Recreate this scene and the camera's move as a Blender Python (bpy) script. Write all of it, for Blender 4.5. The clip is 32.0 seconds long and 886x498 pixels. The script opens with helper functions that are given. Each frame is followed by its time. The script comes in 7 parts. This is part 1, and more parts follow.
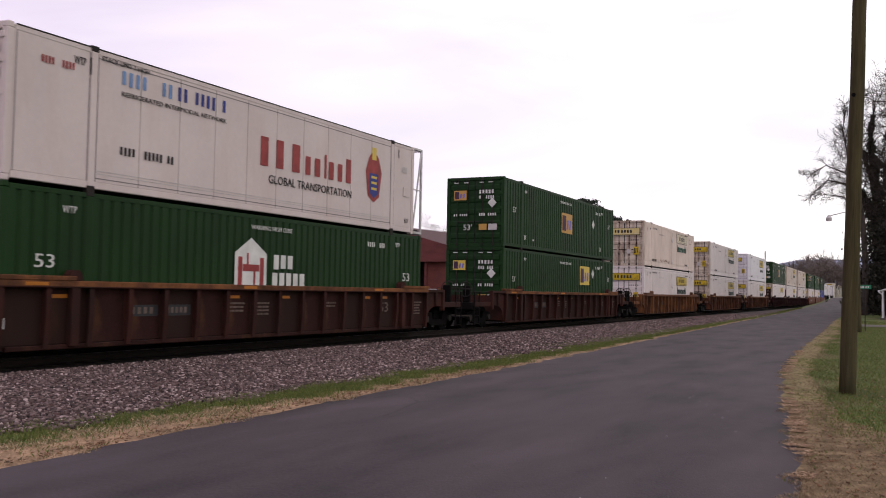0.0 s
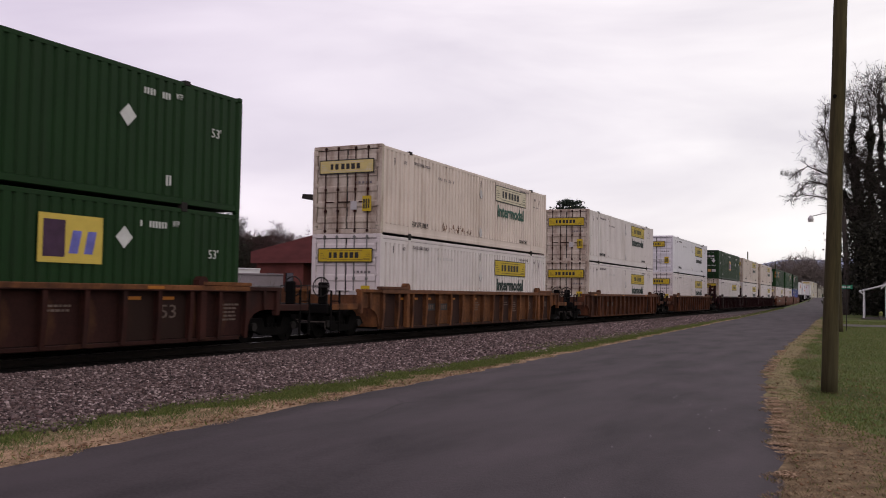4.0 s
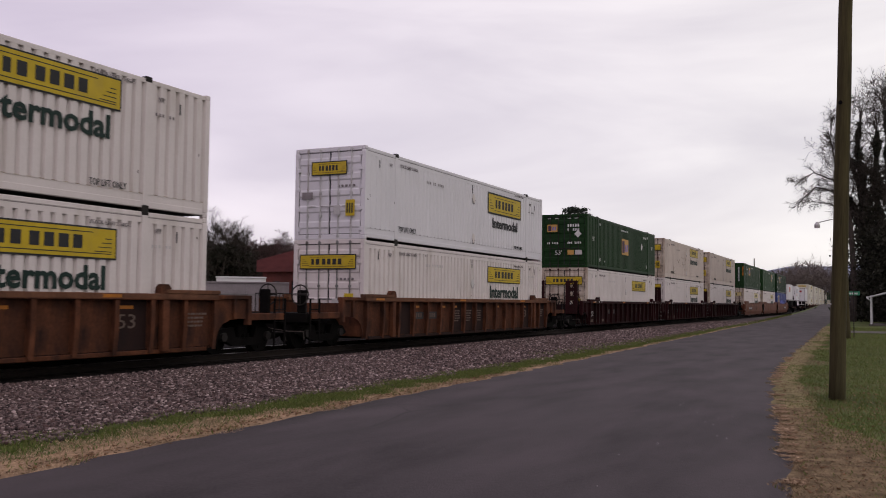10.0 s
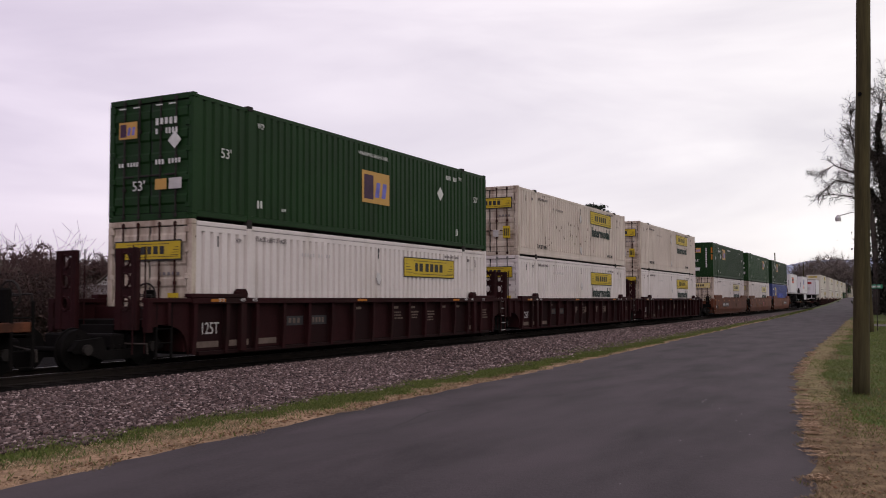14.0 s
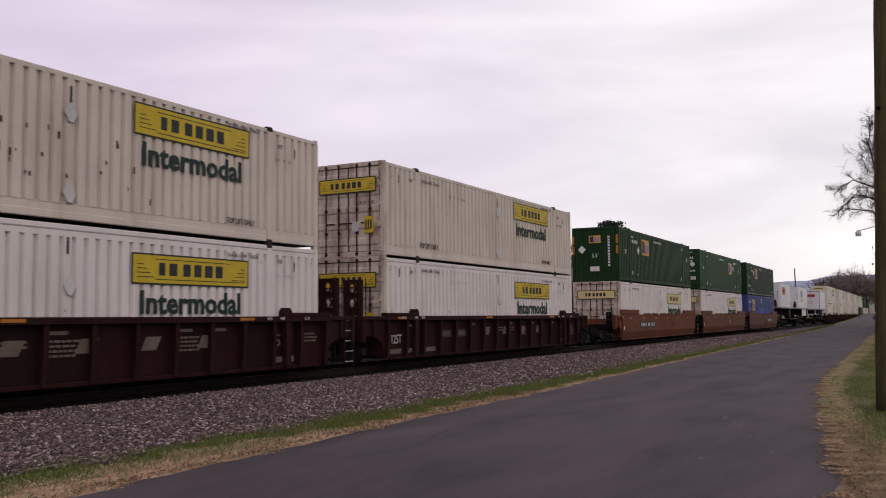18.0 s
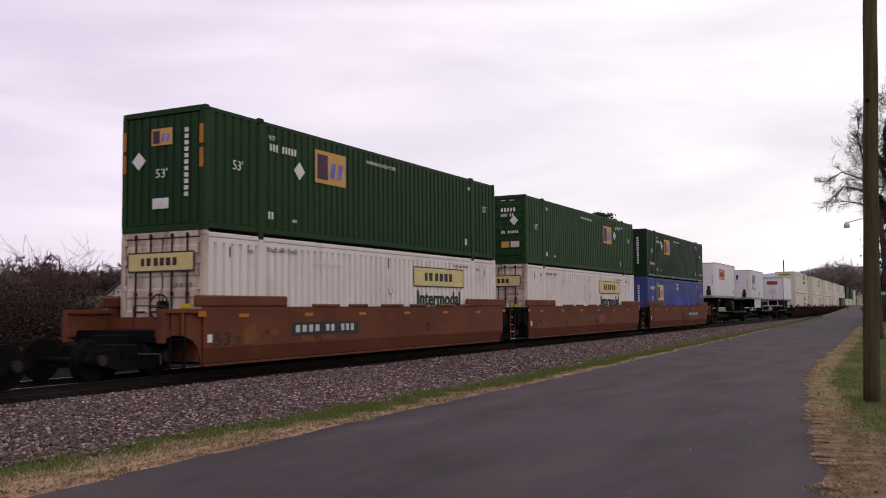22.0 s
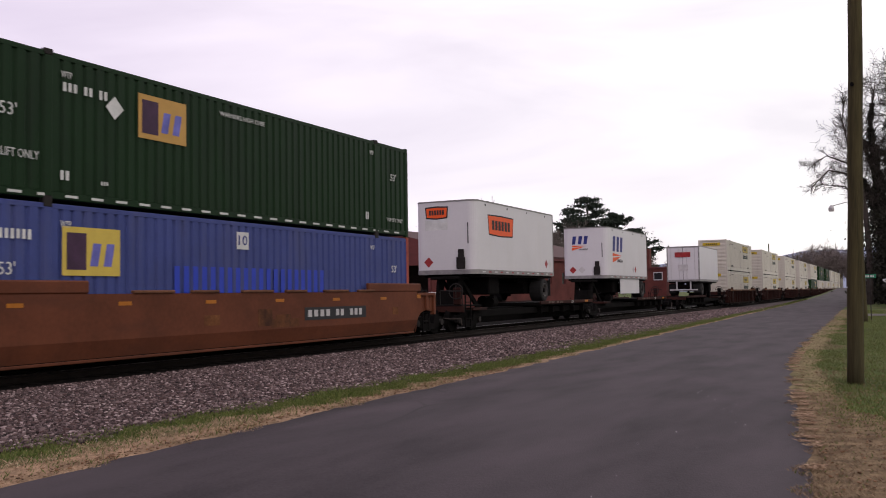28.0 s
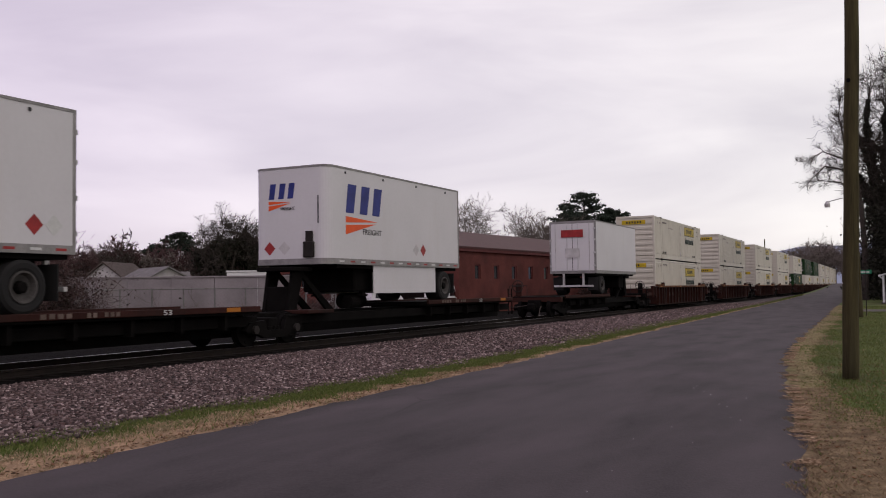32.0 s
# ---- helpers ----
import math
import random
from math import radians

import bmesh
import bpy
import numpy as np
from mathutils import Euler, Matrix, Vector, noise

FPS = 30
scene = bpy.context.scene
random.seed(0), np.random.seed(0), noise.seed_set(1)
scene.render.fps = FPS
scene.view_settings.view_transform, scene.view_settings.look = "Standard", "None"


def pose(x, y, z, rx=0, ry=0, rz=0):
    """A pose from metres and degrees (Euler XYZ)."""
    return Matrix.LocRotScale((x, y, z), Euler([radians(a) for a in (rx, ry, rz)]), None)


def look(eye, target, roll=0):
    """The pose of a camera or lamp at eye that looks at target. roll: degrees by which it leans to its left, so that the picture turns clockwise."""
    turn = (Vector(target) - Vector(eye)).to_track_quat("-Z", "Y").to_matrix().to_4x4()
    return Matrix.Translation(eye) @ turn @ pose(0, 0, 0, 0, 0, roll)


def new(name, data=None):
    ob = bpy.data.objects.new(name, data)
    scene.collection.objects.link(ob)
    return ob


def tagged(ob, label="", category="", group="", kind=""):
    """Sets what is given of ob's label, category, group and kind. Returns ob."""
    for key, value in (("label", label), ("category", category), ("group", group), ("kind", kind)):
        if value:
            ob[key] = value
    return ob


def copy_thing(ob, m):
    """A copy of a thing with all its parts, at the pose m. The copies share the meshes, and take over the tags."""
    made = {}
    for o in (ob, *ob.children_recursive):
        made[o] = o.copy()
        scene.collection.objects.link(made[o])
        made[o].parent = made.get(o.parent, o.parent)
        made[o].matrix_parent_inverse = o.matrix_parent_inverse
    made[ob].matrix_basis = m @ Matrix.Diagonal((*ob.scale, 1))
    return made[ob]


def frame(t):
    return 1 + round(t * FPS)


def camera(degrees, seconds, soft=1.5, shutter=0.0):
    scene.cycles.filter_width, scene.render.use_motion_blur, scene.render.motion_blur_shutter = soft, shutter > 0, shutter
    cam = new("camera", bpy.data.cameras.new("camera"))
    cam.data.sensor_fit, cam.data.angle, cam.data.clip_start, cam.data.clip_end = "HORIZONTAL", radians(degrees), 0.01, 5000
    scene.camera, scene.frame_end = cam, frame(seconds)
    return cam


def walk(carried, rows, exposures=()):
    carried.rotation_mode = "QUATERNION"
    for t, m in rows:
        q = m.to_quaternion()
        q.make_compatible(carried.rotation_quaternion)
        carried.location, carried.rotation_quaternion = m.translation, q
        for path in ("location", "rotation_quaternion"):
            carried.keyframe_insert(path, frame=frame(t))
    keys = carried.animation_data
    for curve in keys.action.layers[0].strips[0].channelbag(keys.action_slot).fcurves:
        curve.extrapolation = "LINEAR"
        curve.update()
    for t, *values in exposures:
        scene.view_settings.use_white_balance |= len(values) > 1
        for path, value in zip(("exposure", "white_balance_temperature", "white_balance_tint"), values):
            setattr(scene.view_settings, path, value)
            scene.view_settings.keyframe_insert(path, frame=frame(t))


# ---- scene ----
EYE = 1.6
cam = camera(51.56, 32.0, soft=1.0, shutter=0.2)
PATH = [
    (0.0, pose(0, 0, EYE, 92.68, -0.99, 26.28)),
    (0.5, pose(0, 0, EYE, 92.71, -0.95, 26.32)),
    (1.0, pose(0, 0, EYE, 92.82, -1.02, 26.20)),
    (1.5, pose(0, 0, EYE, 92.89, -0.94, 26.09)),
    (2.0, pose(0, 0, EYE, 92.90, -0.74, 25.94)),
    (2.5, pose(0, 0, EYE, 92.91, -0.59, 25.85)),
    (4.5, pose(0, 0, EYE, 92.65, -0.87, 25.17)),
    (5.0, pose(0, 0, EYE, 92.50, -0.54, 25.19)),
    (5.5, pose(0, 0, EYE, 92.48, 0.07, 25.39)),
    (6.0, pose(0, 0, EYE, 92.79, -0.06, 25.61)),
    (6.5, pose(0, 0, EYE, 93.18, -0.15, 25.71)),
    (7.0, pose(0, 0, EYE, 93.44, -0.16, 25.74)),
    (7.5, pose(0, 0, EYE, 93.59, -0.07, 25.72)),
    (8.0, pose(0, 0, EYE, 93.63, 0.04, 25.66)),
    (8.5, pose(0, 0, EYE, 93.53, 0.06, 25.58)),
    (9.0, pose(0, 0, EYE, 93.46, -0.23, 25.58)),
    (9.5, pose(0, 0, EYE, 93.34, -0.48, 25.69)),
    (10.0, pose(0, 0, EYE, 93.24, -0.65, 25.68)),
    (10.5, pose(0, 0, EYE, 93.10, -0.50, 25.62)),
    (11.0, pose(0, 0, EYE, 93.15, -0.11, 25.35)),
    (11.5, pose(0, 0, EYE, 93.45, -0.95, 25.13)),
    (12.0, pose(0, 0, EYE, 93.50, -1.62, 25.15)),
    (12.5, pose(0, 0, EYE, 93.35, -1.48, 24.32)),
    (13.0, pose(0, 0, EYE, 93.43, -0.79, 24.25)),
    (13.5, pose(0, 0, EYE, 93.44, -0.24, 26.00)),
    (14.0, pose(0, 0, EYE, 93.22, 0.24, 26.87)),
    (14.5, pose(0, 0, EYE, 92.84, 0.70, 27.03)),
    (16.5, pose(0, 0, EYE, 93.20, 0.22, 27.38)),
    (17.0, pose(0, 0, EYE, 93.71, 0.46, 27.60)),
    (17.5, pose(0, 0, EYE, 94.08, 0.25, 27.76)),
    (18.0, pose(0, 0, EYE, 94.33, 0.54, 27.97)),
    (18.5, pose(0, 0, EYE, 94.52, 0.47, 27.78)),
    (19.0, pose(0, 0, EYE, 94.45, 0.46, 27.45)),
    (19.5, pose(0, 0, EYE, 94.34, 0.74, 27.34)),
    (20.0, pose(0, 0, EYE, 94.13, 0.44, 27.39)),
    (20.5, pose(0, 0, EYE, 93.96, 0.30, 27.37)),
    (21.0, pose(0, 0, EYE, 93.92, 0.42, 27.34)),
    (21.5, pose(0, 0, EYE, 93.90, 0.63, 27.31)),
    (22.0, pose(0, 0, EYE, 93.80, 0.55, 27.36)),
    (22.5, pose(0, 0, EYE, 93.55, 0.21, 27.43)),
    (23.0, pose(0, 0, EYE, 93.32, 0.42, 27.39)),
    (23.5, pose(0, 0, EYE, 93.10, 0.48, 27.09)),
    (24.0, pose(0, 0, EYE, 93.15, 0.35, 26.75)),
    (24.5, pose(0, 0, EYE, 93.25, 0.44, 26.55)),
    (25.0, pose(0, 0, EYE, 93.18, 0.36, 26.38)),
    (25.5, pose(0, 0, EYE, 93.18, 0.65, 26.34)),
    (27.5, pose(0, 0, EYE, 93.04, 0.94, 26.60)),
    (28.0, pose(0, 0, EYE, 92.86, 0.86, 26.56)),
    (28.5, pose(0, 0, EYE, 92.81, 0.88, 26.51)),
    (29.0, pose(0, 0, EYE, 92.82, 0.89, 26.38)),
    (29.5, pose(0, 0, EYE, 92.93, 0.95, 26.31)),
    (30.0, pose(0, 0, EYE, 92.93, 1.01, 26.27)),
    (30.5, pose(0, 0, EYE, 92.90, 0.98, 26.33)),
    (31.0, pose(0, 0, EYE, 92.76, 0.67, 26.34)),
    (31.5, pose(0, 0, EYE, 92.63, 0.57, 26.33)),
    (32.0, pose(0, 0, EYE, 92.55, 0.77, 26.33)),
]
EXPOSURE = [(0, -0.24), (1, -0.3), (2, -0.36), (5, -0.56), (6, -0.52), (8, -0.68), (9.5, -0.66), (13, -0.52), (17.5, -0.52), (19, -0.6), (20.5, -0.58), (23, -0.3), (25, -0.24), (28, -0.33), (30, -0.6), (31, -0.63), (32, -0.63)]
walk(cam, PATH, exposures=[(t, stops, 6750, 13) for t, stops in EXPOSURE])

# ---- light ----
world = bpy.data.worlds.new("overcast_sky")
scene.world = world
world.use_nodes = True
wn, wl = world.node_tree.nodes, world.node_tree.links
wn.clear()
w_out = wn.new("ShaderNodeOutputWorld")
w_bg = wn.new("ShaderNodeBackground")
w_sky = wn.new("ShaderNodeTexSky")
w_sky.sky_type = 'NISHITA'
w_sky.sun_disc = False
w_sky.sun_elevation = radians(25)
w_sky.sun_rotation = radians(150)
w_scale = wn.new("ShaderNodeMix")
w_scale.data_type = 'RGBA'
w_scale.blend_type = 'MULTIPLY'
w_scale.inputs[0].default_value = 1.0
w_scale.inputs[7].default_value = (0.1, 0.1, 0.1, 1)
wl.new(w_sky.outputs[0], w_scale.inputs[6])
w_co = wn.new("ShaderNodeTexCoord")
w_map = wn.new("ShaderNodeMapping")
w_map.inputs["Scale"].default_value = (1.3, 1.3, 6.0)
w_map.inputs["Rotation"].default_value = (0.12, 0.05, 0.4)
wl.new(w_co.outputs["Generated"], w_map.inputs["Vector"])
w_noise = wn.new("ShaderNodeTexNoise")
w_noise.inputs["Scale"].default_value = 1.7
w_noise.inputs["Detail"].default_value = 6
w_noise.inputs["Roughness"].default_value = 0.5
w_noise.inputs["Distortion"].default_value = 0.4
wl.new(w_map.outputs[0], w_noise.inputs["Vector"])
w_ramp = wn.new("ShaderNodeValToRGB")
w_ramp.color_ramp.elements[0].position = 0.34
w_ramp.color_ramp.elements[0].color = (0.72, 0.70, 0.75, 1)
w_ramp.color_ramp.elements[1].position = 0.66
w_ramp.color_ramp.elements[1].color = (0.97, 0.955, 0.97, 1)
wl.new(w_noise.outputs["Fac"], w_ramp.inputs[0])
w_mix = wn.new("ShaderNodeMix")
w_mix.data_type = 'RGBA'
w_mix.inputs[0].default_value = 0.9
wl.new(w_scale.outputs[2], w_mix.inputs[6])
wl.new(w_ramp.outputs[0], w_mix.inputs[7])
w_dot = wn.new("ShaderNodeVectorMath")
w_dot.operation = 'DOT_PRODUCT'
w_dot.inputs[1].default_value = (0.82, 0.5, -0.28)
wl.new(w_co.outputs["Generated"], w_dot.inputs[0])
w_span = wn.new("ShaderNodeMapRange")
w_span.inputs["From Min"].default_value = -0.75
w_span.inputs["From Max"].default_value = 0.55
wl.new(w_dot.outputs["Value"], w_span.inputs["Value"])
w_side = wn.new("ShaderNodeMix")
w_side.data_type = 'RGBA'
w_side.inputs[6].default_value = (0.87, 0.77, 0.96, 1)
w_side.inputs[7].default_value = (1.12, 1.13, 1.1, 1)
wl.new(w_span.outputs[0], w_side.inputs[0])
w_tone = wn.new("ShaderNodeMix")
w_tone.data_type = 'RGBA'
w_tone.blend_type = 'MULTIPLY'
w_tone.inputs[0].default_value = 1.0
wl.new(w_mix.outputs[2], w_tone.inputs[6])
wl.new(w_side.outputs[2], w_tone.inputs[7])
wl.new(w_tone.outputs[2], w_bg.inputs["Color"])
w_bg.inputs["Strength"].default_value = 1.53
wl.new(w_bg.outputs[0], w_out.inputs[0])

sun_data = bpy.data.lights.new("veiled_sun", 'SUN')
sun_data.energy = 0.9
sun_data.angle = radians(60)
sun_data.color = (1.0, 0.96, 0.93)
sun = new("veiled_sun", sun_data)
sun.matrix_world = look((24, -28, 36), (0, 0, 0))


# ---- materials ----
def material(name, base, rough=0.6, metal=0.0, vary=0.25, scale=3.0, fine=40.0, bump=0.0, stain=None, stain_amount=0.0,
             stain_scale=(1, 1, 1), stretch=(1, 1, 1), spec=0.22, coords="Object", bay=None):
    """A surface with colour variation at two sizes, an optional stain colour and fine relief."""
    m = bpy.data.materials.new(name)
    m.use_nodes = True
    n, l = m.node_tree.nodes, m.node_tree.links
    b = n["Principled BSDF"]
    b.inputs["Roughness"].default_value = rough
    b.inputs["Metallic"].default_value = metal
    b.inputs["Specular IOR Level"].default_value = spec
    co = n.new("ShaderNodeTexCoord")
    mp = n.new("ShaderNodeMapping")
    mp.inputs["Scale"].default_value = stretch
    l.new(co.outputs[coords], mp.inputs["Vector"])
    big = n.new("ShaderNodeTexNoise")
    big.inputs["Scale"].default_value = scale
    big.inputs["Detail"].default_value = 4
    small = n.new("ShaderNodeTexNoise")
    small.inputs["Scale"].default_value = fine
    small.inputs["Detail"].default_value = 3
    l.new(mp.outputs[0], big.inputs["Vector"])
    l.new(mp.outputs[0], small.inputs["Vector"])
    add = n.new("ShaderNodeMath")
    add.operation = 'MULTIPLY_ADD'
    add.inputs[1].default_value = 0.45
    l.new(small.outputs["Fac"], add.inputs[0])
    l.new(big.outputs["Fac"], add.inputs[2])
    ramp = n.new("ShaderNodeValToRGB")
    lo, hi = 1 - vary, 1 + vary
    ramp.color_ramp.elements[0].position = 0.5
    ramp.color_ramp.elements[1].position = 0.95
    ramp.color_ramp.elements[0].color = (*[min(1, c * lo) for c in base], 1)
    ramp.color_ramp.elements[1].color = (*[min(1, c * hi) for c in base], 1)
    l.new(add.outputs[0], ramp.inputs[0])
    colour = ramp.outputs[0]
    if stain:
        sm = n.new("ShaderNodeMapping")
        sm.inputs["Scale"].default_value = stain_scale
        l.new(co.outputs[coords], sm.inputs["Vector"])
        sn = n.new("ShaderNodeTexNoise")
        sn.inputs["Scale"].default_value = 1.0
        sn.inputs["Detail"].default_value = 6
        sn.inputs["Roughness"].default_value = 0.62
        l.new(sm.outputs[0], sn.inputs["Vector"])
        sr = n.new("ShaderNodeValToRGB")
        sr.color_ramp.elements[0].position = 0.62 - 0.22 * stain_amount
        sr.color_ramp.elements[1].position = 0.82 - 0.12 * stain_amount
        sr.color_ramp.elements[1].color = (*([0.55 + 0.4 * stain_amount] * 3), 1)
        l.new(sn.outputs["Fac"], sr.inputs[0])
        mx = n.new("ShaderNodeMix")
        mx.data_type = 'RGBA'
        l.new(sr.outputs[0], mx.inputs[0])
        l.new(colour, mx.inputs[6])
        mx.inputs[7].default_value = (*stain, 1)
        colour = mx.outputs[2]
    if bay:
        info = n.new("ShaderNodeObjectInfo")
        br = n.new("ShaderNodeValToRGB")
        br.color_ramp.elements[0].position = 0.5
        br.color_ramp.elements[1].position = 0.66
        br.color_ramp.elements[1].color = (0.88, 0.88, 0.88, 1)
        l.new(info.outputs["Random"], br.inputs[0])
        bm_ = n.new("ShaderNodeMix")
        bm_.data_type = 'RGBA'
        l.new(br.outputs[0], bm_.inputs[0])
        l.new(colour, bm_.inputs[6])
        bm_.inputs[7].default_value = (*bay, 1)
        colour = bm_.outputs[2]
    l.new(colour, b.inputs["Base Color"])
    if bump:
        bp = n.new("ShaderNodeBump")
        bp.inputs["Strength"].default_value = bump
        bp.inputs["Distance"].default_value = 0.02
        l.new(small.outputs["Fac"], bp.inputs["Height"])
        l.new(bp.outputs[0], b.inputs["Normal"])
    return m


def island_material(name, colours, rough=0.8, fine=30.0):
    """Pieces joined in one mesh, each with its own shade from a small palette."""
    m = bpy.data.materials.new(name)
    m.use_nodes = True
    n, l = m.node_tree.nodes, m.node_tree.links
    b = n["Principled BSDF"]
    b.inputs["Roughness"].default_value = rough
    b.inputs["Specular IOR Level"].default_value = 0.3
    g = n.new("ShaderNodeNewGeometry")
    ramp = n.new("ShaderNodeValToRGB")
    ramp.color_ramp.interpolation = 'LINEAR'
    el = ramp.color_ramp.elements
    while len(el) < len(colours):
        el.new(0.5)
    for i, c in enumerate(colours):
        el[i].position = i / (len(colours) - 1)
        el[i].color = (*c, 1)
    l.new(g.outputs["Random Per Island"], ramp.inputs[0])
    nz = n.new("ShaderNodeTexNoise")
    nz.inputs["Scale"].default_value = fine
    mx = n.new("ShaderNodeMix")
    mx.data_type = 'RGBA'
    mx.blend_type = 'MULTIPLY'
    mx.inputs[0].default_value = 0.5
    l.new(ramp.outputs[0], mx.inputs[6])
    l.new(nz.outputs["Fac"], mx.inputs[7])
    gain = n.new("ShaderNodeMix")
    gain.data_type = 'RGBA'
    gain.blend_type = 'MULTIPLY'
    gain.inputs[0].default_value = 1.0
    gain.inputs[7].default_value = (1.3, 1.3, 1.3, 1)
    l.new(mx.outputs[2], gain.inputs[6])
    l.new(gain.outputs[2], b.inputs["Base Color"])
    return m


GRIME = (0.16, 0.11, 0.08)
paint_white = material("white_container_paint", (0.555, 0.502, 0.492), 0.45, vary=0.06, scale=0.8, fine=14, stain=(0.4, 0.35, 0.31), stain_amount=0.4, stain_scale=(1.2, 1.6, 0.25))
paint_clean = material("clean_white_paint", (0.56, 0.54, 0.57), 0.4, vary=0.04, scale=0.7, fine=10, stain=(0.55, 0.53, 0.54), stain_amount=0.2, stain_scale=(1, 1.3, 0.3))
paint_cream = material("chalky_cream_paint", (0.58, 0.49, 0.44), 0.6, vary=0.08, scale=0.9, fine=14, stain=(0.43, 0.34, 0.285), stain_amount=0.5, stain_scale=(1.2, 1.8, 0.22))
paint_beige = material("weathered_cream_paint", (0.49, 0.42, 0.375), 0.6, vary=0.08, scale=0.9, fine=14, stain=(0.35, 0.28, 0.235), stain_amount=0.5, stain_scale=(1.2, 1.8, 0.22))
paint_door = material("rust_streaked_white_door", (0.45, 0.385, 0.32), 0.6, vary=0.14, scale=1.3, fine=18, stain=(0.12, 0.06, 0.035), stain_amount=0.9, stain_scale=(3.0, 3.0, .8))
paint_ivory = material("ivory_container_paint", (0.5, 0.47, 0.4), 0.5, vary=0.06, scale=0.8, fine=14, stain=(0.36, 0.32, 0.26), stain_amount=0.45, stain_scale=(1.2, 1.6, 0.25))
paint_reefer = material("grimy_white_reefer_panel", (0.49, 0.425, 0.41), 0.5, vary=0.07, scale=0.6, fine=9, stain=(0.45, 0.36, 0.34), stain_amount=0.5, stain_scale=(1.0, 1.3, 0.3))
paint_green = material("green_container_paint", (0.0064, 0.027, 0.0062), 0.5, spec=0.12, vary=0.16, scale=0.7, fine=12, stain=(0.009, 0.021, 0.008), stain_amount=0.5, stain_scale=(1, 1.6, 0.25))
paint_green_dark = material("dark_green_container_paint", (0.005, 0.02, 0.0058), 0.5, spec=0.12, vary=0.16, scale=0.7, fine=12, stain=(0.008, 0.015, 0.009), stain_amount=0.45, stain_scale=(1, 1.6, 0.25))
paint_green_light = material("faded_green_container_paint", (0.0095, 0.037, 0.009), 0.5, spec=0.12, vary=0.16, scale=0.6, fine=12, stain=(0.007, 0.024, 0.01), stain_amount=0.6, stain_scale=(1, 1.2, 0.2))
paint_blue = material("faded_blue_container_paint", (0.036, 0.05, 0.17), 0.55, vary=0.12, scale=0.8, fine=12, stain=(0.06, 0.065, 0.14), stain_amount=0.5, stain_scale=(1, 1.5, 0.25))
paint_blue_patch = material("bright_blue_touch_up", (0.018, 0.042, 0.36), 0.5, vary=0.1)
paint_red_post = material("red_oxide_post_paint", (0.26, 0.05, 0.03), 0.6, vary=0.25, fine=20)
rust_orange = material("orange_brown_car_paint", (0.145, 0.058, 0.024), 0.8, spec=0.1, vary=0.35, scale=1.6, fine=16, stain=(0.03, 0.015, 0.012), stain_amount=0.95, stain_scale=(2.2, 1.6, 1.1), bump=0.05)
rust_umber = material("dull_umber_car_paint", (0.092, 0.034, 0.0175), 0.8, spec=0.1, vary=0.35, scale=1.6, fine=16, stain=(0.018, 0.01, 0.009), stain_amount=0.95, stain_scale=(2.2, 1.6, 1.1), bump=0.05)
rust_brown = material("dark_rusty_car_paint", (0.032, 0.011, 0.0085), 0.8, spec=0.1, vary=0.3, scale=1.1, fine=16, stain=(0.018, 0.011, 0.01), stain_amount=0.8, stain_scale=(1.2, 0.9, 0.7), bump=0.05)
car_maroon = material("dark_maroon_car_paint", (0.021, 0.0058, 0.0066), 0.7, spec=0.06, vary=0.25, scale=1.0, fine=14, stain=(0.016, 0.01, 0.009), stain_amount=0.6, stain_scale=(1.1, 0.8, 0.7))
car_smooth = material("reddish_brown_smooth_car_side", (0.1, 0.0305, 0.0145), 0.65, spec=0.15, vary=0.22, scale=0.9, fine=12, stain=(0.055, 0.02, 0.0125), stain_amount=0.6, stain_scale=(0.8, 0.35, 1.1))
# Greasy steel taken near-black, with the shade under the cars in its colour.
truck_black = material("greasy_shade_black_steel", (0.0048, 0.0042, 0.004), 0.9, vary=0.4, scale=2, fine=25, spec=0.06)
steel_dark = material("dark_steel", (0.02, 0.017, 0.016), 0.65, 0.1, spec=0.12, vary=0.3, fine=30)
rod_steel = material("dull_dark_rod_steel", (0.15, 0.145, 0.14), 0.6, 0.2, vary=0.25, fine=25, stain=(0.08, 0.05, 0.035), stain_amount=0.5, stain_scale=(3, 3, 2))
rust_rail = material("rusty_rail_web", (0.011, 0.0075, 0.006), 0.9, vary=0.3, spec=0.2)
rail_steel = material("polished_rail_head", (0.45, 0.44, 0.43), 0.3, 1.0, vary=0.1, stretch=(1, 0.1, 1))
galvanised = material("galvanised_rod_steel", (0.42, 0.41, 0.41), 0.5, 0.3, vary=0.2, fine=25, stain=(0.15, 0.09, 0.06), stain_amount=0.5, stain_scale=(3, 3, 2))
black_paint = material("black_lettering_paint", (0.02, 0.02, 0.022), 0.6, vary=0.2)
white_paint_mark = material("white_marking_paint", (0.5, 0.5, 0.485), 0.6, vary=0.15, fine=30)
stencil_grey = material("grey_stencil_paint", (0.17, 0.15, 0.155), 0.7, vary=0.2, fine=30)
faint_mark = material("faded_grey_marking", (0.42, 0.4, 0.4), 0.7, vary=0.15)
sign_yellow = material("yellow_sign_film", (0.42, 0.3, 0.015), 0.5, vary=0.1, stain=(0.35, 0.25, 0.05), stain_amount=0.3, stain_scale=(2, 2, 1))
sign_yellow_pale = material("sun_bleached_yellow_film", (0.48, 0.39, 0.16), 0.55, vary=0.1)
sign_bleached = material("chalky_bleached_film", (0.5, 0.44, 0.33), 0.6, vary=0.12, stain=(0.46, 0.36, 0.12), stain_amount=0.5, stain_scale=(2, 1.2, 1))
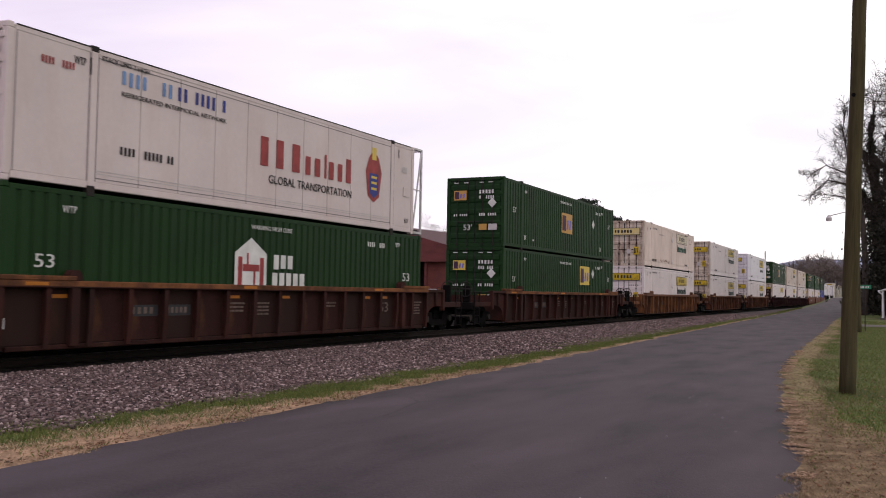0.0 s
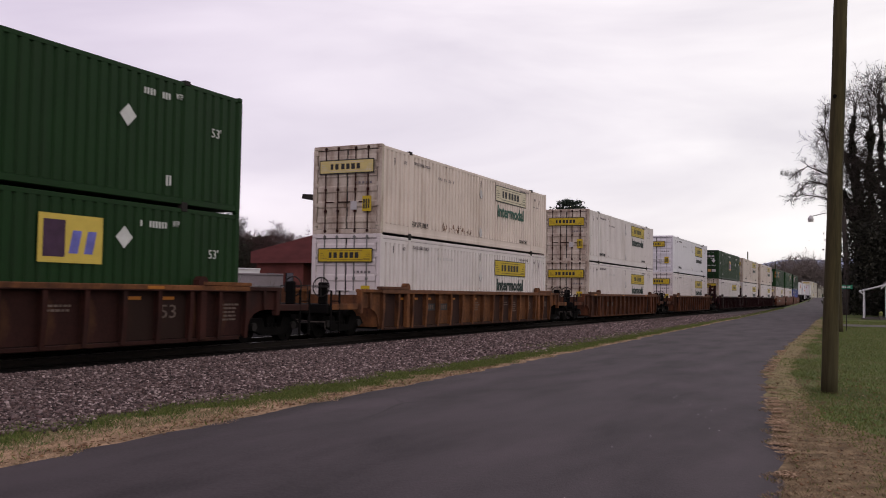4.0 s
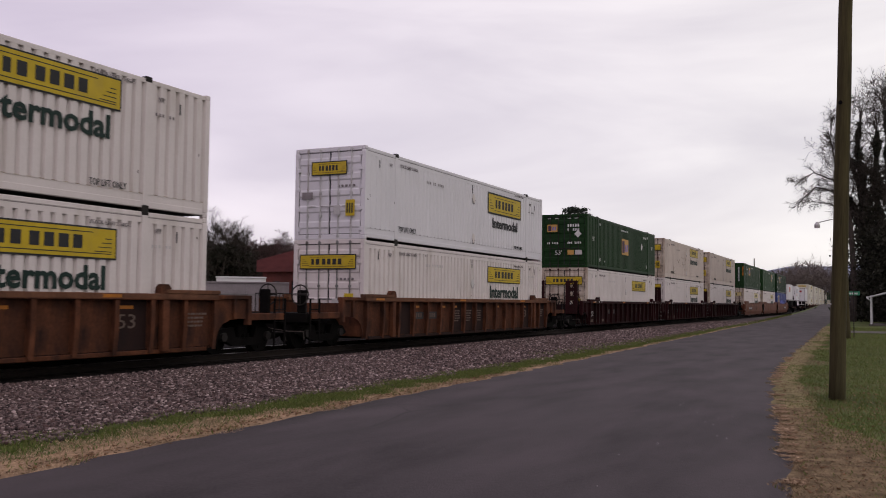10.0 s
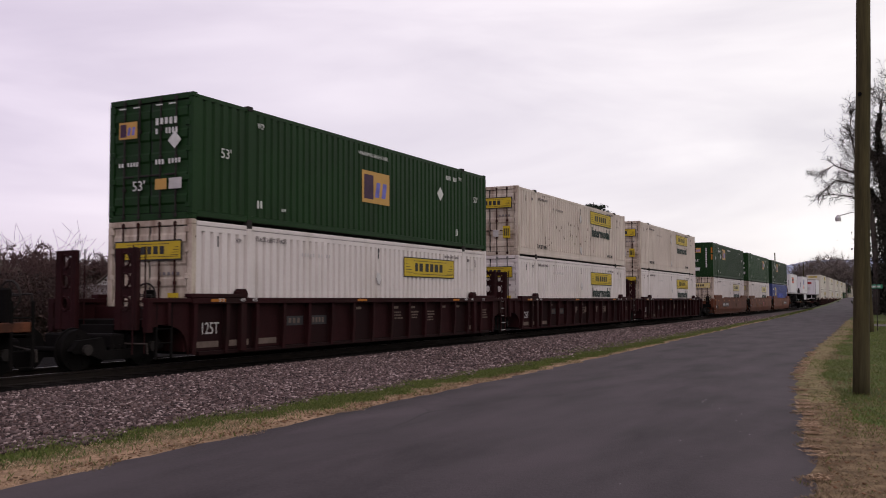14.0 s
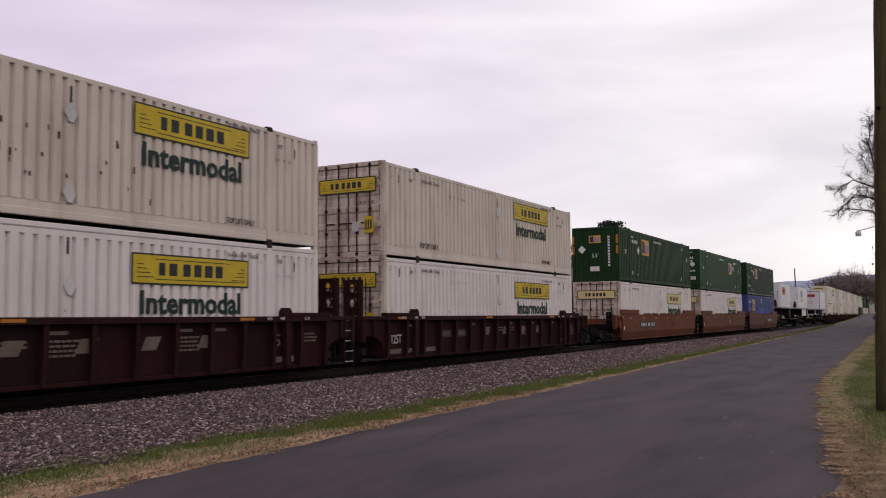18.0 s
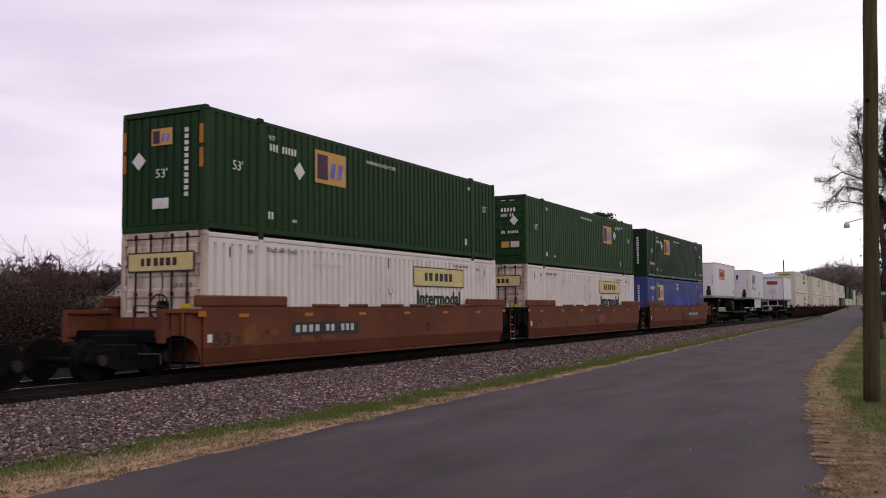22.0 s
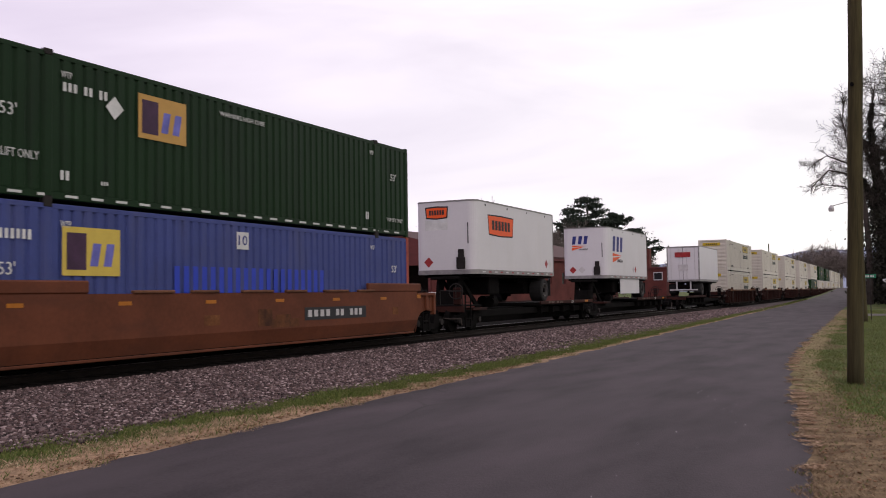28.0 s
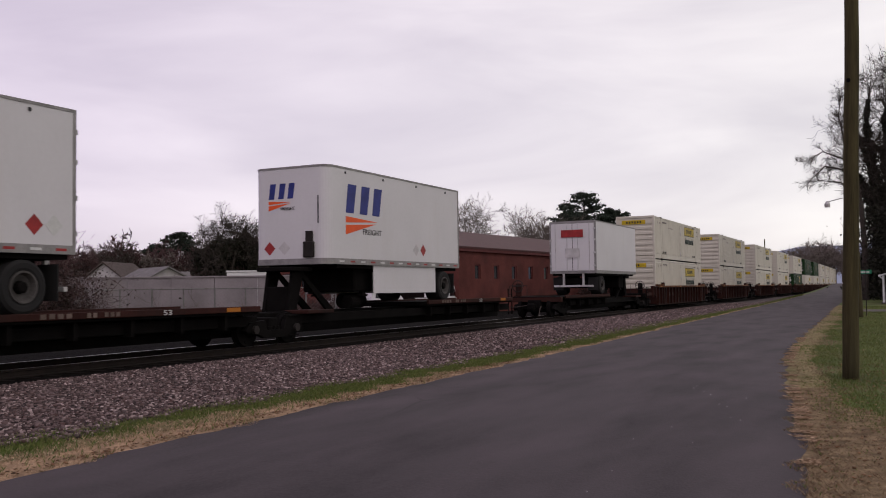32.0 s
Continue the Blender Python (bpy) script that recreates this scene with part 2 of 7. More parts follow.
bay_rust = material("grimy_orange_brown_bay_panel", (0.13, 0.052, 0.021), 0.8, spec=0.1, vary=0.4, scale=2.2, fine=16, stain=(0.03, 0.016, 0.013), stain_amount=0.9, stain_scale=(2.6, 2.6, 1.5), bay=(0.019, 0.0105, 0.0105), bump=0.05)
bay_umber = material("sooty_umber_bay_panel", (0.082, 0.03, 0.0155), 0.8, spec=0.1, vary=0.4, scale=2.2, fine=16, stain=(0.016, 0.0095, 0.0085), stain_amount=0.95, stain_scale=(2.6, 2.6, 1.5), bay=(0.014, 0.0085, 0.0085), bump=0.05)
bay_brown = material("grimy_dark_brown_bay_panel", (0.023, 0.0085, 0.007), 0.8, spec=0.1, vary=0.35, scale=1.4, fine=16, stain=(0.1, 0.045, 0.02), stain_amount=0.3, stain_scale=(1.6, 1.8, 0.9), bay=(0.019, 0.01, 0.008), bump=0.05)
bay_maroon = material("grimy_maroon_bay_panel", (0.019, 0.0055, 0.0062), 0.75, spec=0.06, vary=0.3, scale=1.4, fine=16, bay=(0.012, 0.005, 0.0053))
chord_rust = material("rubbed_brown_chord_paint", (0.115, 0.052, 0.03), 0.8, spec=0.12, vary=0.3, scale=2, fine=18, stain=(0.05, 0.026, 0.018), stain_amount=0.6, stain_scale=(2, .8, 2))
car_steel = material("grimy_car_fitting_steel", (0.05, 0.04, 0.036), 0.7, spec=0.15, vary=0.3, fine=25)
worn_mark = material("worn_dusty_stencil", (0.115, 0.085, 0.072), 0.8, vary=0.25, fine=30, spec=0.1)
word_green = material("dark_green_lettering", (0.006, 0.02, 0.016), 0.55, vary=0.1)
word_green_faded = material("faded_green_lettering", (0.028, 0.085, 0.062), 0.6, vary=0.15)
badge_orange = material("amber_badge_film", (0.42, 0.24, 0.065), 0.55, vary=0.08)
badge_yellow = material("yellow_badge_film", (0.5, 0.37, 0.07), 0.55, vary=0.08)
badge_plum = material("dark_plum_badge_mark", (0.045, 0.02, 0.045), 0.6)
badge_violet = material("violet_badge_mark", (0.12, 0.12, 0.38), 0.6)
brand_red = material("dark_red_brand_paint", (0.22, 0.03, 0.03), 0.5)
brand_blue = material("navy_brand_paint", (0.022, 0.03, 0.16), 0.5)
brand_sky = material("grey_blue_brand_paint", (0.12, 0.2, 0.36), 0.5)
brand_orange = material("orange_red_brand_panel", (0.66, 0.085, 0.015), 0.45, vary=0.06)
reflector_amber = material("amber_reflective_tape", (0.32, 0.11, 0.01), 0.5, vary=0.15)
reflector_red = material("red_reflective_tape", (0.26, 0.022, 0.022), 0.4)
tyre_rubber = material("black_tyre_rubber", (0.011, 0.0105, 0.0105), 0.9, vary=0.2, fine=50, spec=0.3)
rim_metal = material("dusty_white_wheel_rim", (0.06, 0.055, 0.052), 0.7, 0.1, vary=0.3)
trailer_skin = material("white_trailer_skin", (0.53, 0.515, 0.525), 0.4, vary=0.04, scale=0.6, fine=10, stain=(0.5, 0.48, 0.47), stain_amount=0.3, stain_scale=(0.9, 1.2, 0.25))
trailer_rail = material("scuffed_aluminium_rail", (0.22, 0.21, 0.205), 0.5, 0.3, vary=0.25, fine=25)


# ---- mesh helpers ----
class Shape:
    """Collects faces of one part."""

    def __init__(self):
        self.v, self.f = [], []

    def add(self, verts, faces):
        k = len(self.v)
        self.v += [tuple(p) for p in verts]
        self.f += [tuple(i + k for i in face) for face in faces]
        return self

    def box(self, x0, x1, y0, y1, z0, z1, c=0.0):
        """A box, with chamfered edges where c is given."""
        if c <= 0:
            v = [(x, y, z) for z in (z0, z1) for y in (y0, y1) for x in (x0, x1)]
            return self.add(v, [(0, 2, 3, 1), (4, 5, 7, 6), (0, 1, 5, 4), (2, 6, 7, 3), (0, 4, 6, 2), (1, 3, 7, 5)])
        v, idx = [], {}
        for sx in (0, 1):
            for sy in (0, 1):
                for sz in (0, 1):
                    px, py, pz = (x0, x1)[sx], (y0, y1)[sy], (z0, z1)[sz]
                    ix, iy, iz = px + (c, -c)[sx], py + (c, -c)[sy], pz + (c, -c)[sz]
                    for a, p in (("x", (px, iy, iz)), ("y", (ix, py, iz)), ("z", (ix, iy, pz))):
                        idx[a, sx, sy, sz] = len(v)
                        v.append(p)
        F = []
        for s in (0, 1):
            q = [idx["x", s, 0, 0], idx["x", s, 1, 0], idx["x", s, 1, 1], idx["x", s, 0, 1]]
            F.append(q if s else q[::-1])
            q = [idx["y", 0, s, 0], idx["y", 0, s, 1], idx["y", 1, s, 1], idx["y", 1, s, 0]]
            F.append(q if s else q[::-1])
            q = [idx["z", 0, 0, s], idx["z", 1, 0, s], idx["z", 1, 1, s], idx["z", 0, 1, s]]
            F.append(q if s else q[::-1])
        for a in (0, 1):
            for b in (0, 1):
                for (p, q, key) in (("x", "y", lambda t: (a, b, t)), ("y", "z", lambda t: (t, a, b)), ("x", "z", lambda t: (a, t, b))):
                    F.append([idx[(p, *key(0))], idx[(p, *key(1))], idx[(q, *key(1))], idx[(q, *key(0))]])
                for s in (0, 1):
                    F.append([idx["x", a, b, s], idx["y", a, b, s], idx["z", a, b, s]])
        return self.add(v, F)

    def tube(self, path, radii, n=6, cap=True):
        """A tapered round bar along a path."""
        rings = []
        pts = [Vector(p) for p in path]
        if not hasattr(radii, "__len__"):
            radii = [radii] * len(pts)
        up = None
        for i, p in enumerate(pts):
            d = (pts[min(i + 1, len(pts) - 1)] - pts[max(i - 1, 0)]).normalized()
            if up is None:
                up = d.orthogonal().normalized()
            else:
                up = (up - d * up.dot(d))
                up = up.normalized() if up.length > 1e-6 else d.orthogonal().normalized()
            side = d.cross(up)
            rings.append([p + (up * math.cos(2 * math.pi * k / n) + side * math.sin(2 * math.pi * k / n)) * radii[i] for k in range(n)])
        v = [q for r in rings for q in r]
        F = [(i * n + k, i * n + (k + 1) % n, (i + 1) * n + (k + 1) % n, (i + 1) * n + k) for i in range(len(pts) - 1) for k in range(n)]
        if cap:
            F += [tuple(range(n))[::-1], tuple((len(pts) - 1) * n + k for k in range(n))]
        return self.add(v, F)

    def disc(self, cx, y0, z0, r, w, axis="x", n=20):
        """A short cylinder of width w about a centre."""
        d = {"x": (1, 0, 0), "y": (0, 1, 0), "z": (0, 0, 1)}[axis]
        a = Vector((cx, y0, z0)) - Vector(d) * w / 2
        b = Vector((cx, y0, z0)) + Vector(d) * w / 2
        return self.tube([a, b], r, n)

    def lathe(self, profile, y0, z0, n=20):
        """A profile of (x, radius) turned about an axle along x."""
        v = [(x, y0 + r * math.cos(2 * math.pi * k / n), z0 + r * math.sin(2 * math.pi * k / n)) for x, r in profile for k in range(n)]
        F = [(i * n + k, i * n + (k + 1) % n, (i + 1) * n + (k + 1) % n, (i + 1) * n + k) for i in range(len(profile) - 1) for k in range(n)]
        return self.add(v, F)

    def prism(self, outline, lo, hi, axis="x"):
        """An outline in two axes, pushed out along the third."""
        n = len(outline)
        put = {"x": lambda a, b, t: (t, a, b), "y": lambda a, b, t: (a, t, b), "z": lambda a, b, t: (a, b, t)}[axis]
        v = [put(a, b, lo) for a, b in outline] + [put(a, b, hi) for a, b in outline]
        F = [(i, (i + 1) % n, n + (i + 1) % n, n + i) for i in range(n)]
        F += [tuple(range(n))[::-1], tuple(range(n, 2 * n))]
        return self.add(v, F)

    def flipped(self):
        """The same shape, mirrored to the other side."""
        o = Shape()
        return o.add([(-x, y, z) for x, y, z in self.v], [f[::-1] for f in self.f])

    def mesh(self, name, mat, smooth=False):
        me = bpy.data.meshes.new(name)
        me.from_pydata(self.v, [], self.f)
        me.materials.append(mat)
        if len(self.f) > 6000:
            return me
        bm = bmesh.new()
        bm.from_mesh(me)
        bmesh.ops.recalc_face_normals(bm, faces=bm.faces)
        bm.to_mesh(me)
        bm.free()
        if smooth:
            me.polygons.foreach_set("use_smooth", [True] * len(me.polygons))
        return me


def part(name, shape, mat, parent=None, label="", smooth=False):
    """Links a shape, or a mesh that is shared, as one mesh object under a thing or a part."""
    me = shape.mesh(name, mat, smooth) if isinstance(shape, Shape) else shape
    ob = new(name, me)
    ob.parent = parent
    return tagged(ob, label)


def thing(name, label, category, group="", m=None, kind=""):
    ob = new(name)
    ob.empty_display_size = 0.3
    if m is not None:
        ob.matrix_basis = m
    return tagged(ob, label, category, group, kind)


WORDS = {}


def word_mesh(text, mat):
    """The built-in font's letters as a mesh, one unit high, starting at the origin."""
    key = (text, mat.name)
    if key not in WORDS:
        cu = bpy.data.curves.new("lettering", 'FONT')
        cu.body = text
        cu.extrude = 0.004
        cu.offset = 0.028 if text == "Intermodal" else 0.0
        cu.resolution_u = 2
        tmp = bpy.data.objects.new("lettering", cu)
        scene.collection.objects.link(tmp)
        bpy.context.view_layer.update()
        me = bpy.data.meshes.new_from_object(tmp.evaluated_get(bpy.context.evaluated_depsgraph_get()))
        bpy.data.objects.remove(tmp)
        xs = np.empty(len(me.vertices) * 3)
        me.vertices.foreach_get("co", xs)
        xs = xs.reshape(-1, 3)
        lo, hi = xs.min(0), xs.max(0)
        xs = (xs - [lo[0], lo[1], lo[2]]) / [hi[0] - lo[0], hi[1] - lo[1], 1]
        me.vertices.foreach_set("co", xs.ravel())
        me.materials.clear()
        me.materials.append(mat)
        me.name = "lettering"
        WORDS[key] = me
    return WORDS[key]


def letters(text, mat, parent, at, width, height, face="side", name="lettering"):
    """Lettering on the side (reads along +y) or on the leading end (reads along +x). at: its lower left corner."""
    ob = new(name, word_mesh(text, mat))
    ob.parent = parent
    rot = pose(*at, 90, 0, 90) if face == "side" else pose(*at, 90, 0, 0)
    ob.matrix_basis = rot @ Matrix.Diagonal((width, height, 1, 1))
    return tagged(ob, kind="stuff")


def flat(sh, face, a0, a1, z0, z1, at, t=0.004):
    """A thin plate on the side (a is y) or on the leading end (a is x)."""
    if face == "side":
        return sh.box(at, at + t, a0, a1, z0, z1)
    return sh.box(a0, a1, at - t, at, z0, z1)


def bars(mat, parent, face, a0, a1, z0, z1, at, n, name="marking", seed=1, gap=0.42):
    """Unreadable writing: a row of plain bars."""
    r = random.Random(seed)
    sh = Shape()
    step = (a1 - a0) / n
    for i in range(n):
        if n > 5 and r.random() < 0.12:
            continue
        flat(sh, face, a0 + i * step, a0 + (i + 1 - gap) * step, z0 + r.uniform(0, 0.1) * (z1 - z0), z1, at)
    return tagged(part(name, sh, mat, parent), kind="stuff" if n > 1 else "")


def shape_flat(outline, face, at, t=0.004):
    sh = Shape()
    return sh.prism(outline, at, at + t, "x") if face == "side" else sh.prism(outline, at - t, at, "y")


# ---- the track's line: straight, then a slight bend to the left ----
TRACK_X, BEND, BEND_FROM = -15.63, 0.362e-4, 30.7
RAIL_Z = 0.22


def track(s):
    e = max(0.0, s - BEND_FROM)
    return TRACK_X - BEND * e * e, s, math.degrees(2 * BEND * e)


def travelled(t):
    q = t / 32.0
    return 257.63 * q + 6.70 * q ** 2 + -33.06 * q ** 3 + 38.95 * q ** 4 + -24.01 * q ** 5


MOVERS = []


def on_train(ob, s, z, flip=False):
    """Puts a thing on the train: s is its middle along the track at the start."""
    x, y, yaw = track(s)
    ob.matrix_basis = pose(x, y, z, 0, 0, yaw + (180 if flip else 0))
    MOVERS.append((ob, s, z, 180 if flip else 0))
    return ob


# ---- containers, 53 feet ----
CL, CW, CH = 16.15, 2.6, 2.9
HL, HW = CL / 2, CW / 2
POST = HL - 2.02


def ribbed(y0, y1, z0, z1, x_out, depth, pitch, land=0.68):
    """A corrugated upright sheet between y0 and y1 that faces +x, backed flat."""
    sh = Shape()
    n = max(1, round((y1 - y0) / pitch))
    p = (y1 - y0) / n
    ys = []
    for i in range(n):
        a = y0 + i * p
        ys += [(a, 0), (a + p * (land - 0.12), 0), (a + p * land, 1), (a + p * 0.88, 1)]
    ys.append((y1, 0))
    v = []
    for y, d in ys:
        v += [(x_out - d * depth, y, z0), (x_out - d * depth, y, z1)]
    k = len(v)
    for y, d in ys:
        v += [(x_out - depth - 0.03, y, z0), (x_out - depth - 0.03, y, z1)]
    m = len(ys)
    F = []
    for i in range(m - 1):
        a, b, c, d = 2 * i, 2 * i + 2, 2 * i + 3, 2 * i + 1
        F += [(a, b, c, d), (k + a, k + d, k + c, k + b), (a, k + a, k + b, b), (d, c, k + c, k + d)]
    F += [(0, 1, k + 1, k), (2 * m - 2, k + 2 * m - 2, k + 2 * m - 1, 2 * m - 1)]
    return sh.add(v, F)


def end_box(sh, x0, x1, d0, d1, z0, z1, c=0.0):
    """A box on the leading end; d is the depth from the end's face inward."""
    return sh.box(x0, x1, -HL + d0, -HL + d1, z0, z1, c)


def build_container(name, label, paint, end="doors", smooth=False, door_paint=None, rods=None, post_paint=None, group="containers on the train", tail=0.0, rib=None, top_band=False):
    rods = rods or (rust_brown if door_paint is paint_door else rod_steel)
    door_paint, post_paint = door_paint or paint, post_paint or paint
    tail_paint, post_paint = (post_paint, paint) if paint is paint_blue else (paint, post_paint)
    ob = thing(name, label, "container", group)
    HT = HL - tail
    rail = Shape().box(1.2, 1.285, -HL + .16, HT - .16, .055, .2, .012)
    part("bottom_rail", rail, paint, ob)
    part("bottom_rail", rail.flipped(), paint, ob)
    rail = Shape().box(1.21, 1.29, -HL + .16, HT - .16, 2.76, 2.865, .012)
    part("top_rail", rail, paint, ob)
    part("top_rail", rail.flipped(), paint, ob)
    for sy in (-1, 1):
        for sx in (-1, 1):
            a, b = sorted((sx * 1.15, sx * HW)), sorted((sy * (HL - .15), sy * HL)) if sy < 0 else (HT - .15, HT)
            part("corner_post", Shape().box(*a, *b, .12, 2.78, .01), post_paint if sy < 0 else tail_paint, ob)
            for z0 in (0, 2.78):
                part("corner_casting", Shape().box(*a, *b, z0, z0 + .12, .018), post_paint if sy < 0 else tail_paint, ob)
            a = sorted((sx * 1.2, sx * 1.305))
            y = sy * POST
            part("lift_post", Shape().box(*a, y - .085, y + .085, .1, 2.8, .012), paint, ob)
            part("lift_casting", Shape().box(*sorted((sx * 1.17, sx * 1.31)), y - .1, y + .1, 2.79, 2.915, .015), steel_dark, ob)
            part("lift_casting", Shape().box(*sorted((sx * 1.17, sx * 1.31)), y - .1, y + .1, -.015, .11, .015), steel_dark, ob)
    for y0, y1 in ((-HL + .15, -POST - .085), (-POST + .085, POST - .085), (POST + .085, HT - .15)):
        if smooth:
            n = max(1, round((y1 - y0) / 1.22))
            for i in range(n):
                a = y0 + (y1 - y0) * i / n
                sh = Shape().box(1.235, 1.283, a + .008, a + (y1 - y0) / n - .008, .2, 2.77, .006)
                part("side_panel", sh, paint, ob)
                part("side_panel", sh.flipped(), paint, ob)
            continue
        else:
            haul = paint in (paint_white, paint_beige, paint_cream, paint_clean, paint_ivory)
            if haul:
                band = Shape().box(1.2, 1.276, y0, y1, .19, .36, .006)
                part("lower_band", band, paint, ob)
            if haul:
                part("band_seam", Shape().box(1.27, 1.281, y0, y1, .352, .368), door_paint if door_paint is not paint else stencil_grey, ob)
            if top_band:
                part("upper_band", Shape().box(1.2, 1.281, y0, y1, 2.63, 2.775, .006), paint, ob)
                part("band_seam", Shape().box(1.27, 1.284, y0, y1, 2.745, 2.757), stencil_grey, ob)
            sh = ribbed(y0, y1, .35 if haul else .2, 2.64 if top_band else 2.77, 1.288, rib or (.07 if haul else .042), .285 if haul else .28)
        part("side_panel", sh, paint, ob)
        part("side_panel", sh.flipped(), paint, ob)
    roof = Shape()
    n = 40
    for i in range(n):
        y = -HL + .12 + (CL - .24) * i / n
        if y < HT - .5:
            roof.box(-1.2, 1.2, y, y + (CL - .24) / n - .03, 2.84, 2.87 - .02 * (i % 2))
    roof.box(-1.2, 1.2, -HL + .1, HT - .1, 2.8, 2.84)
    part("roof_panel", roof, paint, ob)
    part("floor_frame", Shape().box(-1.2, 1.2, -HL + .1, HL - .1, .05, .18), steel_dark, ob)
    back = Shape()
    for i in range(12):
        x = -1.14 + 2.28 * i / 12
        back.box(x, x + .13, HT - .09, HT - .02, .2, 2.76, .01)
    back.box(-1.15, 1.15, HT - .12, HT - .06, .15, 2.78)
    part("end_wall", back, paint, ob)
    part("end_sill", end_box(Shape(), -1.15, 1.15, .0, .14, .0, .16, .012), post_paint, ob)
    part("end_header", end_box(Shape(), -1.15, 1.15, .0, .14, 2.76, 2.9, .012), post_paint, ob)
    if end == "doors":
        part("door_seal", end_box(Shape(), -1.15, 1.15, .07, .1, .16, 2.76), black_paint, ob)
        for sx in (-1, 1):
            x0, x1 = sorted((sx * .035, sx * 1.12))
            o = [(-HL + .07, .18), (-HL + .035, .18)]
            for k in range(5):
                z = .34 + k * .5
                o += [(-HL + .035, z), (-HL + .008, z + .05), (-HL + .008, z + .2), (-HL + .035, z + .25)]
            leaf = Shape().prism(o + [(-HL + .035, 2.74), (-HL + .07, 2.74)], x0, x1, "x")
            door = part("door", leaf, door_paint, ob)
            for r in (.33, .8):
                x = sx * r
                rod = Shape().tube([(x, -HL - .012, .04), (x, -HL - .012, 2.86)], .022, 8)
                for z in (.1, .75, 1.45, 2.1, 2.8):
                    rod.box(x - .045, x + .045, -HL - .03, -HL + .03, z - .04, z + .04, .008)
                part("lock_rod", rod, rods, door)
                part("rod_handle", Shape().box(*sorted((x, x - sx * .32)), -HL - .035, -HL - .012, 1.02, 1.06, .006), rods, door)
            for z in (.32, .95, 1.6, 2.2, 2.65):
                part("hinge", Shape().box(*sorted((sx * 1.09, sx * 1.22)), -HL - .018, -HL + .03, z - .06, z + .06, .01), post_paint, door)
    elif end == "nose":
        sh = Shape()
        for i in range(9):
            x = -1.13 + 2.26 * i / 9
            sh.box(x, x + .17, -HL + .02, -HL + .07, .17, 2.75, .014)
        end_box(sh, -1.15, 1.15, .05, .1, .16, 2.76)
        tagged(part("nose_wall", sh, paint, ob), kind="stuff")
    else:
        sh = Shape()
        for k in range(7):
            z = .24 + k * .35
            end_box(sh, -1.13, 1.13, .0, .07, z, z + .2, .022)
        end_box(sh, -1.15, 1.15, .06, .11, .16, 2.76)
        tagged(part("nose_wall", sh, paint, ob), kind="stuff")
    return ob


SIDE = HW - .006      # where markings lie on a ribbed side
FRONT = -HL


def yc(d):
    """A distance from the leading end as a place along the container."""
    return d - HL


def fine_marks(ob, mat, seed):
    bars(mat, ob, "side", yc(1.72), yc(1.9), 2.42, 2.52, SIDE + .006, 3, seed=seed)
    bars(mat, ob, "side", yc(2.3), yc(3.5), 2.5, 2.6, SIDE + .006, 14, seed=seed + 1)
    bars(mat, ob, "side", yc(14.35), yc(14.9), 2.2, 2.5, SIDE + .006, 4, seed=seed + 2)


def truck_sign(ob, face, a0, a1, z0, z1, at, film, seed=0, border=.035):
    """The yellow haulier's plate: a dark border, a band of strokes, and a hauling rig in outline at its ends."""
    b = Shape()
    flat(b, face, a0 - border, a1 + border, z0 - border, z1 + border, at)
    s = 1 if face == "side" else -1
    part("sign_border", b, black_paint, ob)
    part("sign_plate", flat(Shape(), face, a0, a1, z0, z1, at + s * .003), film, ob, "yellow plate with dark marks")
    w, h = a1 - a0, z1 - z0
    for x0, x1 in ((.2, .25), (.285, .35), (.4, .465), (.495, .56), (.59, .66), (.69, .755)):
        sh = flat(Shape(), face, a0 + x0 * w, a0 + x1 * w, z0 + .28 * h, z0 + .74 * h, at + s * .006)
        part("sign_block", sh, black_paint, ob)
    deco = Shape()
    for k in range(4):
        z = z0 + h * (.2 + .15 * k)
        flat(deco, face, a1 - w * (.155 - .025 * k), a1 - w * .03, z, z + h * .03, at + s * .006)
        flat(deco, face, a0 + w * .03, a0 + w * (.16 - .025 * k), z, z + h * .03, at + s * .006)
    flat(deco, face, a0 + w * .17, a1 - w * .17, z0 + h * .85, z0 + h * .88, at + s * .006)
    flat(deco, face, a0 + w * .17, a1 - w * .03, z0 + h * .12, z0 + h * .15, at + s * .006)
    tagged(part("sign_lines", deco, faint_mark if film is sign_yellow_pale else black_paint, ob), kind="stuff")


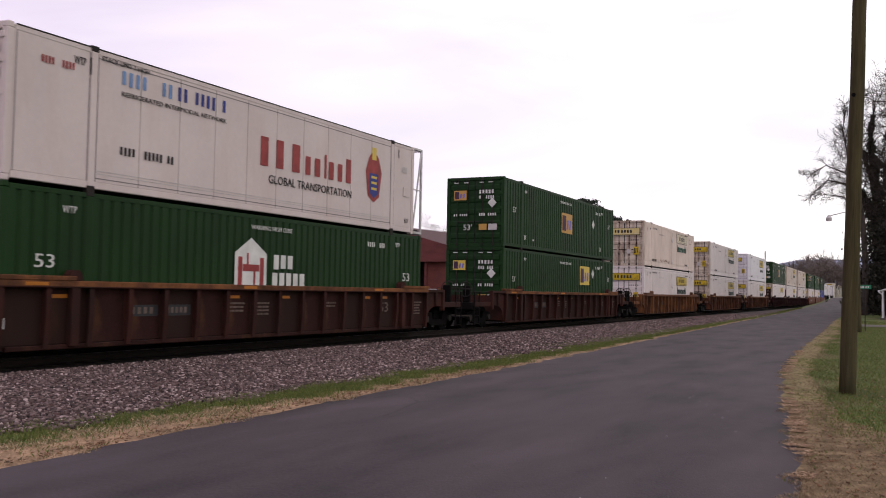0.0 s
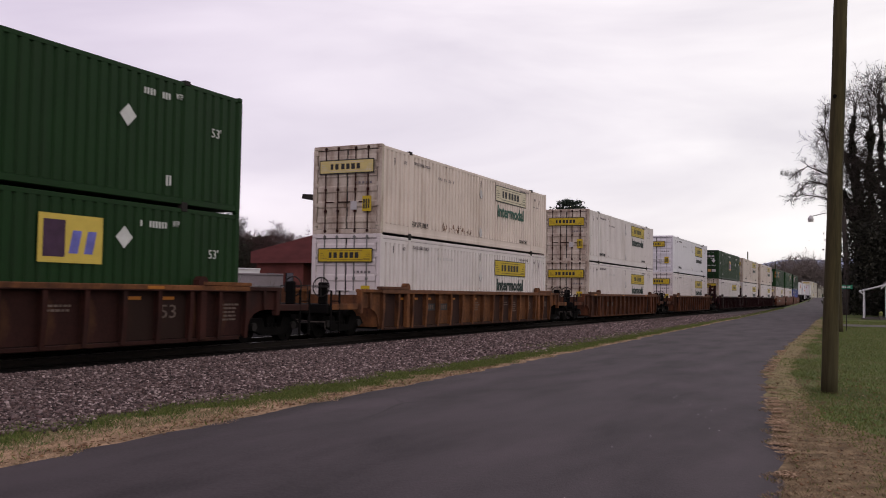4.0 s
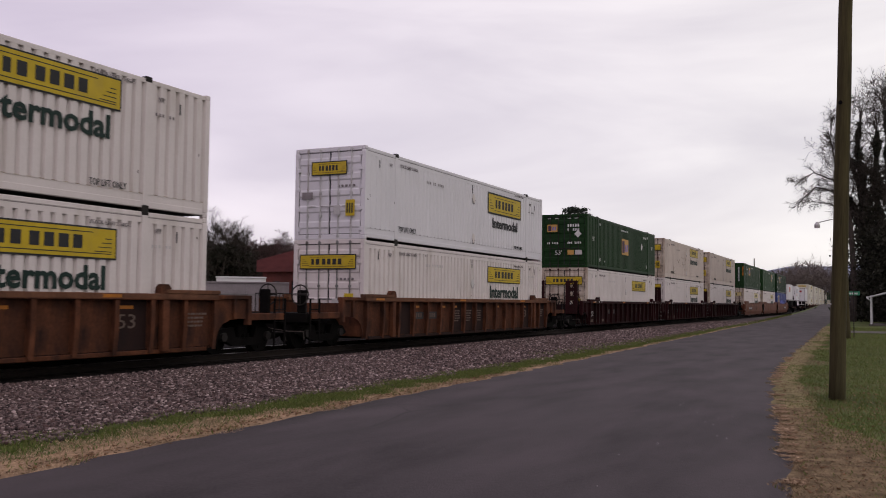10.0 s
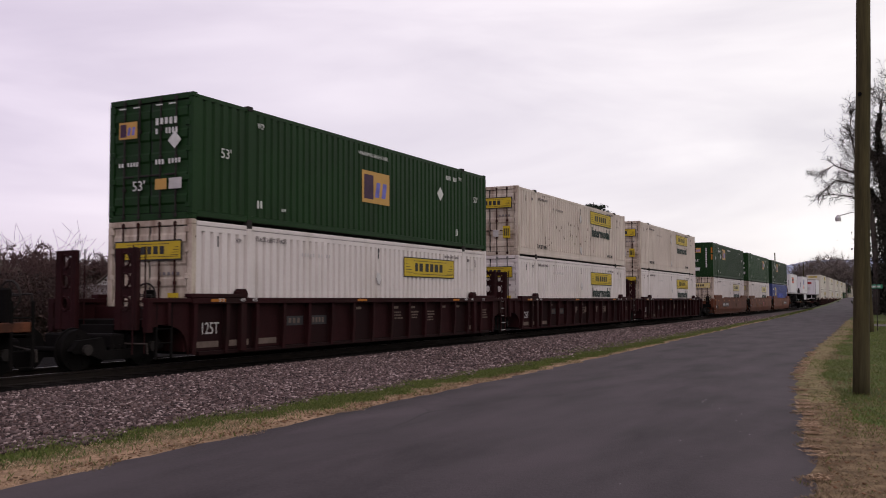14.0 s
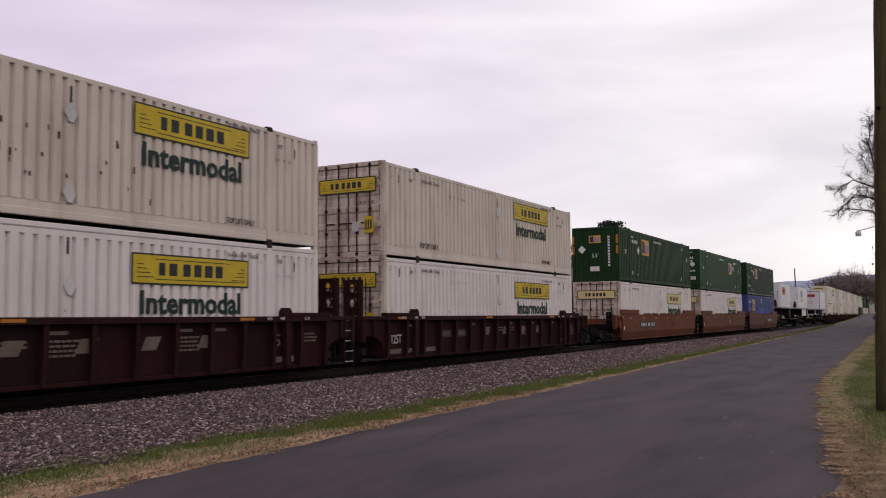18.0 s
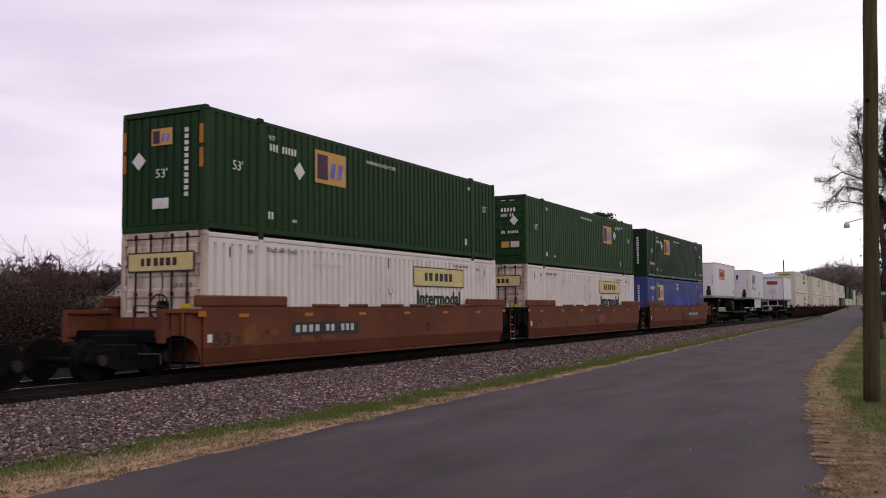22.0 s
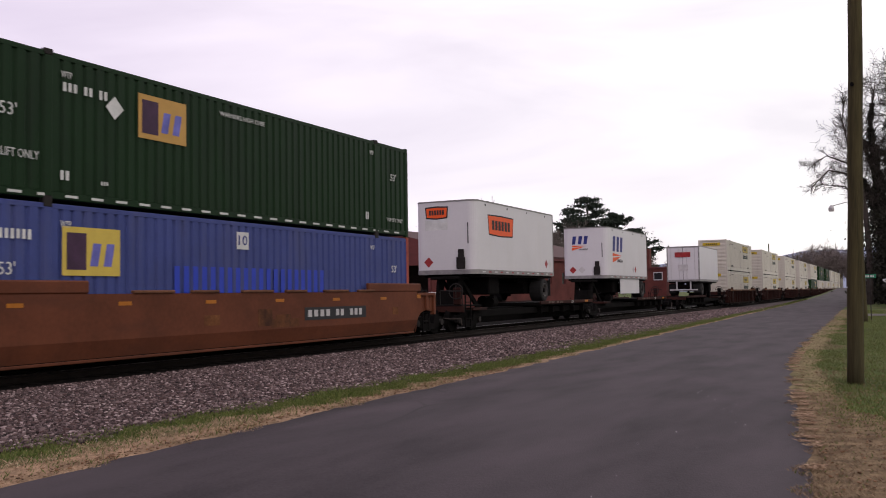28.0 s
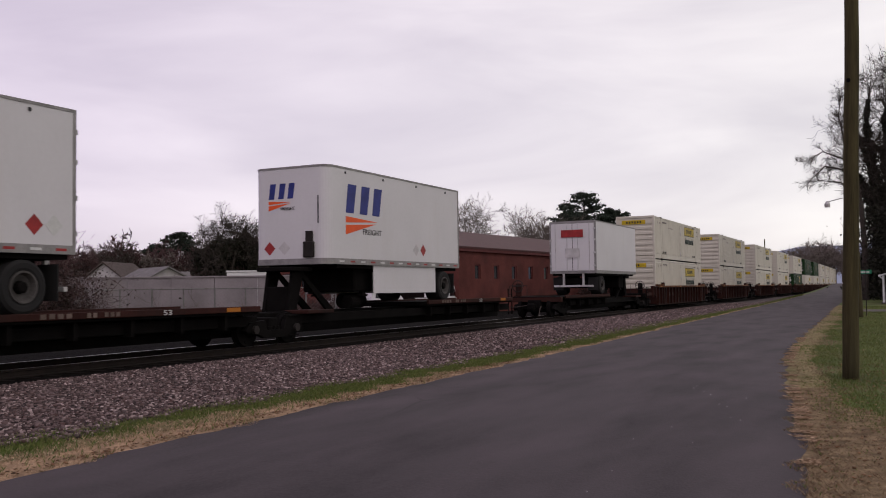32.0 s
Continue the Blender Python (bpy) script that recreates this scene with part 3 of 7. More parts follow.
def haul_container(label, paint, end="doors", door_paint=None, faded=False, upper=True, small_door_sign=False, seed=0, word=True):
    """A white or cream haulier's container with its yellow plates."""
    clean = paint is paint_clean
    ob = build_container("intermodal_container", label, paint, end, door_paint=door_paint, post_paint=door_paint, rods=galvanised if clean else None,
                         rib=.022 if clean else None, top_band=clean or not upper)
    film = sign_bleached if faded and upper else sign_yellow_pale if faded else sign_yellow
    z0, z1 = (1.74, 2.47) if clean else (2.02, 2.63) if upper else (1.82, 2.4)
    truck_sign(ob, "side", yc(9.75), yc(13.3), z0, z1, SIDE + .006, film, border=.07 if clean else .035)
    if word and clean:
        letters("Intermodal", black_paint, ob, (SIDE + .008, yc(10.15), 1.12), 2.8, .4)
    elif word:
        letters("Intermodal", word_green_faded if faded and upper else word_green, ob, (SIDE + .008, yc(9.95), z0 - .66), 3.1, .5)
    if end == "doors":
        if small_door_sign:
            truck_sign(ob, "front", -.62, .62, 2.05, 2.42, FRONT - .036, sign_yellow)
            part("grey_label", flat(Shape(), "front", -1.0, -.6, 1.28, 1.5, FRONT - .034), stencil_grey, ob)
        else:
            truck_sign(ob, "front", -1.0, 1.0, 2.0, 2.4, FRONT - .036, sign_yellow_pale if faded else sign_yellow)
        bars(stencil_grey, ob, "front", .3, 1.0, 1.62, 1.7, FRONT - .002, 5, seed=seed)
        part("warning_label", flat(Shape(), "front", .62, .95, .72, 1.22, FRONT - .034), sign_yellow, ob)
        bars(black_paint, ob, "front", .66, .92, .8, 1.12, FRONT - .04, 3, seed=seed + 4)
        part("grey_label", flat(Shape(), "front", .18, .42, .78, 1.06, FRONT - .034), faint_mark, ob)
    elif end == "ribs":
        part("nose_plate", flat(Shape(), "front", -.9, .7, 2.35, 2.62, FRONT - .004), sign_yellow, ob)
        bars(black_paint, ob, "front", -.6, .5, 2.4, 2.55, FRONT - .009, 6, seed=seed)
    if upper:
        letters("TOP LIFT ONLY", black_paint, ob, (SIDE + .008, yc(2.15), .38), 1.25, .17)
        letters("TOP LIFT ONLY", black_paint, ob, (SIDE + .008, yc(12.55), .38), 1.0, .14)
    stencil = stencil_grey if upper else faint_mark
    letters("STACK LIMIT 3 HIGH", stencil_grey, ob, (SIDE + .008, yc(2.25), 2.5), 1.25, .1)
    letters("STACK LIMIT 3 HIGH", stencil_grey, ob, (SIDE + .008, yc(12.6), 2.66 if upper else 2.5), 1.1, .08)
    bars(stencil, ob, "side", yc(4.2), yc(5.6), 2.2, 2.3, SIDE + .006, 11, seed=seed + 2, gap=.6)
    letters("WTP", stencil_grey, ob, (SIDE + .008, yc(1.5), 2.42), .2, .11)
    letters("WTP", stencil_grey, ob, (SIDE + .008, yc(14.42), 2.42), .2, .11)
    bars(stencil, ob, "side", yc(14.35), yc(15.1), 2.1, 2.17, SIDE + .006, 7, seed=seed + 3, gap=.55)
    part("lift_arrow", flat(Shape(), "side", yc(.85), yc(.89), 2.3, 2.55, SIDE + .006), black_paint, ob)
    part("lift_arrow", flat(Shape(), "side", yc(15.1), yc(15.14), 2.25, 2.5, SIDE + .006), black_paint, ob)
    part("vent_slot", flat(Shape(), "side", yc(8.12), yc(8.17), 2.3, 2.62, SIDE + .004), black_paint, ob)
    for z in ((2.1, .55) if upper else (1.7,)):
        y = yc(8.15 + .05 * (seed % 3))
        hole = shape_flat([(y - .15, z), (y - .05, z - .17), (y + .06, z - .19), (y + .15, z - .03), (y + .1, z + .15), (y - .06, z + .19)], "side", SIDE + .006)
        holder = part("placard_holder", hole, faint_mark if not clean else paint_white, ob)
        part("placard_edge", Shape().tube([(SIDE + .012, y - .15, z), (SIDE + .012, y - .05, z - .17), (SIDE + .012, y + .06, z - .19), (SIDE + .012, y + .15, z - .03)], .008, 4), stencil_grey, holder)
    r = random.Random(seed * 7 + 5)
    chips = Shape()
    for k in range(34 if seed in (3, 6) else 12):
        if faded:
            y, z = yc(r.uniform(4.6, 7.2)), r.uniform(.38, .55)
        elif seed == 6:
            y, z = yc(r.uniform(3.0, 10.5)), r.uniform(.5, 1.7)
        else:
            y, z = yc(r.choice([.3, 2.0, 4.1, 8.2, 14.0, 15.8]) + r.uniform(-.2, .2)), r.choice([.4, .7, 1.3, 2.5]) + r.uniform(-.12, .12)
        k_ = 1.0 if seed in (3, 6) else .55
        chips.box(SIDE + .004, SIDE + .009, y, y + r.uniform(.02, .05) * k_, z, z + r.uniform(.05, .16) * k_)
    tagged(part("rust_patch", chips, rust_orange if faded else rust_brown, ob), kind="stuff")
    return ob


def badge(ob, face, a0, a1, z0, z1, at, film):
    """A square badge with a dark block and two violet strokes."""
    s = 1 if face == "side" else -1
    part("badge_plate", flat(Shape(), face, a0, a1, z0, z1, at), film, ob, "amber badge with dark strokes")
    w, h = a1 - a0, z1 - z0
    part("badge_block", flat(Shape(), face, a0 + .07 * w, a0 + .4 * w, z0 + .12 * h, z0 + .88 * h, at + s * .004), badge_plum, ob)
    for x in (.46, .7):
        q = a0 + x * w
        o = [(q, z0 + .2 * h), (q + .14 * w, z0 + .2 * h), (q + .2 * w, z0 + .68 * h), (q + .06 * w, z0 + .68 * h)]
        part("badge_stroke", shape_flat(o, face, at + s * .004), badge_violet, ob)


def diamond(ob, face, a, z, r, at, mat=None):
    o = [(a - r, z), (a, z - r), (a + r, z), (a, z + r)]
    part("placard", shape_flat(o, face, at), mat or white_paint_mark, ob)


def badge_container(label, paint, end="doors", logo=(7.2, 8.8, 1.06, 2.02), dia=(12.3, 1.8), film=None, seed=0, amber_posts=False, rib=None):
    """A green or blue container with square badges."""
    film = film or badge_orange
    ob = build_container("intermodal_container", label, paint, end, rods=steel_dark, post_paint=paint_red_post if paint is paint_blue else None, rib=rib)
    badge(ob, "side", yc(logo[0]), yc(logo[1]), logo[2], logo[3], SIDE + .006, film)
    if dia:
        diamond(ob, "side", yc(dia[0]), dia[1], .24, SIDE + .006)
    letters("53'", white_paint_mark, ob, (SIDE + .008, yc(.95), 1.5), .36, .24)
    letters("53'", white_paint_mark, ob, (SIDE + .008, yc(15.0), 1.75), .34, .22)
    letters("WTP", white_paint_mark, ob, (SIDE + .008, yc(2.3), 2.42), .26, .13)
    letters("WTP", white_paint_mark, ob, (SIDE + .008, yc(13.75), 2.42), .22, .13)
    if paint is not paint_blue:
        letters("WARNING HIGH CUBE", white_paint_mark, ob, (SIDE + .008, yc(6.9 if logo[0] < 6 else 7.0), 2.45), 1.7, .11)
    if paint is not paint_blue:
        bars(white_paint_mark, ob, "side", yc(2.3), yc(2.55), .42, .62, SIDE + .006, 2, seed=seed)
    bars(white_paint_mark, ob, "side", yc(3.3), yc(3.5), .42, .5, SIDE + .006, 3, seed=seed)
    bars(white_paint_mark, ob, "side", yc(13.5), yc(13.7), .42, .66, SIDE + .006, 2, seed=seed)
    num = (12.75, 13.6) if logo[0] > 6 else (.6, 1.7) if logo[0] < 4 else (2.35, 3.5)
    bars(white_paint_mark, ob, "side", yc(num[0]), yc(num[1]), 2.35 if logo[0] > 6 else 2.15, 2.5 if logo[0] > 6 else 2.34, SIDE + .006, 9, seed=seed)
    if end == "doors":
        badge(ob, "front", -.95, -.38, 1.95, 2.35, FRONT - .034, film)
        bars(white_paint_mark, ob, "front", .2, .9, 2.2, 2.36, FRONT - .034, 5, seed=seed)
        bars(white_paint_mark, ob, "front", .2, .9, 1.98, 2.12, FRONT - .034, 7, seed=seed + 1)
        bars(white_paint_mark, ob, "front", .2, 1.0, 1.28, 1.4, FRONT - .034, 8, seed=seed + 2)
        bars(white_paint_mark, ob, "front", -.95, -.3, 1.28, 1.38, FRONT - .034, 7, seed=seed + 3)
        diamond(ob, "front", .78, 1.82, .2, FRONT - .034)
        letters("53'", white_paint_mark, ob, (-.5, FRONT - .034, .7), .38, .24, "front")
        part("door_label", flat(Shape(), "front", .2, .55, .7, .95, FRONT - .034), badge_orange, ob)
        part("door_label", flat(Shape(), "front", .62, 1.0, .7, .95, FRONT - .034), faint_mark, ob)
        for x in (-.95, -.5, .2, .6):
            part("dash_mark", flat(Shape(), "front", x, x + .2, 2.66, 2.69, FRONT - .034), white_paint_mark, ob)
    else:
        badge(ob, "front", -.35, .3, 2.05, 2.45, FRONT - .002, film)
        diamond(ob, "front", -.75, 1.72, .22, FRONT - .002)
        letters("53'", white_paint_mark, ob, (-.2, FRONT - .004, 1.28), .36, .22, "front")
        part("door_label", flat(Shape(), "front", -.3, .2, .55, .8, FRONT - .002), white_paint_mark, ob)
        for k in range(11):
            z = 2.3 - k * .15
            part("marking", flat(Shape(), "front", .68, .8, z, z + .1, FRONT - .002), white_paint_mark, ob)
    if amber_posts:
        for x in (-1.22, 1.2):
            for z in (1.45, 2.0):
                part("reflector", flat(Shape(), "front", x - .07, x + .05, z, z + .45, FRONT - .002), reflector_amber, ob)
    return ob


def hub_container():
    ob = build_container("intermodal_container", "dark green ribbed container with a white house-shaped emblem", paint_green, "doors", rods=steel_dark)
    o = [(yc(6.5), 1.05), (yc(7.75), 1.05), (yc(7.75), 1.9), (yc(7.12), 2.28), (yc(6.5), 1.9)]
    part("emblem", shape_flat(o, "side", SIDE + .006), white_paint_mark, ob)
    sh = Shape()
    for a, b, c, d in ((6.62, 6.78, 1.05, 1.8), (7.47, 7.63, 1.05, 1.8), (6.8, 7.45, 1.45, 1.62), (6.95, 7.02, 1.62, 1.9), (7.22, 7.3, 1.05, 1.45)):
        flat(sh, "side", yc(a), yc(b), c, d, SIDE + .011)
    part("emblem_strokes", sh, brand_red, ob)
    bars(white_paint_mark, ob, "side", yc(8.05), yc(8.95), 1.52, 1.9, SIDE + .006, 3, gap=.3)
    bars(white_paint_mark, ob, "side", yc(8.0), yc(9.5), 1.08, 1.44, SIDE + .006, 5, gap=.3)
    letters("WARNING HIGH CUBE", white_paint_mark, ob, (SIDE + .008, yc(7.1), 2.5), 1.7, .11)
    letters("53", white_paint_mark, ob, (SIDE + .008, yc(.75), 1.35), .45, .26)
    letters("53", white_paint_mark, ob, (SIDE + .008, yc(14.9), 1.35), .45, .26)
    letters("WTP", white_paint_mark, ob, (SIDE + .008, yc(1.35), 2.42), .34, .14)
    letters("WTP", white_paint_mark, ob, (SIDE + .008, yc(14.4), 2.42), .28, .14)
    bars(white_paint_mark, ob, "side", yc(12.7), yc(13.75), 2.35, 2.5, SIDE + .006, 9)
    return ob


def reefer_container():
    ob = build_container("refrigerated_container", "grimy white refrigerated container with dark red emblem strokes", paint_reefer, "doors", smooth=True, tail=.58)
    S = SIDE + .002
    part("roof_edge", Shape().box(1.255, 1.296, -HL + .2, HL - .8, 2.862, 2.888, .004), steel_dark, ob)
    for z in (.26, 2.68):
        part("panel_seam", Shape().box(1.28, 1.2875, -POST + .12, POST - .12, z, z + .022), stencil_grey, ob)
    for y in (-POST - .12, -POST + .1, POST - .12, POST + .1, -HL + .2):
        part("panel_seam", Shape().box(1.28, 1.2875, y, y + .02, .2, 2.76), stencil_grey, ob)
    for z in (.36, .42):
        part("lower_moulding", Shape().box(1.28, 1.291, -POST + .1, POST - .1, z, z + .012), galvanised, ob)
    for x, w, top in ((7.4, .5, 1.98), (8.05, .5, 1.98), (8.75, .55, 1.98), (9.36, .38, 1.74), (9.8, .42, 1.74), (10.28, .16, 1.9), (10.5, .4, 1.74), (10.96, .38, 1.74), (11.4, .42, 1.94)):
        part("emblem_block", flat(Shape(), "side", yc(x), yc(x + w * .62), 1.24, top, S), brand_red, ob)
    letters("GLOBAL TRANSPORTATION", black_paint, ob, (S, yc(7.75), .82), 3.95, .22)
    bars(brand_sky, ob, "side", yc(2.75), yc(4.3), 2.27, 2.58, S, 8, gap=.5)
    bars(brand_blue, ob, "side", yc(4.4), yc(6.1), 2.27, 2.58, S, 9, seed=4, gap=.5)
    letters("REFRIGERATED INTERMODAL NETWORK", black_paint, ob, (S, yc(2.75), 2.05), 3.3, .1)
    letters("STACK LIMIT 3 HIGH", black_paint, ob, (S, yc(2.2), 2.66), 1.3, .1)
    bars(black_paint, ob, "side", yc(2.75), yc(4.35), .82, 1.0, S, 14)
    crest = [(yc(12.5), 1.75), (yc(12.65), 1.0), (yc(12.98), .82), (yc(13.3), 1.0), (yc(13.45), 1.75), (yc(13.25), 2.2), (yc(12.98), 2.42), (yc(12.7), 2.2)]
    part("crest", shape_flat(crest, "side", S), brand_red, ob)
    part("crest_shield", shape_flat([(yc(12.72), 1.7), (yc(12.72), 1.1), (yc(12.98), .95), (yc(13.24), 1.1), (yc(13.24), 1.7)], "side", S + .005), brand_blue, ob)
    for z in (1.2, 1.38, 1.55):
        part("crest_bar", flat(Shape(), "side", yc(12.82), yc(13.14), z, z + .07, S + .01), badge_yellow, ob)
    part("crest_crown", shape_flat([(yc(12.85), 2.12), (yc(13.1), 2.12), (yc(13.1), 2.5), (yc(12.85), 2.5)], "side", S + .005), badge_yellow, ob)
    bars(brand_red, ob, "side", yc(.75), yc(1.55), 2.3, 2.45, S, 10)
    letters("WTP", black_paint, ob, (S, yc(1.5), 2.45), .3, .16)
    part("lift_arrow", flat(Shape(), "side", yc(1.9), yc(1.94), 2.32, 2.66, S), black_paint, ob)
    part("lift_arrow", flat(Shape(), "side", yc(14.5), yc(14.54), 2.4, 2.66, S), black_paint, ob)
    letters("53'", black_paint, ob, (S, yc(14.95), .35), .28, .14)
    bars(faint_mark, ob, "side", yc(14.75), yc(15.3), 1.95, 2.15, S, 6)
    part("service_hatch", Shape().box(S - .01, S + .012, yc(14.85), yc(15.25), 1.2, 1.5, .004), paint_reefer, ob)
    # open frame at the trailing end, past the cooling unit
    frame_bits = Shape().tube([(1.28, HL - .6, .1), (1.28, HL - .06, 2.8)], .03, 6).tube([(1.28, HL - .55, 1.5), (1.28, HL - .05, 1.5)], .025, 6)
    frame_bits.box(1.24, 1.31, HL - .08, HL, .05, 2.9, .01).box(-1.31, -1.24, HL - .08, HL, .05, 2.9, .01)
    frame_bits.box(-1.31, 1.31, HL - .08, HL, 2.82, 2.9, .01).box(-1.31, 1.31, HL - .08, HL, .03, .11, .01)
    for x in (-1.31, 1.24):
        frame_bits.box(x, x + .07, HL - .6, HL - .05, 2.82, 2.9, .01).box(x, x + .07, HL - .6, HL - .05, .03, .11, .01)
    part("end_frame", frame_bits, galvanised, ob)
    part("cooling_unit", Shape().box(-1.0, 1.0, HL - .6, HL - .2, .4, 2.2, .04), steel_dark, ob)
    return ob


# ---- well cars ----
def truck(ob, y, small=False):
    """A two-axle truck under a car: side frames, springs, bolster, and two wheelsets that turn."""
    for sx in (-1, 1):
        x = sx * .98
        o = [(y - 1.25, .42), (y - 1.05, .62), (y - .45, .66), (y - .35, .4), (y + .35, .4), (y + .45, .66), (y + 1.05, .62), (y + 1.25, .42),
             (y + 1.15, .36), (y + .8, .34), (y + .45, .2), (y - .45, .2), (y - .8, .34), (y - 1.15, .36)]
        o = [(a, b + RAIL_Z) for a, b in o]
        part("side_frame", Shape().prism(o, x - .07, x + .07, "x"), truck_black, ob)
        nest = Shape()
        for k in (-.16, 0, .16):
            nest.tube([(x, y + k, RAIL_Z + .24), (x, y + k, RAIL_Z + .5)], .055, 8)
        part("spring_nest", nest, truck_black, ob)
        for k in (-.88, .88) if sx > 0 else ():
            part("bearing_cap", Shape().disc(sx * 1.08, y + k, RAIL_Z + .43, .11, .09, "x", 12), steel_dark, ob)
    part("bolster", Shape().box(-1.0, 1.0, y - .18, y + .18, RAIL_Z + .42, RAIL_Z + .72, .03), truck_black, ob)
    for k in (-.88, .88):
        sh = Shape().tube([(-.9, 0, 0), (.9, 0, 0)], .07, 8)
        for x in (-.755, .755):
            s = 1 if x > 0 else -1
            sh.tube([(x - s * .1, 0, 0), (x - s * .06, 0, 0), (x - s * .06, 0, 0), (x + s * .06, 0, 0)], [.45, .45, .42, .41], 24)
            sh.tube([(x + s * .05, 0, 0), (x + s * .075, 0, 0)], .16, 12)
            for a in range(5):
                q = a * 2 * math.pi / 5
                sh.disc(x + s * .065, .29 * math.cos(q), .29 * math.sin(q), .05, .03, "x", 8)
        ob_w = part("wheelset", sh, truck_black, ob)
        ob_w.matrix_basis = pose(0, y + k, RAIL_Z + .42)


def end_platform(ob, y, d, paint, handbrake=True):
    """The end of a car above the coupler: deck, grab irons, ladder, coupler and hose. d is the outward direction."""
    q = lambda a, b: sorted((y + d * a, y + d * b))
    part("end_sill", Shape().box(-1.35, 1.35, *q(-.2, .0), .95, 1.2, .02), paint, ob)
    part("end_deck", Shape().box(-1.3, 1.3, *q(-1.75, .0), 1.16, 1.22, .01), truck_black, ob)
    part("centre_sill", Shape().box(-.3, .3, *q(-1.6, .1), .62, .98, .02), truck_black, ob)
    part("coupler", Shape().box(-.13, .13, *q(.0, .55), .62, .85, .05).box(-.19, .19, *q(.4, .62), .56, .9, .06), truck_black, ob)
    lad = Shape()
    for k in range(4):
        z = .42 + k * .3
        lad.tube([(1.4, y - d * .1, z), (1.4, y - d * .55, z)], .015, 6)
    for e in (.1, .55):
        lad.box(1.38, 1.42, *q(-e - .03, -e + .03), .38, 1.62, .004)
    part("ladder", lad, truck_black, ob)
    hose = [(-.35, y + d * .05, .75), (-.37, y + d * .3, .62), (-.4, y + d * .5, .35), (-.4, y + d * .62, .3)]
    part("air_hose", Shape().tube(hose, .03, 6), car_steel, ob)
    part("uncoupling_lever", Shape().tube([(.25, y + d * .25, .8), (.9, y + d * .2, .72), (1.3, y + d * .06, .72), (1.32, y + d * .06, .5)], .018, 6), car_steel, ob)
    if handbrake:
        wheel = [(0.95 + .28 * math.cos(a * math.pi / 8), y - d * .25, 1.72 + .28 * math.sin(a * math.pi / 8)) for a in range(17)]
        part("brake_wheel", Shape().tube(wheel, .02, 6, False).tube([(.68, y - d * .25, 1.72), (1.22, y - d * .25, 1.72)], .014, 5).tube([(.95, y - d * .25, 1.45), (.95, y - d * .25, 2.0)], .014, 5), steel_dark, ob)
        part("brake_box", Shape().box(.8, 1.1, *q(-.42, -.3), 1.22, 1.86, .03), paint, ob)
    rail = Shape().tube([(1.3, y - d * .05, 1.2), (1.3, y - d * .05, 1.75), (.4, y - d * .05, 1.75), (.4, y - d * .05, 1.2)], .016, 6)
    part("grab_rail", rail, steel_dark, ob)


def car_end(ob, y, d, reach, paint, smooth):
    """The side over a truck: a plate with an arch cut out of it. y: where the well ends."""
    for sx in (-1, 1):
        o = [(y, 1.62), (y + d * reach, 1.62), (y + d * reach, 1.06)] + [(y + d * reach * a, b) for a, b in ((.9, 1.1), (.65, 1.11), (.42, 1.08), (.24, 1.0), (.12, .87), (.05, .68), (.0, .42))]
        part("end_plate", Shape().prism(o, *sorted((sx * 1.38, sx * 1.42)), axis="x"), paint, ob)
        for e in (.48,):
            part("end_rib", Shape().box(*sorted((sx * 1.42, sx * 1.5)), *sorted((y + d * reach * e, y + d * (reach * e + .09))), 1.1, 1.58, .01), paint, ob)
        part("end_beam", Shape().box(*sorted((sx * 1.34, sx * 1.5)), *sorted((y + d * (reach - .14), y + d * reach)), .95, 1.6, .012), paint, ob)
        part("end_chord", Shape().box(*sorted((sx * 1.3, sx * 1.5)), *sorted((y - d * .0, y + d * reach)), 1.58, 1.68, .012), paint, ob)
    # Black block added to darken the see-through gap over the truck.
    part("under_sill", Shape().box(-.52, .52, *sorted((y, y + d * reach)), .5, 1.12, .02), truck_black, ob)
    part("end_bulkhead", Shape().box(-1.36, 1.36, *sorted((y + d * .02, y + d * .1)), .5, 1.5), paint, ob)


def end_upright(ob, x, y, paint):
    """A pierced upright plate that stands on the end of a car."""
    sh = Shape()
    for x0, x1 in ((x - .32, x - .13), (x + .13, x + .32)):
        sh.box(x0, x1, y - .06, y + .06, 1.0, 2.74, .015)
    up = part("end_upright", sh, paint, ob)
    web = Shape()
    for z0, z1 in ((1.0, 1.42), (1.72, 1.92), (2.2, 2.36), (2.62, 2.74)):
        web.box(x - .13, x + .13, y - .045, y + .045, z0, z1, .012)
    for z in (1.57, 2.06, 2.49):
        web.tube([(x + .11 * math.cos(k * math.pi / 6), y - .05, z + .15 * math.sin(k * math.pi / 6)) for k in range(13)], .03, 5, False)
    part("pierced_web", web, paint, up)
    part("step_ladder", Shape().tube([(x + .3, y - .14, .5), (x + .3, y - .14, 2.78)], .016, 6).tube([(x + .3, y + .2, .5), (x + .3, y + .2, 2.78)], .016, 6), paint, up)


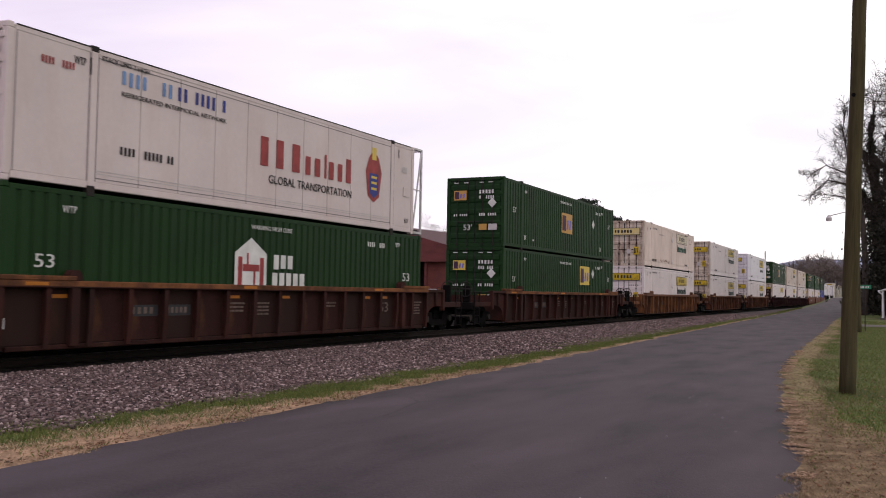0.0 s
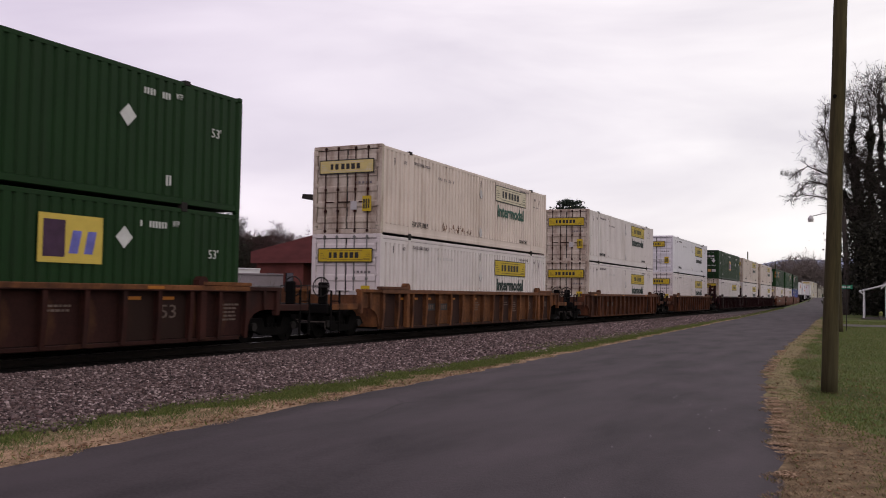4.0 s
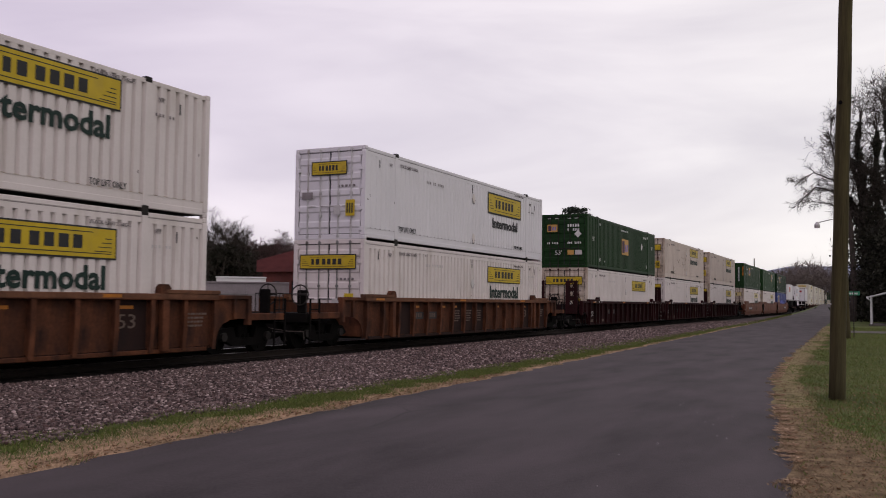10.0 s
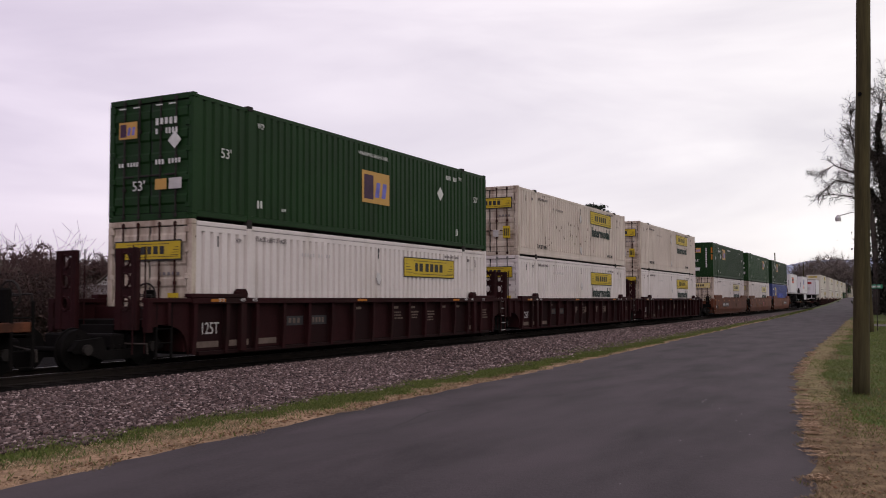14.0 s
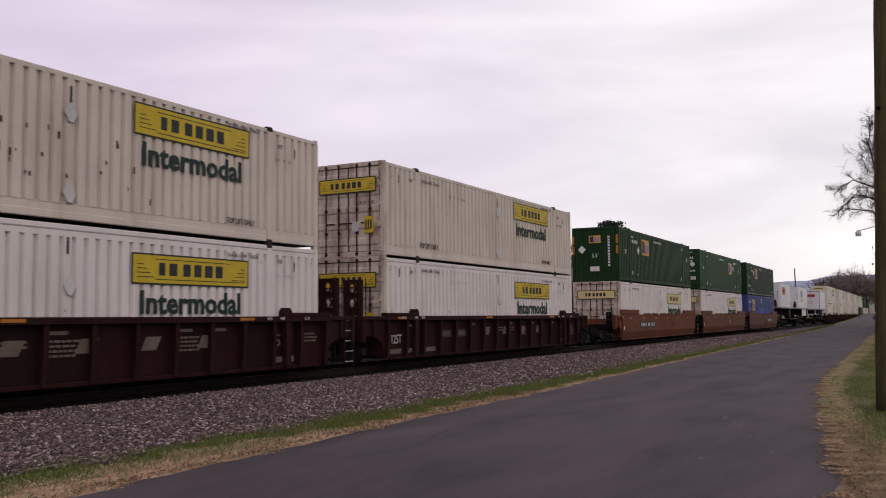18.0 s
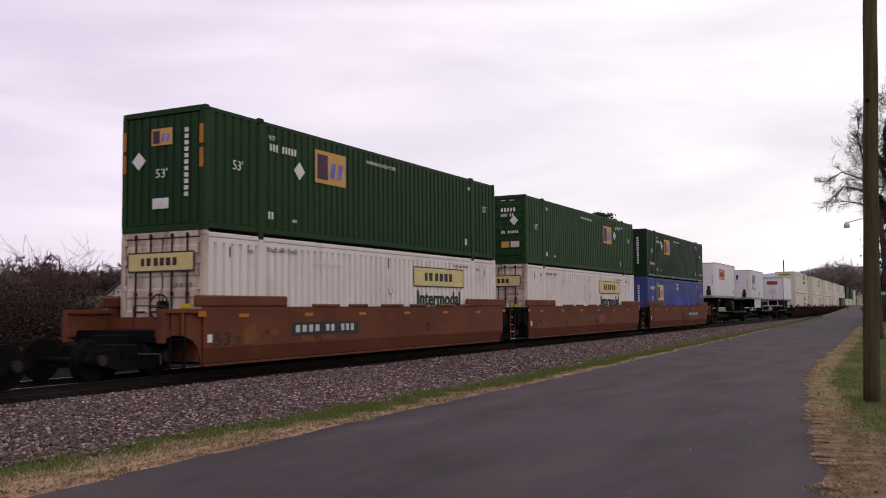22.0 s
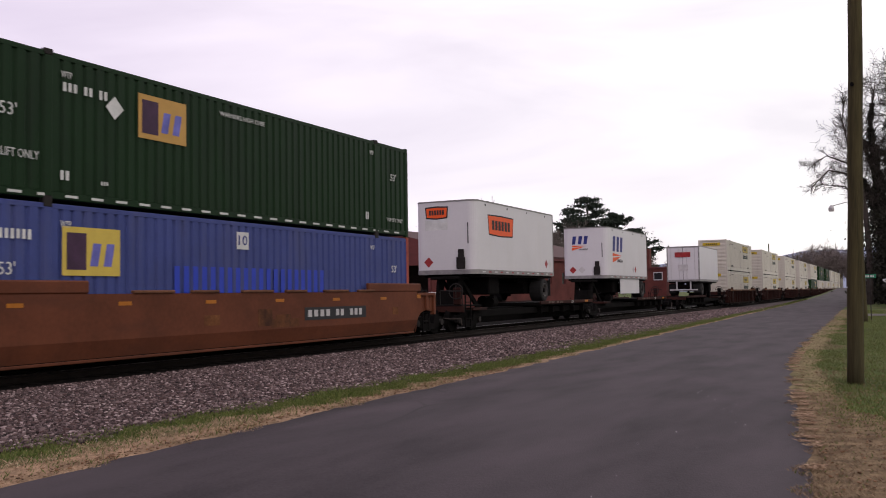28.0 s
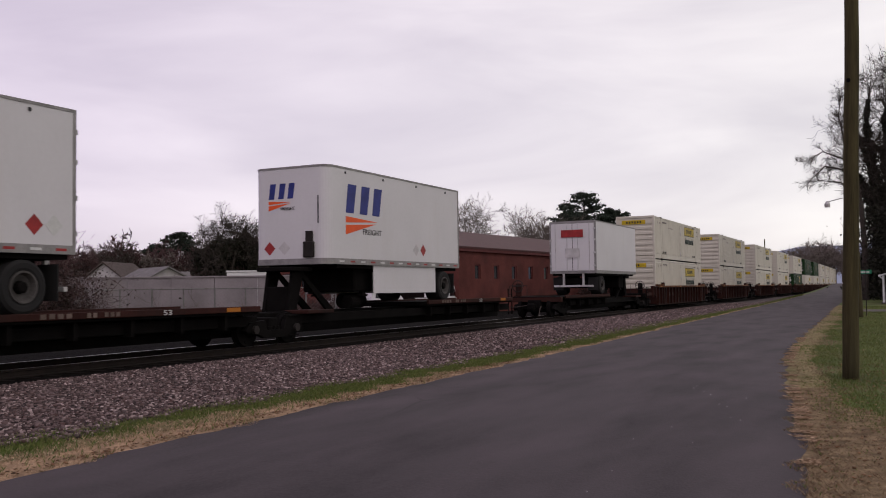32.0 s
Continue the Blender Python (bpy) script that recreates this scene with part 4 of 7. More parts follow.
def well_car(label, paint, half, lead_end=True, trail_end=True, smooth=False, ribs=17, marks=True, plates=0, seed=0):
    """One unit of a well car. half: half its length between joints. lead_end, trail_end: it ends in a coupler there."""
    ob = thing("well_car", label, "freight car", "well cars of the train")
    bay_of = {rust_orange: bay_rust, rust_umber: bay_umber, rust_brown: bay_brown, car_maroon: bay_maroon}
    top_paint = paint if paint is car_maroon else rust_orange if paint is rust_brown else chord_rust
    wy = 8.28
    for sx in (-1, 1):
        xo, xi = sx * 1.38, sx * 1.35
        if smooth:
            o = [(-wy, 1.72), (wy, 1.72), (wy, .8), (-wy, .8)]
            part("side_plate", Shape().prism(o, *sorted((sx * 1.42, sx * 1.48)), axis="x"), paint, ob)
            fold = [(1.48, -wy, .8), (1.48, wy, .8), (1.37, wy - .1, .42), (1.37, -wy + .1, .42), (1.42, -wy, .8), (1.42, wy, .8), (1.33, wy - .1, .42), (1.33, -wy + .1, .42)]
            fold_f = [(3, 2, 1, 0), (4, 5, 6, 7), (0, 1, 5, 4), (2, 3, 7, 6), (0, 4, 7, 3), (1, 2, 6, 5)]
            lower = Shape().add(fold, fold_f)
            part("lower_plate", lower if sx > 0 else lower.flipped(), paint, ob)
            for d in (-1, 1):
                e = d * (wy + .25)
                part("raised_guard", Shape().box(*sorted((sx * 1.38, sx * 1.5)), *sorted((e, e - d * 3.3)), 1.72, 1.98, .03), paint, ob)
            for k in range(6):
                y = -wy + 4.2 + k * 1.75
                part("container_guide", Shape().box(*sorted((sx * 1.4, sx * 1.52)), y, y + (.9 if k % 2 else 1.2), 1.72, 1.79, .02), chord_rust, ob)
            part("side_lip", Shape().box(*sorted((sx * 1.32, sx * 1.41)), -wy + .1, wy - .1, .38, .44, .01), paint, ob)
        else:
            part("side_plate", Shape().box(*sorted((xo, xi)), -wy, wy, .44, 1.58), paint, ob)
            if sx > 0:
                bay = bay_of[paint]
                step = (2 * wy - .2) / (ribs - 1)
                panel = Shape().box(1.378, 1.384, .055, step - .055, .5, 1.55).mesh("bay_panel", bay)
                for k in range(ribs - 1):
                    part("bay_panel", panel, bay, ob).matrix_basis = pose(0, -wy + .1 + step * k, 0)
            part("top_chord", Shape().box(*sorted((sx * 1.33, sx * 1.53)), -wy, wy, 1.57, 1.69, .015), top_paint, ob)
            part("chord_lip", Shape().box(*sorted((sx * 1.39, sx * 1.56)), -wy, wy, 1.555, 1.58, .006), paint, ob)
            part("bottom_chord", Shape().box(*sorted((sx * 1.34, sx * 1.45)), -wy + .3, wy - .3, .39, .48, .012), bay_of[paint], ob)
            rest = Shape()
            for k in range(ribs):
                y = -wy + .1 + (2 * wy - .2) * k / (ribs - 1)
                rib = Shape() if sx > 0 else rest
                rib.prism([(sx * 1.38, .46), (sx * 1.48, .46), (sx * 1.525, 1.0), (sx * 1.525, 1.56), (sx * 1.38, 1.56)], y - .018, y + .018, "y")
                rib.prism([(sx * 1.47, .42), (sx * 1.49, .42), (sx * 1.537, 1.0), (sx * 1.537, 1.556), (sx * 1.515, 1.556), (sx * 1.515, 1.0)], y - .058, y + .058, "y")
                if sx > 0:
                    part("side_rib", rib, paint, ob)
            if sx < 0:
                tagged(part("side_ribs", rest, paint, ob), kind="stuff")
            for d in (-1, 1):
                y0 = d * (wy - 1.75)
                lug = Shape().prism([(y0 - .17, 1.69), (y0 + .17, 1.69), (y0 + .15, 1.82), (y0 + .07, 1.9), (y0 - .07, 1.9), (y0 - .15, 1.82)], *sorted((sx * 1.34, sx * 1.52)), "x")
                part("container_guide", lug, paint, ob)
                part("wide_post", Shape().box(*sorted((sx * 1.4, sx * 1.545)), y0 - .1, y0 + .1, .44, 1.57, .012), paint, ob)
                part("end_shelf", Shape().box(*sorted((sx * 1.33, sx * 1.54)), *sorted((y0, d * (wy + .05))), 1.69, 1.78, .012), top_paint, ob)
    part("well_floor", Shape().box(-1.38, 1.38, -wy, wy, .44, .52), truck_black, ob)
    for d, is_end in ((-1, lead_end), (1, trail_end)):
        reach = 1.3 if is_end else half - wy - .15
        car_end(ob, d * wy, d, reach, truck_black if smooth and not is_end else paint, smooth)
        if is_end:
            for sx in (-1, 1):
                part("platform_beam", Shape().box(*sorted((sx * 1.3, sx * 1.42)), *sorted((d * (wy + reach), d * (half - .5))), 1.06, 1.24, .015), paint, ob)
        if smooth:
            part("reflector", flat(Shape(), "side", *sorted((d * (wy - .05), d * (wy + .2))), 1.5, 1.62, 1.503), reflector_amber, ob)
        if is_end:
            end_platform(ob, d * (half - .35), d, truck_black)
            truck(ob, d * (wy + 1.62))
            if paint is car_maroon and d < 0:
                for sx in (-1, 1):
                    end_upright(ob, sx * .9, d * (wy + 1.3), paint)
        else:
            part("drawbar", Shape().box(-.25, .25, *sorted((d * wy, d * half)), .6, .9, .03), truck_black, ob)
            for sx in (-1, 1):
                if not smooth:
                    end_upright(ob, sx * .9, d * (half - .55), paint)
            if d > 0:
                truck(ob, d * half)
                lad = Shape()
                for k in range(5):
                    lad.tube([(1.44, d * (wy + .85), .45 + k * .28), (1.44, d * (wy + 1.25), .45 + k * .28)], .012, 6)
                part("ladder_rungs", lad, galvanised, ob)
                part("ladder", Shape().box(1.42, 1.45, wy + .83, wy + .87, .4, 1.9).box(1.42, 1.45, wy + 1.23, wy + 1.27, .4, 1.9), paint, ob)
    if marks:
        r = random.Random(seed)
        if smooth:
            shift = {0: .35, 7.9: 7.35}.get(plates, plates)
            if plates != 3.5:
                part("number_panel", Shape().box(1.48, 1.486, -wy + 2.9 + shift, -wy + 6.0 + shift, .98, 1.32), black_paint, ob)
            bars(faint_mark if plates != 3.5 else worn_mark, ob, "side", -wy + 3.05 + shift, -wy + 4.2 + shift, 1.06, 1.25, 1.487, 4, seed=3, gap=.4)
            bars(faint_mark if plates != 3.5 else worn_mark, ob, "side", -wy + 4.4 + shift, -wy + 5.85 + shift, 1.06, 1.25, 1.487, 6, seed=6, gap=.4)
            for k in range(6):
                y = -wy + 1.2 + k * 2.6
                part("reflector", flat(Shape(), "side", y, y + .35, 1.48, 1.56, 1.481), reflector_amber, ob)
            part("paint_patch", flat(Shape(), "side", -wy + .9 + plates, -wy + 2.1 + plates, .84, 1.05, 1.481), rust_orange, ob)
            letters("53", black_paint, ob, (1.483, -wy + .35, .84), .55, .3)
            for k in range(3 if plates == 3.5 else 0):
                part("logo_block", flat(Shape(), "side", 1.0 + k * .32, 1.24 + k * .32, .92, 1.3, 1.481), brand_red, ob)
            for k in range(5):
                a = -wy + r.uniform(1, 15)
                part("paint_patch", flat(Shape(), "side", a, a + r.uniform(.3, 1.1), .84 + .2 * r.random(), 1.12 + .2 * r.random(), 1.4805), rust_orange, ob)
            part("small_label", flat(Shape(), "side", -wy + .12, -wy + .28, .92, 1.1, 1.481), white_paint_mark, ob)
        else:
            mk = worn_mark
            step = (2 * wy - .2) / (ribs - 1)
            for k in (3, 4):
                y = -wy + .25 + step * k
                part("number_panel", flat(Shape(), "side", y - .05, y + step * .75, .98, 1.22, 1.3855), black_paint, ob)
                bars(mk, ob, "side", y, y + step * .68, 1.03, 1.17, 1.391, 4 + k % 3, seed=seed + k, gap=.45)
            for k in r.sample(range(6, ribs - 5), 3) + [ribs - 2]:
                y = -wy + .25 + step * k
                note = Shape()
                for j in range(r.randint(2, 5)):
                    z, e = 1.22 - j * .09, y
                    while e < y + step * .55:
                        q = r.uniform(.05, .16)
                        flat(note, "side", e, e + q, z, z + .045, 1.386)
                        e += q + .03
                tagged(part("stencil_lines", note, mk, ob), kind="stuff")
            for k in r.sample(range(1, ribs - 2), 5):
                y = -wy + .28 + step * k
                part("reflector", flat(Shape(), "side", y, y + .4, 1.36, 1.43, 1.386), reflector_amber if paint is not car_maroon else worn_mark, ob)
            for k in (ribs - (3 if plates else 4),):
                y = -wy + .25 + step * k
                letters("53", mk, ob, (1.387, y, .95), .5, .3)
            for k in range(3 if paint is not rust_orange else 0):
                y = -wy + .6 + k * 6.2
                part("reflector", flat(Shape(), "side", y, y + .5, 1.595, 1.66, 1.531), reflector_amber, ob)
            part("small_label", flat(Shape(), "side", -wy + .2, -wy + .3, .8, 1.0, 1.386), faint_mark, ob)
            for k in range(4 if plates == 2 else 0):
                y = -wy + .3 + step * (ribs - 10 + k * 1.5)
                part("logo_block", shape_flat([(y, 1.0), (y + .42, 1.0), (y + .56, 1.28), (y + .14, 1.28)], "side", 1.387), worn_mark, ob)
            if plates:
                letters("125T", faint_mark, ob, (1.387, -wy + .46, .86), .56, .27)
                for k in (0, 1, 2, ribs - 3):
                    y = -wy + .25 + step * k
                    part("paint_patch", flat(Shape(), "side", y, y + step * .7, .56, .7, 1.386), worn_mark, ob)
                for y, word in ((-wy + .85, "53"), (-wy + 1.6, "48"), (-wy + 2.05, "45"), (wy - 2.6, "45"), (wy - 2.1, "48"), (wy - 1.1, "53")):
                    letters(word, faint_mark, ob, (1.532, y, 1.6), .2, .075)
    return ob


# ---- spine cars and short trailers ----
def spine_platform(label, half, lead_end, trail_end, seed=0):
    ob = thing("spine_car", label, "freight car", "spine car platforms")
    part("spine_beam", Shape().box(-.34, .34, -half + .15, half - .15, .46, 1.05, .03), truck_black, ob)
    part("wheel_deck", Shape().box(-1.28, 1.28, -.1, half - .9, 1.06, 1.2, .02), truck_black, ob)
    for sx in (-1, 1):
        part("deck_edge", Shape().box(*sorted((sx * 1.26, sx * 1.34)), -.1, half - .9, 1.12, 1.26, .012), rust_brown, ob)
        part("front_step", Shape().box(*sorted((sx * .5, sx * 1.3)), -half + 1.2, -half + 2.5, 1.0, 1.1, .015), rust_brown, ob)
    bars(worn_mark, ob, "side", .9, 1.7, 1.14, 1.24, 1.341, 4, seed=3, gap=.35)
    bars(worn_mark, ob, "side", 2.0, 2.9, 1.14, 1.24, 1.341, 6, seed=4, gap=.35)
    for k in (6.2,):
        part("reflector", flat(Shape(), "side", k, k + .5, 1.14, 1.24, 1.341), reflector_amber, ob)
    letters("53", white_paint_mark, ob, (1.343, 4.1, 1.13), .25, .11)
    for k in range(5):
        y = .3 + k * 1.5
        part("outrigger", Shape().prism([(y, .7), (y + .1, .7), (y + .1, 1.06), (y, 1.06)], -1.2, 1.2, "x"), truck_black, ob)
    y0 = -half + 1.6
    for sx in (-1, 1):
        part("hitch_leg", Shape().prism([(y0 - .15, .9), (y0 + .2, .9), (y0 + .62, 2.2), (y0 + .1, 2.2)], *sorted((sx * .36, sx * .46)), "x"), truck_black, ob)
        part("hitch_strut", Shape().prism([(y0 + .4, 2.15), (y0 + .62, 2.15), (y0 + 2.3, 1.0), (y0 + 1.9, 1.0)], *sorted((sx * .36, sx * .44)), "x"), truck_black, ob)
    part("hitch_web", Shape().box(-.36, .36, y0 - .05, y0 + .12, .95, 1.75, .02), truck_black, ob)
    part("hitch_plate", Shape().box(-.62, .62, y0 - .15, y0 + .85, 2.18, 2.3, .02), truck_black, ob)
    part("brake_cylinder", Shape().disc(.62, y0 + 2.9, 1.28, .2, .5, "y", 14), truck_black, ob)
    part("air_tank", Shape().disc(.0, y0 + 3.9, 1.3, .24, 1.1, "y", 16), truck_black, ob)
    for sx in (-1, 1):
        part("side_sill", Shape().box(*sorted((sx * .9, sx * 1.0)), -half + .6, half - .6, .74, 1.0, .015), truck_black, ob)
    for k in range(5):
        part("side_step", Shape().tube([(1.02, -half + .7, .45 + k * .17), (1.02, -half + 1.15, .45 + k * .17)], .014, 5), truck_black, ob)
    for d, e in ((-1, lead_end), (1, trail_end)):
        if d < 0 or e:
            truck(ob, d * (half - (1.3 if e else .1)))
        if e:
            end_platform(ob, d * (half - .2), d, rust_brown, handbrake=True)
    return ob


def short_trailer(label, kind, rear_first=False):
    """A 28 foot trailer: rounded nose, skin, rails, legs, axle. Its leading end is at -y."""
    TL, z0, z1 = 8.6, 1.14, 3.98
    h, w, r = TL / 2, 1.29, .32
    ob = thing("short_trailer", label, "trailer", "short trailers on spine cars")
    o = []
    for k in range(7):
        a = math.pi / 2 * k / 6
        o.append((w - r + r * math.sin(a), -h + r - r * math.cos(a)))
    o = [(-x, y) for x, y in o[::-1]] + o
    o = o + [(w, h), (-w, h)]
    part("body", Shape().prism(o, z0 + .16, z1 - .05, "z"), trailer_skin, ob)
    big = [(x * 1.008, y * 1.003) for x, y in o]
    part("bottom_rail", Shape().prism(big, z0, z0 + .17, "z"), trailer_rail, ob)
    part("roof", Shape().prism(big, z1 - .06, z1, "z"), trailer_rail, ob)
    part("rear_frame", Shape().box(-w - .015, w + .015, h - .06, h + .02, z0, z1, .012), trailer_rail, ob)
    for sx in (-1, 1):
        d = part("rear_door", Shape().box(*sorted((sx * .015, sx * 1.2)), h + .02, h + .05, z0 + .15, z1 - .14, .008), trailer_skin, ob)
        for q in (.3, .95):
            part("lock_rod", Shape().tube([(sx * q, h + .07, z0 + .1), (sx * q, h + .07, z1 - .1)], .018, 6), galvanised, d)
        for z in (1.5, 2.2, 2.9, 3.5):
            part("hinge", Shape().box(*sorted((sx * 1.16, sx * 1.29)), h + .02, h + .07, z, z + .1, .01), galvanised, d)
        part("axle_frame", Shape().box(*sorted((sx * .45, sx * .55)), h - 2.6, h - .3, .82, 1.14, .01), truck_black, ob)
        wheel = part("road_wheel", Shape().tube([(sx * .68, h - 1.15, .51), (sx * .72, h - 1.15, .51), (sx * 1.24, h - 1.15, .51), (sx * 1.28, h - 1.15, .51)], [.44, .51, .51, .45], 24, False).lathe([(sx * 1.28, .45), (sx * 1.275, .36), (sx * 1.25, .31), (sx * 1.1, .3), (sx * 1.1, .02)], h - 1.15, .51, 24), tyre_rubber, ob)
        part("rim", Shape().lathe([(sx * 1.22, .31), (sx * 1.282, .305), (sx * 1.282, .27), (sx * 1.17, .23), (sx * 1.13, .1)], h - 1.15, .51, 20), rim_metal, wheel)
        part("hub", Shape().lathe([(sx * 1.1, .13), (sx * 1.25, .11), (sx * 1.27, .08), (sx * 1.27, .001)], h - 1.15, .51, 12), truck_black, wheel)
        part("mud_flap", Shape().box(*sorted((sx * .7, sx * 1.25)), h - .38, h - .35, .25, .95), tyre_rubber, ob)
        part("landing_leg", Shape().box(*sorted((sx * .76, sx * .92)), -h + 2.48, -h + 2.64, .25, 1.14, .01), truck_black, ob)
        part("leg_foot", Shape().box(*sorted((sx * .72, sx * .96)), -h + 2.42, -h + 2.7, .2, .27, .01), truck_black, ob)
    brace = Shape().tube([(-.84, -h + 2.56, 1.05), (.84, -h + 2.56, .5)], .025, 6).tube([(.84, -h + 2.56, 1.05), (-.84, -h + 2.56, .5)], .025, 6)
    part("leg_brace", brace, truck_black, ob)
    part("leg_gear_box", Shape().box(-.95, .95, -h + 1.95, -h + 3.0, .34, 1.1, .05), truck_black, ob)
    part("suspension", Shape().box(-.62, .62, h - 2.0, h - .35, .35, .9, .05), truck_black, ob)
    part("floor_frame", Shape().box(-1.2, 1.2, -h + .6, h - .1, 1.04, 1.145), truck_black, ob)
    part("kingpin_plate", Shape().box(-.9, .9, -h + .3, -h + 1.8, 1.08, 1.14, .01), truck_black, ob)
    part("axle", Shape().tube([(-.7, h - 1.15, .51), (.7, h - 1.15, .51)], .07, 8), truck_black, ob)
    part("bumper", Shape().box(-1.1, 1.1, h - .1, h - .0, .42, .52, .01).box(-.6, -.5, h - .12, h - .02, .5, 1.14).box(.5, .6, h - .12, h - .02, .5, 1.14), galvanised, ob)
    s, f = w + .002, -h - .002
    for k in range(14):
        y = -h + .6 + k * .58
        part("reflector", flat(Shape(), "side", y, y + .25, z0 + .06, z0 + .11, w * 1.008 + .001), reflector_red if k % 2 else white_paint_mark, ob)
    for k in range(4):
        part("marker_lamp", Shape().box(s, s + .02, -h + .9 + k * 2.2, -h + .96 + k * 2.2, z1 - .2, z1 - .13), black_paint, ob)
    part("air_box", Shape().box(.5, .85, f - .1, f, z0 + .2, z0 + .65, .02).box(.56, .8, f - .06, f, z0 + .65, z0 + .95, .01), steel_dark, ob)
    part("vent_slot", Shape().box(.95, .99, f - .005, f + .1, 2.3, 3.1), black_paint, ob)
    part("warning_strip", flat(Shape(), "side", -h + .3, -h + .9, 2.02, 2.12, w * .965), reflector_red, ob)
    for a, z, m in ((h - .95, 1.68, reflector_red), (h - .5, 1.68, white_paint_mark)) if kind == "orange" else ((1.0, 1.7, faint_mark), (1.5, 1.7, reflector_red)):
        diamond(ob, "side", a, z, .2, s, m)
    for a, z, m in ((-.72, 1.62, reflector_red), (-.2, 1.62, faint_mark))[:1 if kind == "orange" else 2]:
        diamond(ob, "front", a, z, .2, f, m)
    if kind == "orange":
        def panel(face, a0, a1, zz0, zz1, at, sgn):
            hh, ww = zz1 - zz0, a1 - a0
            o = lambda g: [(a0 - g, zz1 + g), (a0 + ww * .5, zz1 + g * 1.2 + .02), (a1 + g, zz1 + g), (a1 - ww * .04 + g, zz0 - g), (a0 + ww * .5, zz0 - g - .04), (a0 + ww * .04 - g, zz0 - g)]
            part("sign_border", shape_flat(o(.05), face, at), black_paint, ob)
            part("sign_plate", shape_flat(o(0), face, at + sgn * .003), brand_orange, ob, "orange-red sign with black strokes")
            for kk in range(6):
                x = a0 + ww * (.14 + .125 * kk)
                part("sign_block", flat(Shape(), face, x, x + ww * .09, zz0 + hh * .24, zz1 - hh * .22, at + sgn * .007), black_paint, ob)
        if rear_first:
            panel("side", h - 2.6, h - .4, 2.75, 3.5, s, 1)
        else:
            panel("side", -h + 1.2, -h + 3.75, 2.72, 3.42, s, 1)
            panel("front", -.8, .1, 3.35, 3.7, f, -1)
            part("pale_patch", flat(Shape(), "front", -.85, .12, 2.85, 3.25, f), white_paint_mark, ob)
    else:
        def strokes(face, a0, a1, zz0, zz1, at):
            ww, hh = a1 - a0, zz1 - zz0
            for x in (0, .36, .7):
                o = [(x, 0), (x + .2, 0), (x + .28, 1), (x + .06, 1)]
                part("logo_block", shape_flat([(a0 + q * ww, zz0 + z * hh) for q, z in o], face, at), brand_blue, ob)
            for o in ([(0, -.12), (.85, -.22), (0, -.34)], [(0, -.42), (.8, -.3), (.0, -.75)]):
                part("logo_wedge", shape_flat([(a0 + x * ww, zz0 + z * hh) for x, z in o], face, at), brand_orange, ob)
        strokes("side", -h + .95, -h + 3.1, 2.65, 3.5, s)
        letters("FREIGHT", black_paint, ob, (s + .002, -h + 1.9, 2.05), 1.1, .17)
        strokes("front", -.75, .2, 3.05, 3.5, f)
        letters("FREIGHT", black_paint, ob, (-.32, f - .004, 2.72), .5, .09, "front")
        for sx in (-1, 1):
            part("side_skirt", Shape().box(*sorted((sx * 1.2, sx * 1.24)), -h + 2.6, h - 1.8, .28, 1.16, .008), trailer_skin, ob)
    if rear_first:
        part("rear_plate", Shape().box(-.62, .62, h + .09, h + .1, 3.1, 3.5), reflector_red, ob, "dark red sign on the rear doors")
        part("rear_notice", Shape().box(-.4, .4, h + .09, h + .1, 2.0, 2.5), faint_mark, ob)
        part("door_gasket", Shape().box(-.012, .012, h + .05, h + .054, z0 + .15, z1 - .14), black_paint, ob)
    return ob


# ---- the train, front to back ----
LOW, UP = 0.578, 3.478


def stack(s_front, low, up, car):
    s = s_front + HL
    on_train(car, s, 0.0)
    on_train(low, s, LOW)
    if up:
        on_train(up, s, UP)


def again(ob):
    return copy_thing(ob, ob.matrix_basis)


standalone = dict(half=11.55, lead_end=True, trail_end=True)
L_WHITE = "white ribbed container with a yellow haulier's plate"
L_CREAM = "weathered cream container with rusty doors and yellow plate"
hw_low = haul_container(L_WHITE + ", in the well", paint_white, upper=False, seed=1)
hw_low_b = haul_container("white ribbed container with streaked doors, in the well", paint_white, door_paint=paint_door, upper=False, seed=2)
hw_up_faded = haul_container("weathered cream container with a sun-bleached haulier's plate", paint_cream, door_paint=paint_door, faded=True, seed=3)
hw_up_rust = haul_container(L_CREAM, paint_white, door_paint=paint_door, seed=4)
hw_up_clean = haul_container("clean white container with a small yellow door plate", paint_clean, small_door_sign=True, seed=5)
hw_up_cream = haul_container("weathered cream container with rusty doors, stacked on another", paint_beige, door_paint=paint_door, seed=6)
hw_low_pale = haul_container("white container with a bleached yellow plate, in the well", paint_white, door_paint=paint_door, faded=True, upper=False, seed=8)
hw_low_plain = haul_container("white ribbed container with only a yellow plate", paint_white, door_paint=paint_door, upper=False, seed=9, word=False)
far_up = haul_container("ivory container with a ribbed nose and yellow plate", paint_ivory, "ribs", seed=10)
far_low = haul_container("ivory container with a ribbed nose, in the well", paint_ivory, "ribs", upper=False, seed=11)
gr_up = badge_container("green container with an amber badge, doors leading", paint_green, seed=1)
gr_low = badge_container("green container with an amber badge, in the well", paint_green, logo=(10.1, 11.7, 1.5, 2.45), dia=(12.3, 2.1), seed=2, film=badge_yellow)
gr_up_far = again(gr_up)
gr_nose = badge_container("green container with amber post reflectors, nose leading", paint_green, "nose", logo=(4.3, 5.8, 1.6, 2.5), dia=(3.6, 1.8), seed=3, amber_posts=True)
gr_light = badge_container("faded green container with an amber badge", paint_green_light, logo=(10.6, 12.0, 1.5, 2.4), dia=(12.55, 2.0), seed=4, rib=.02)
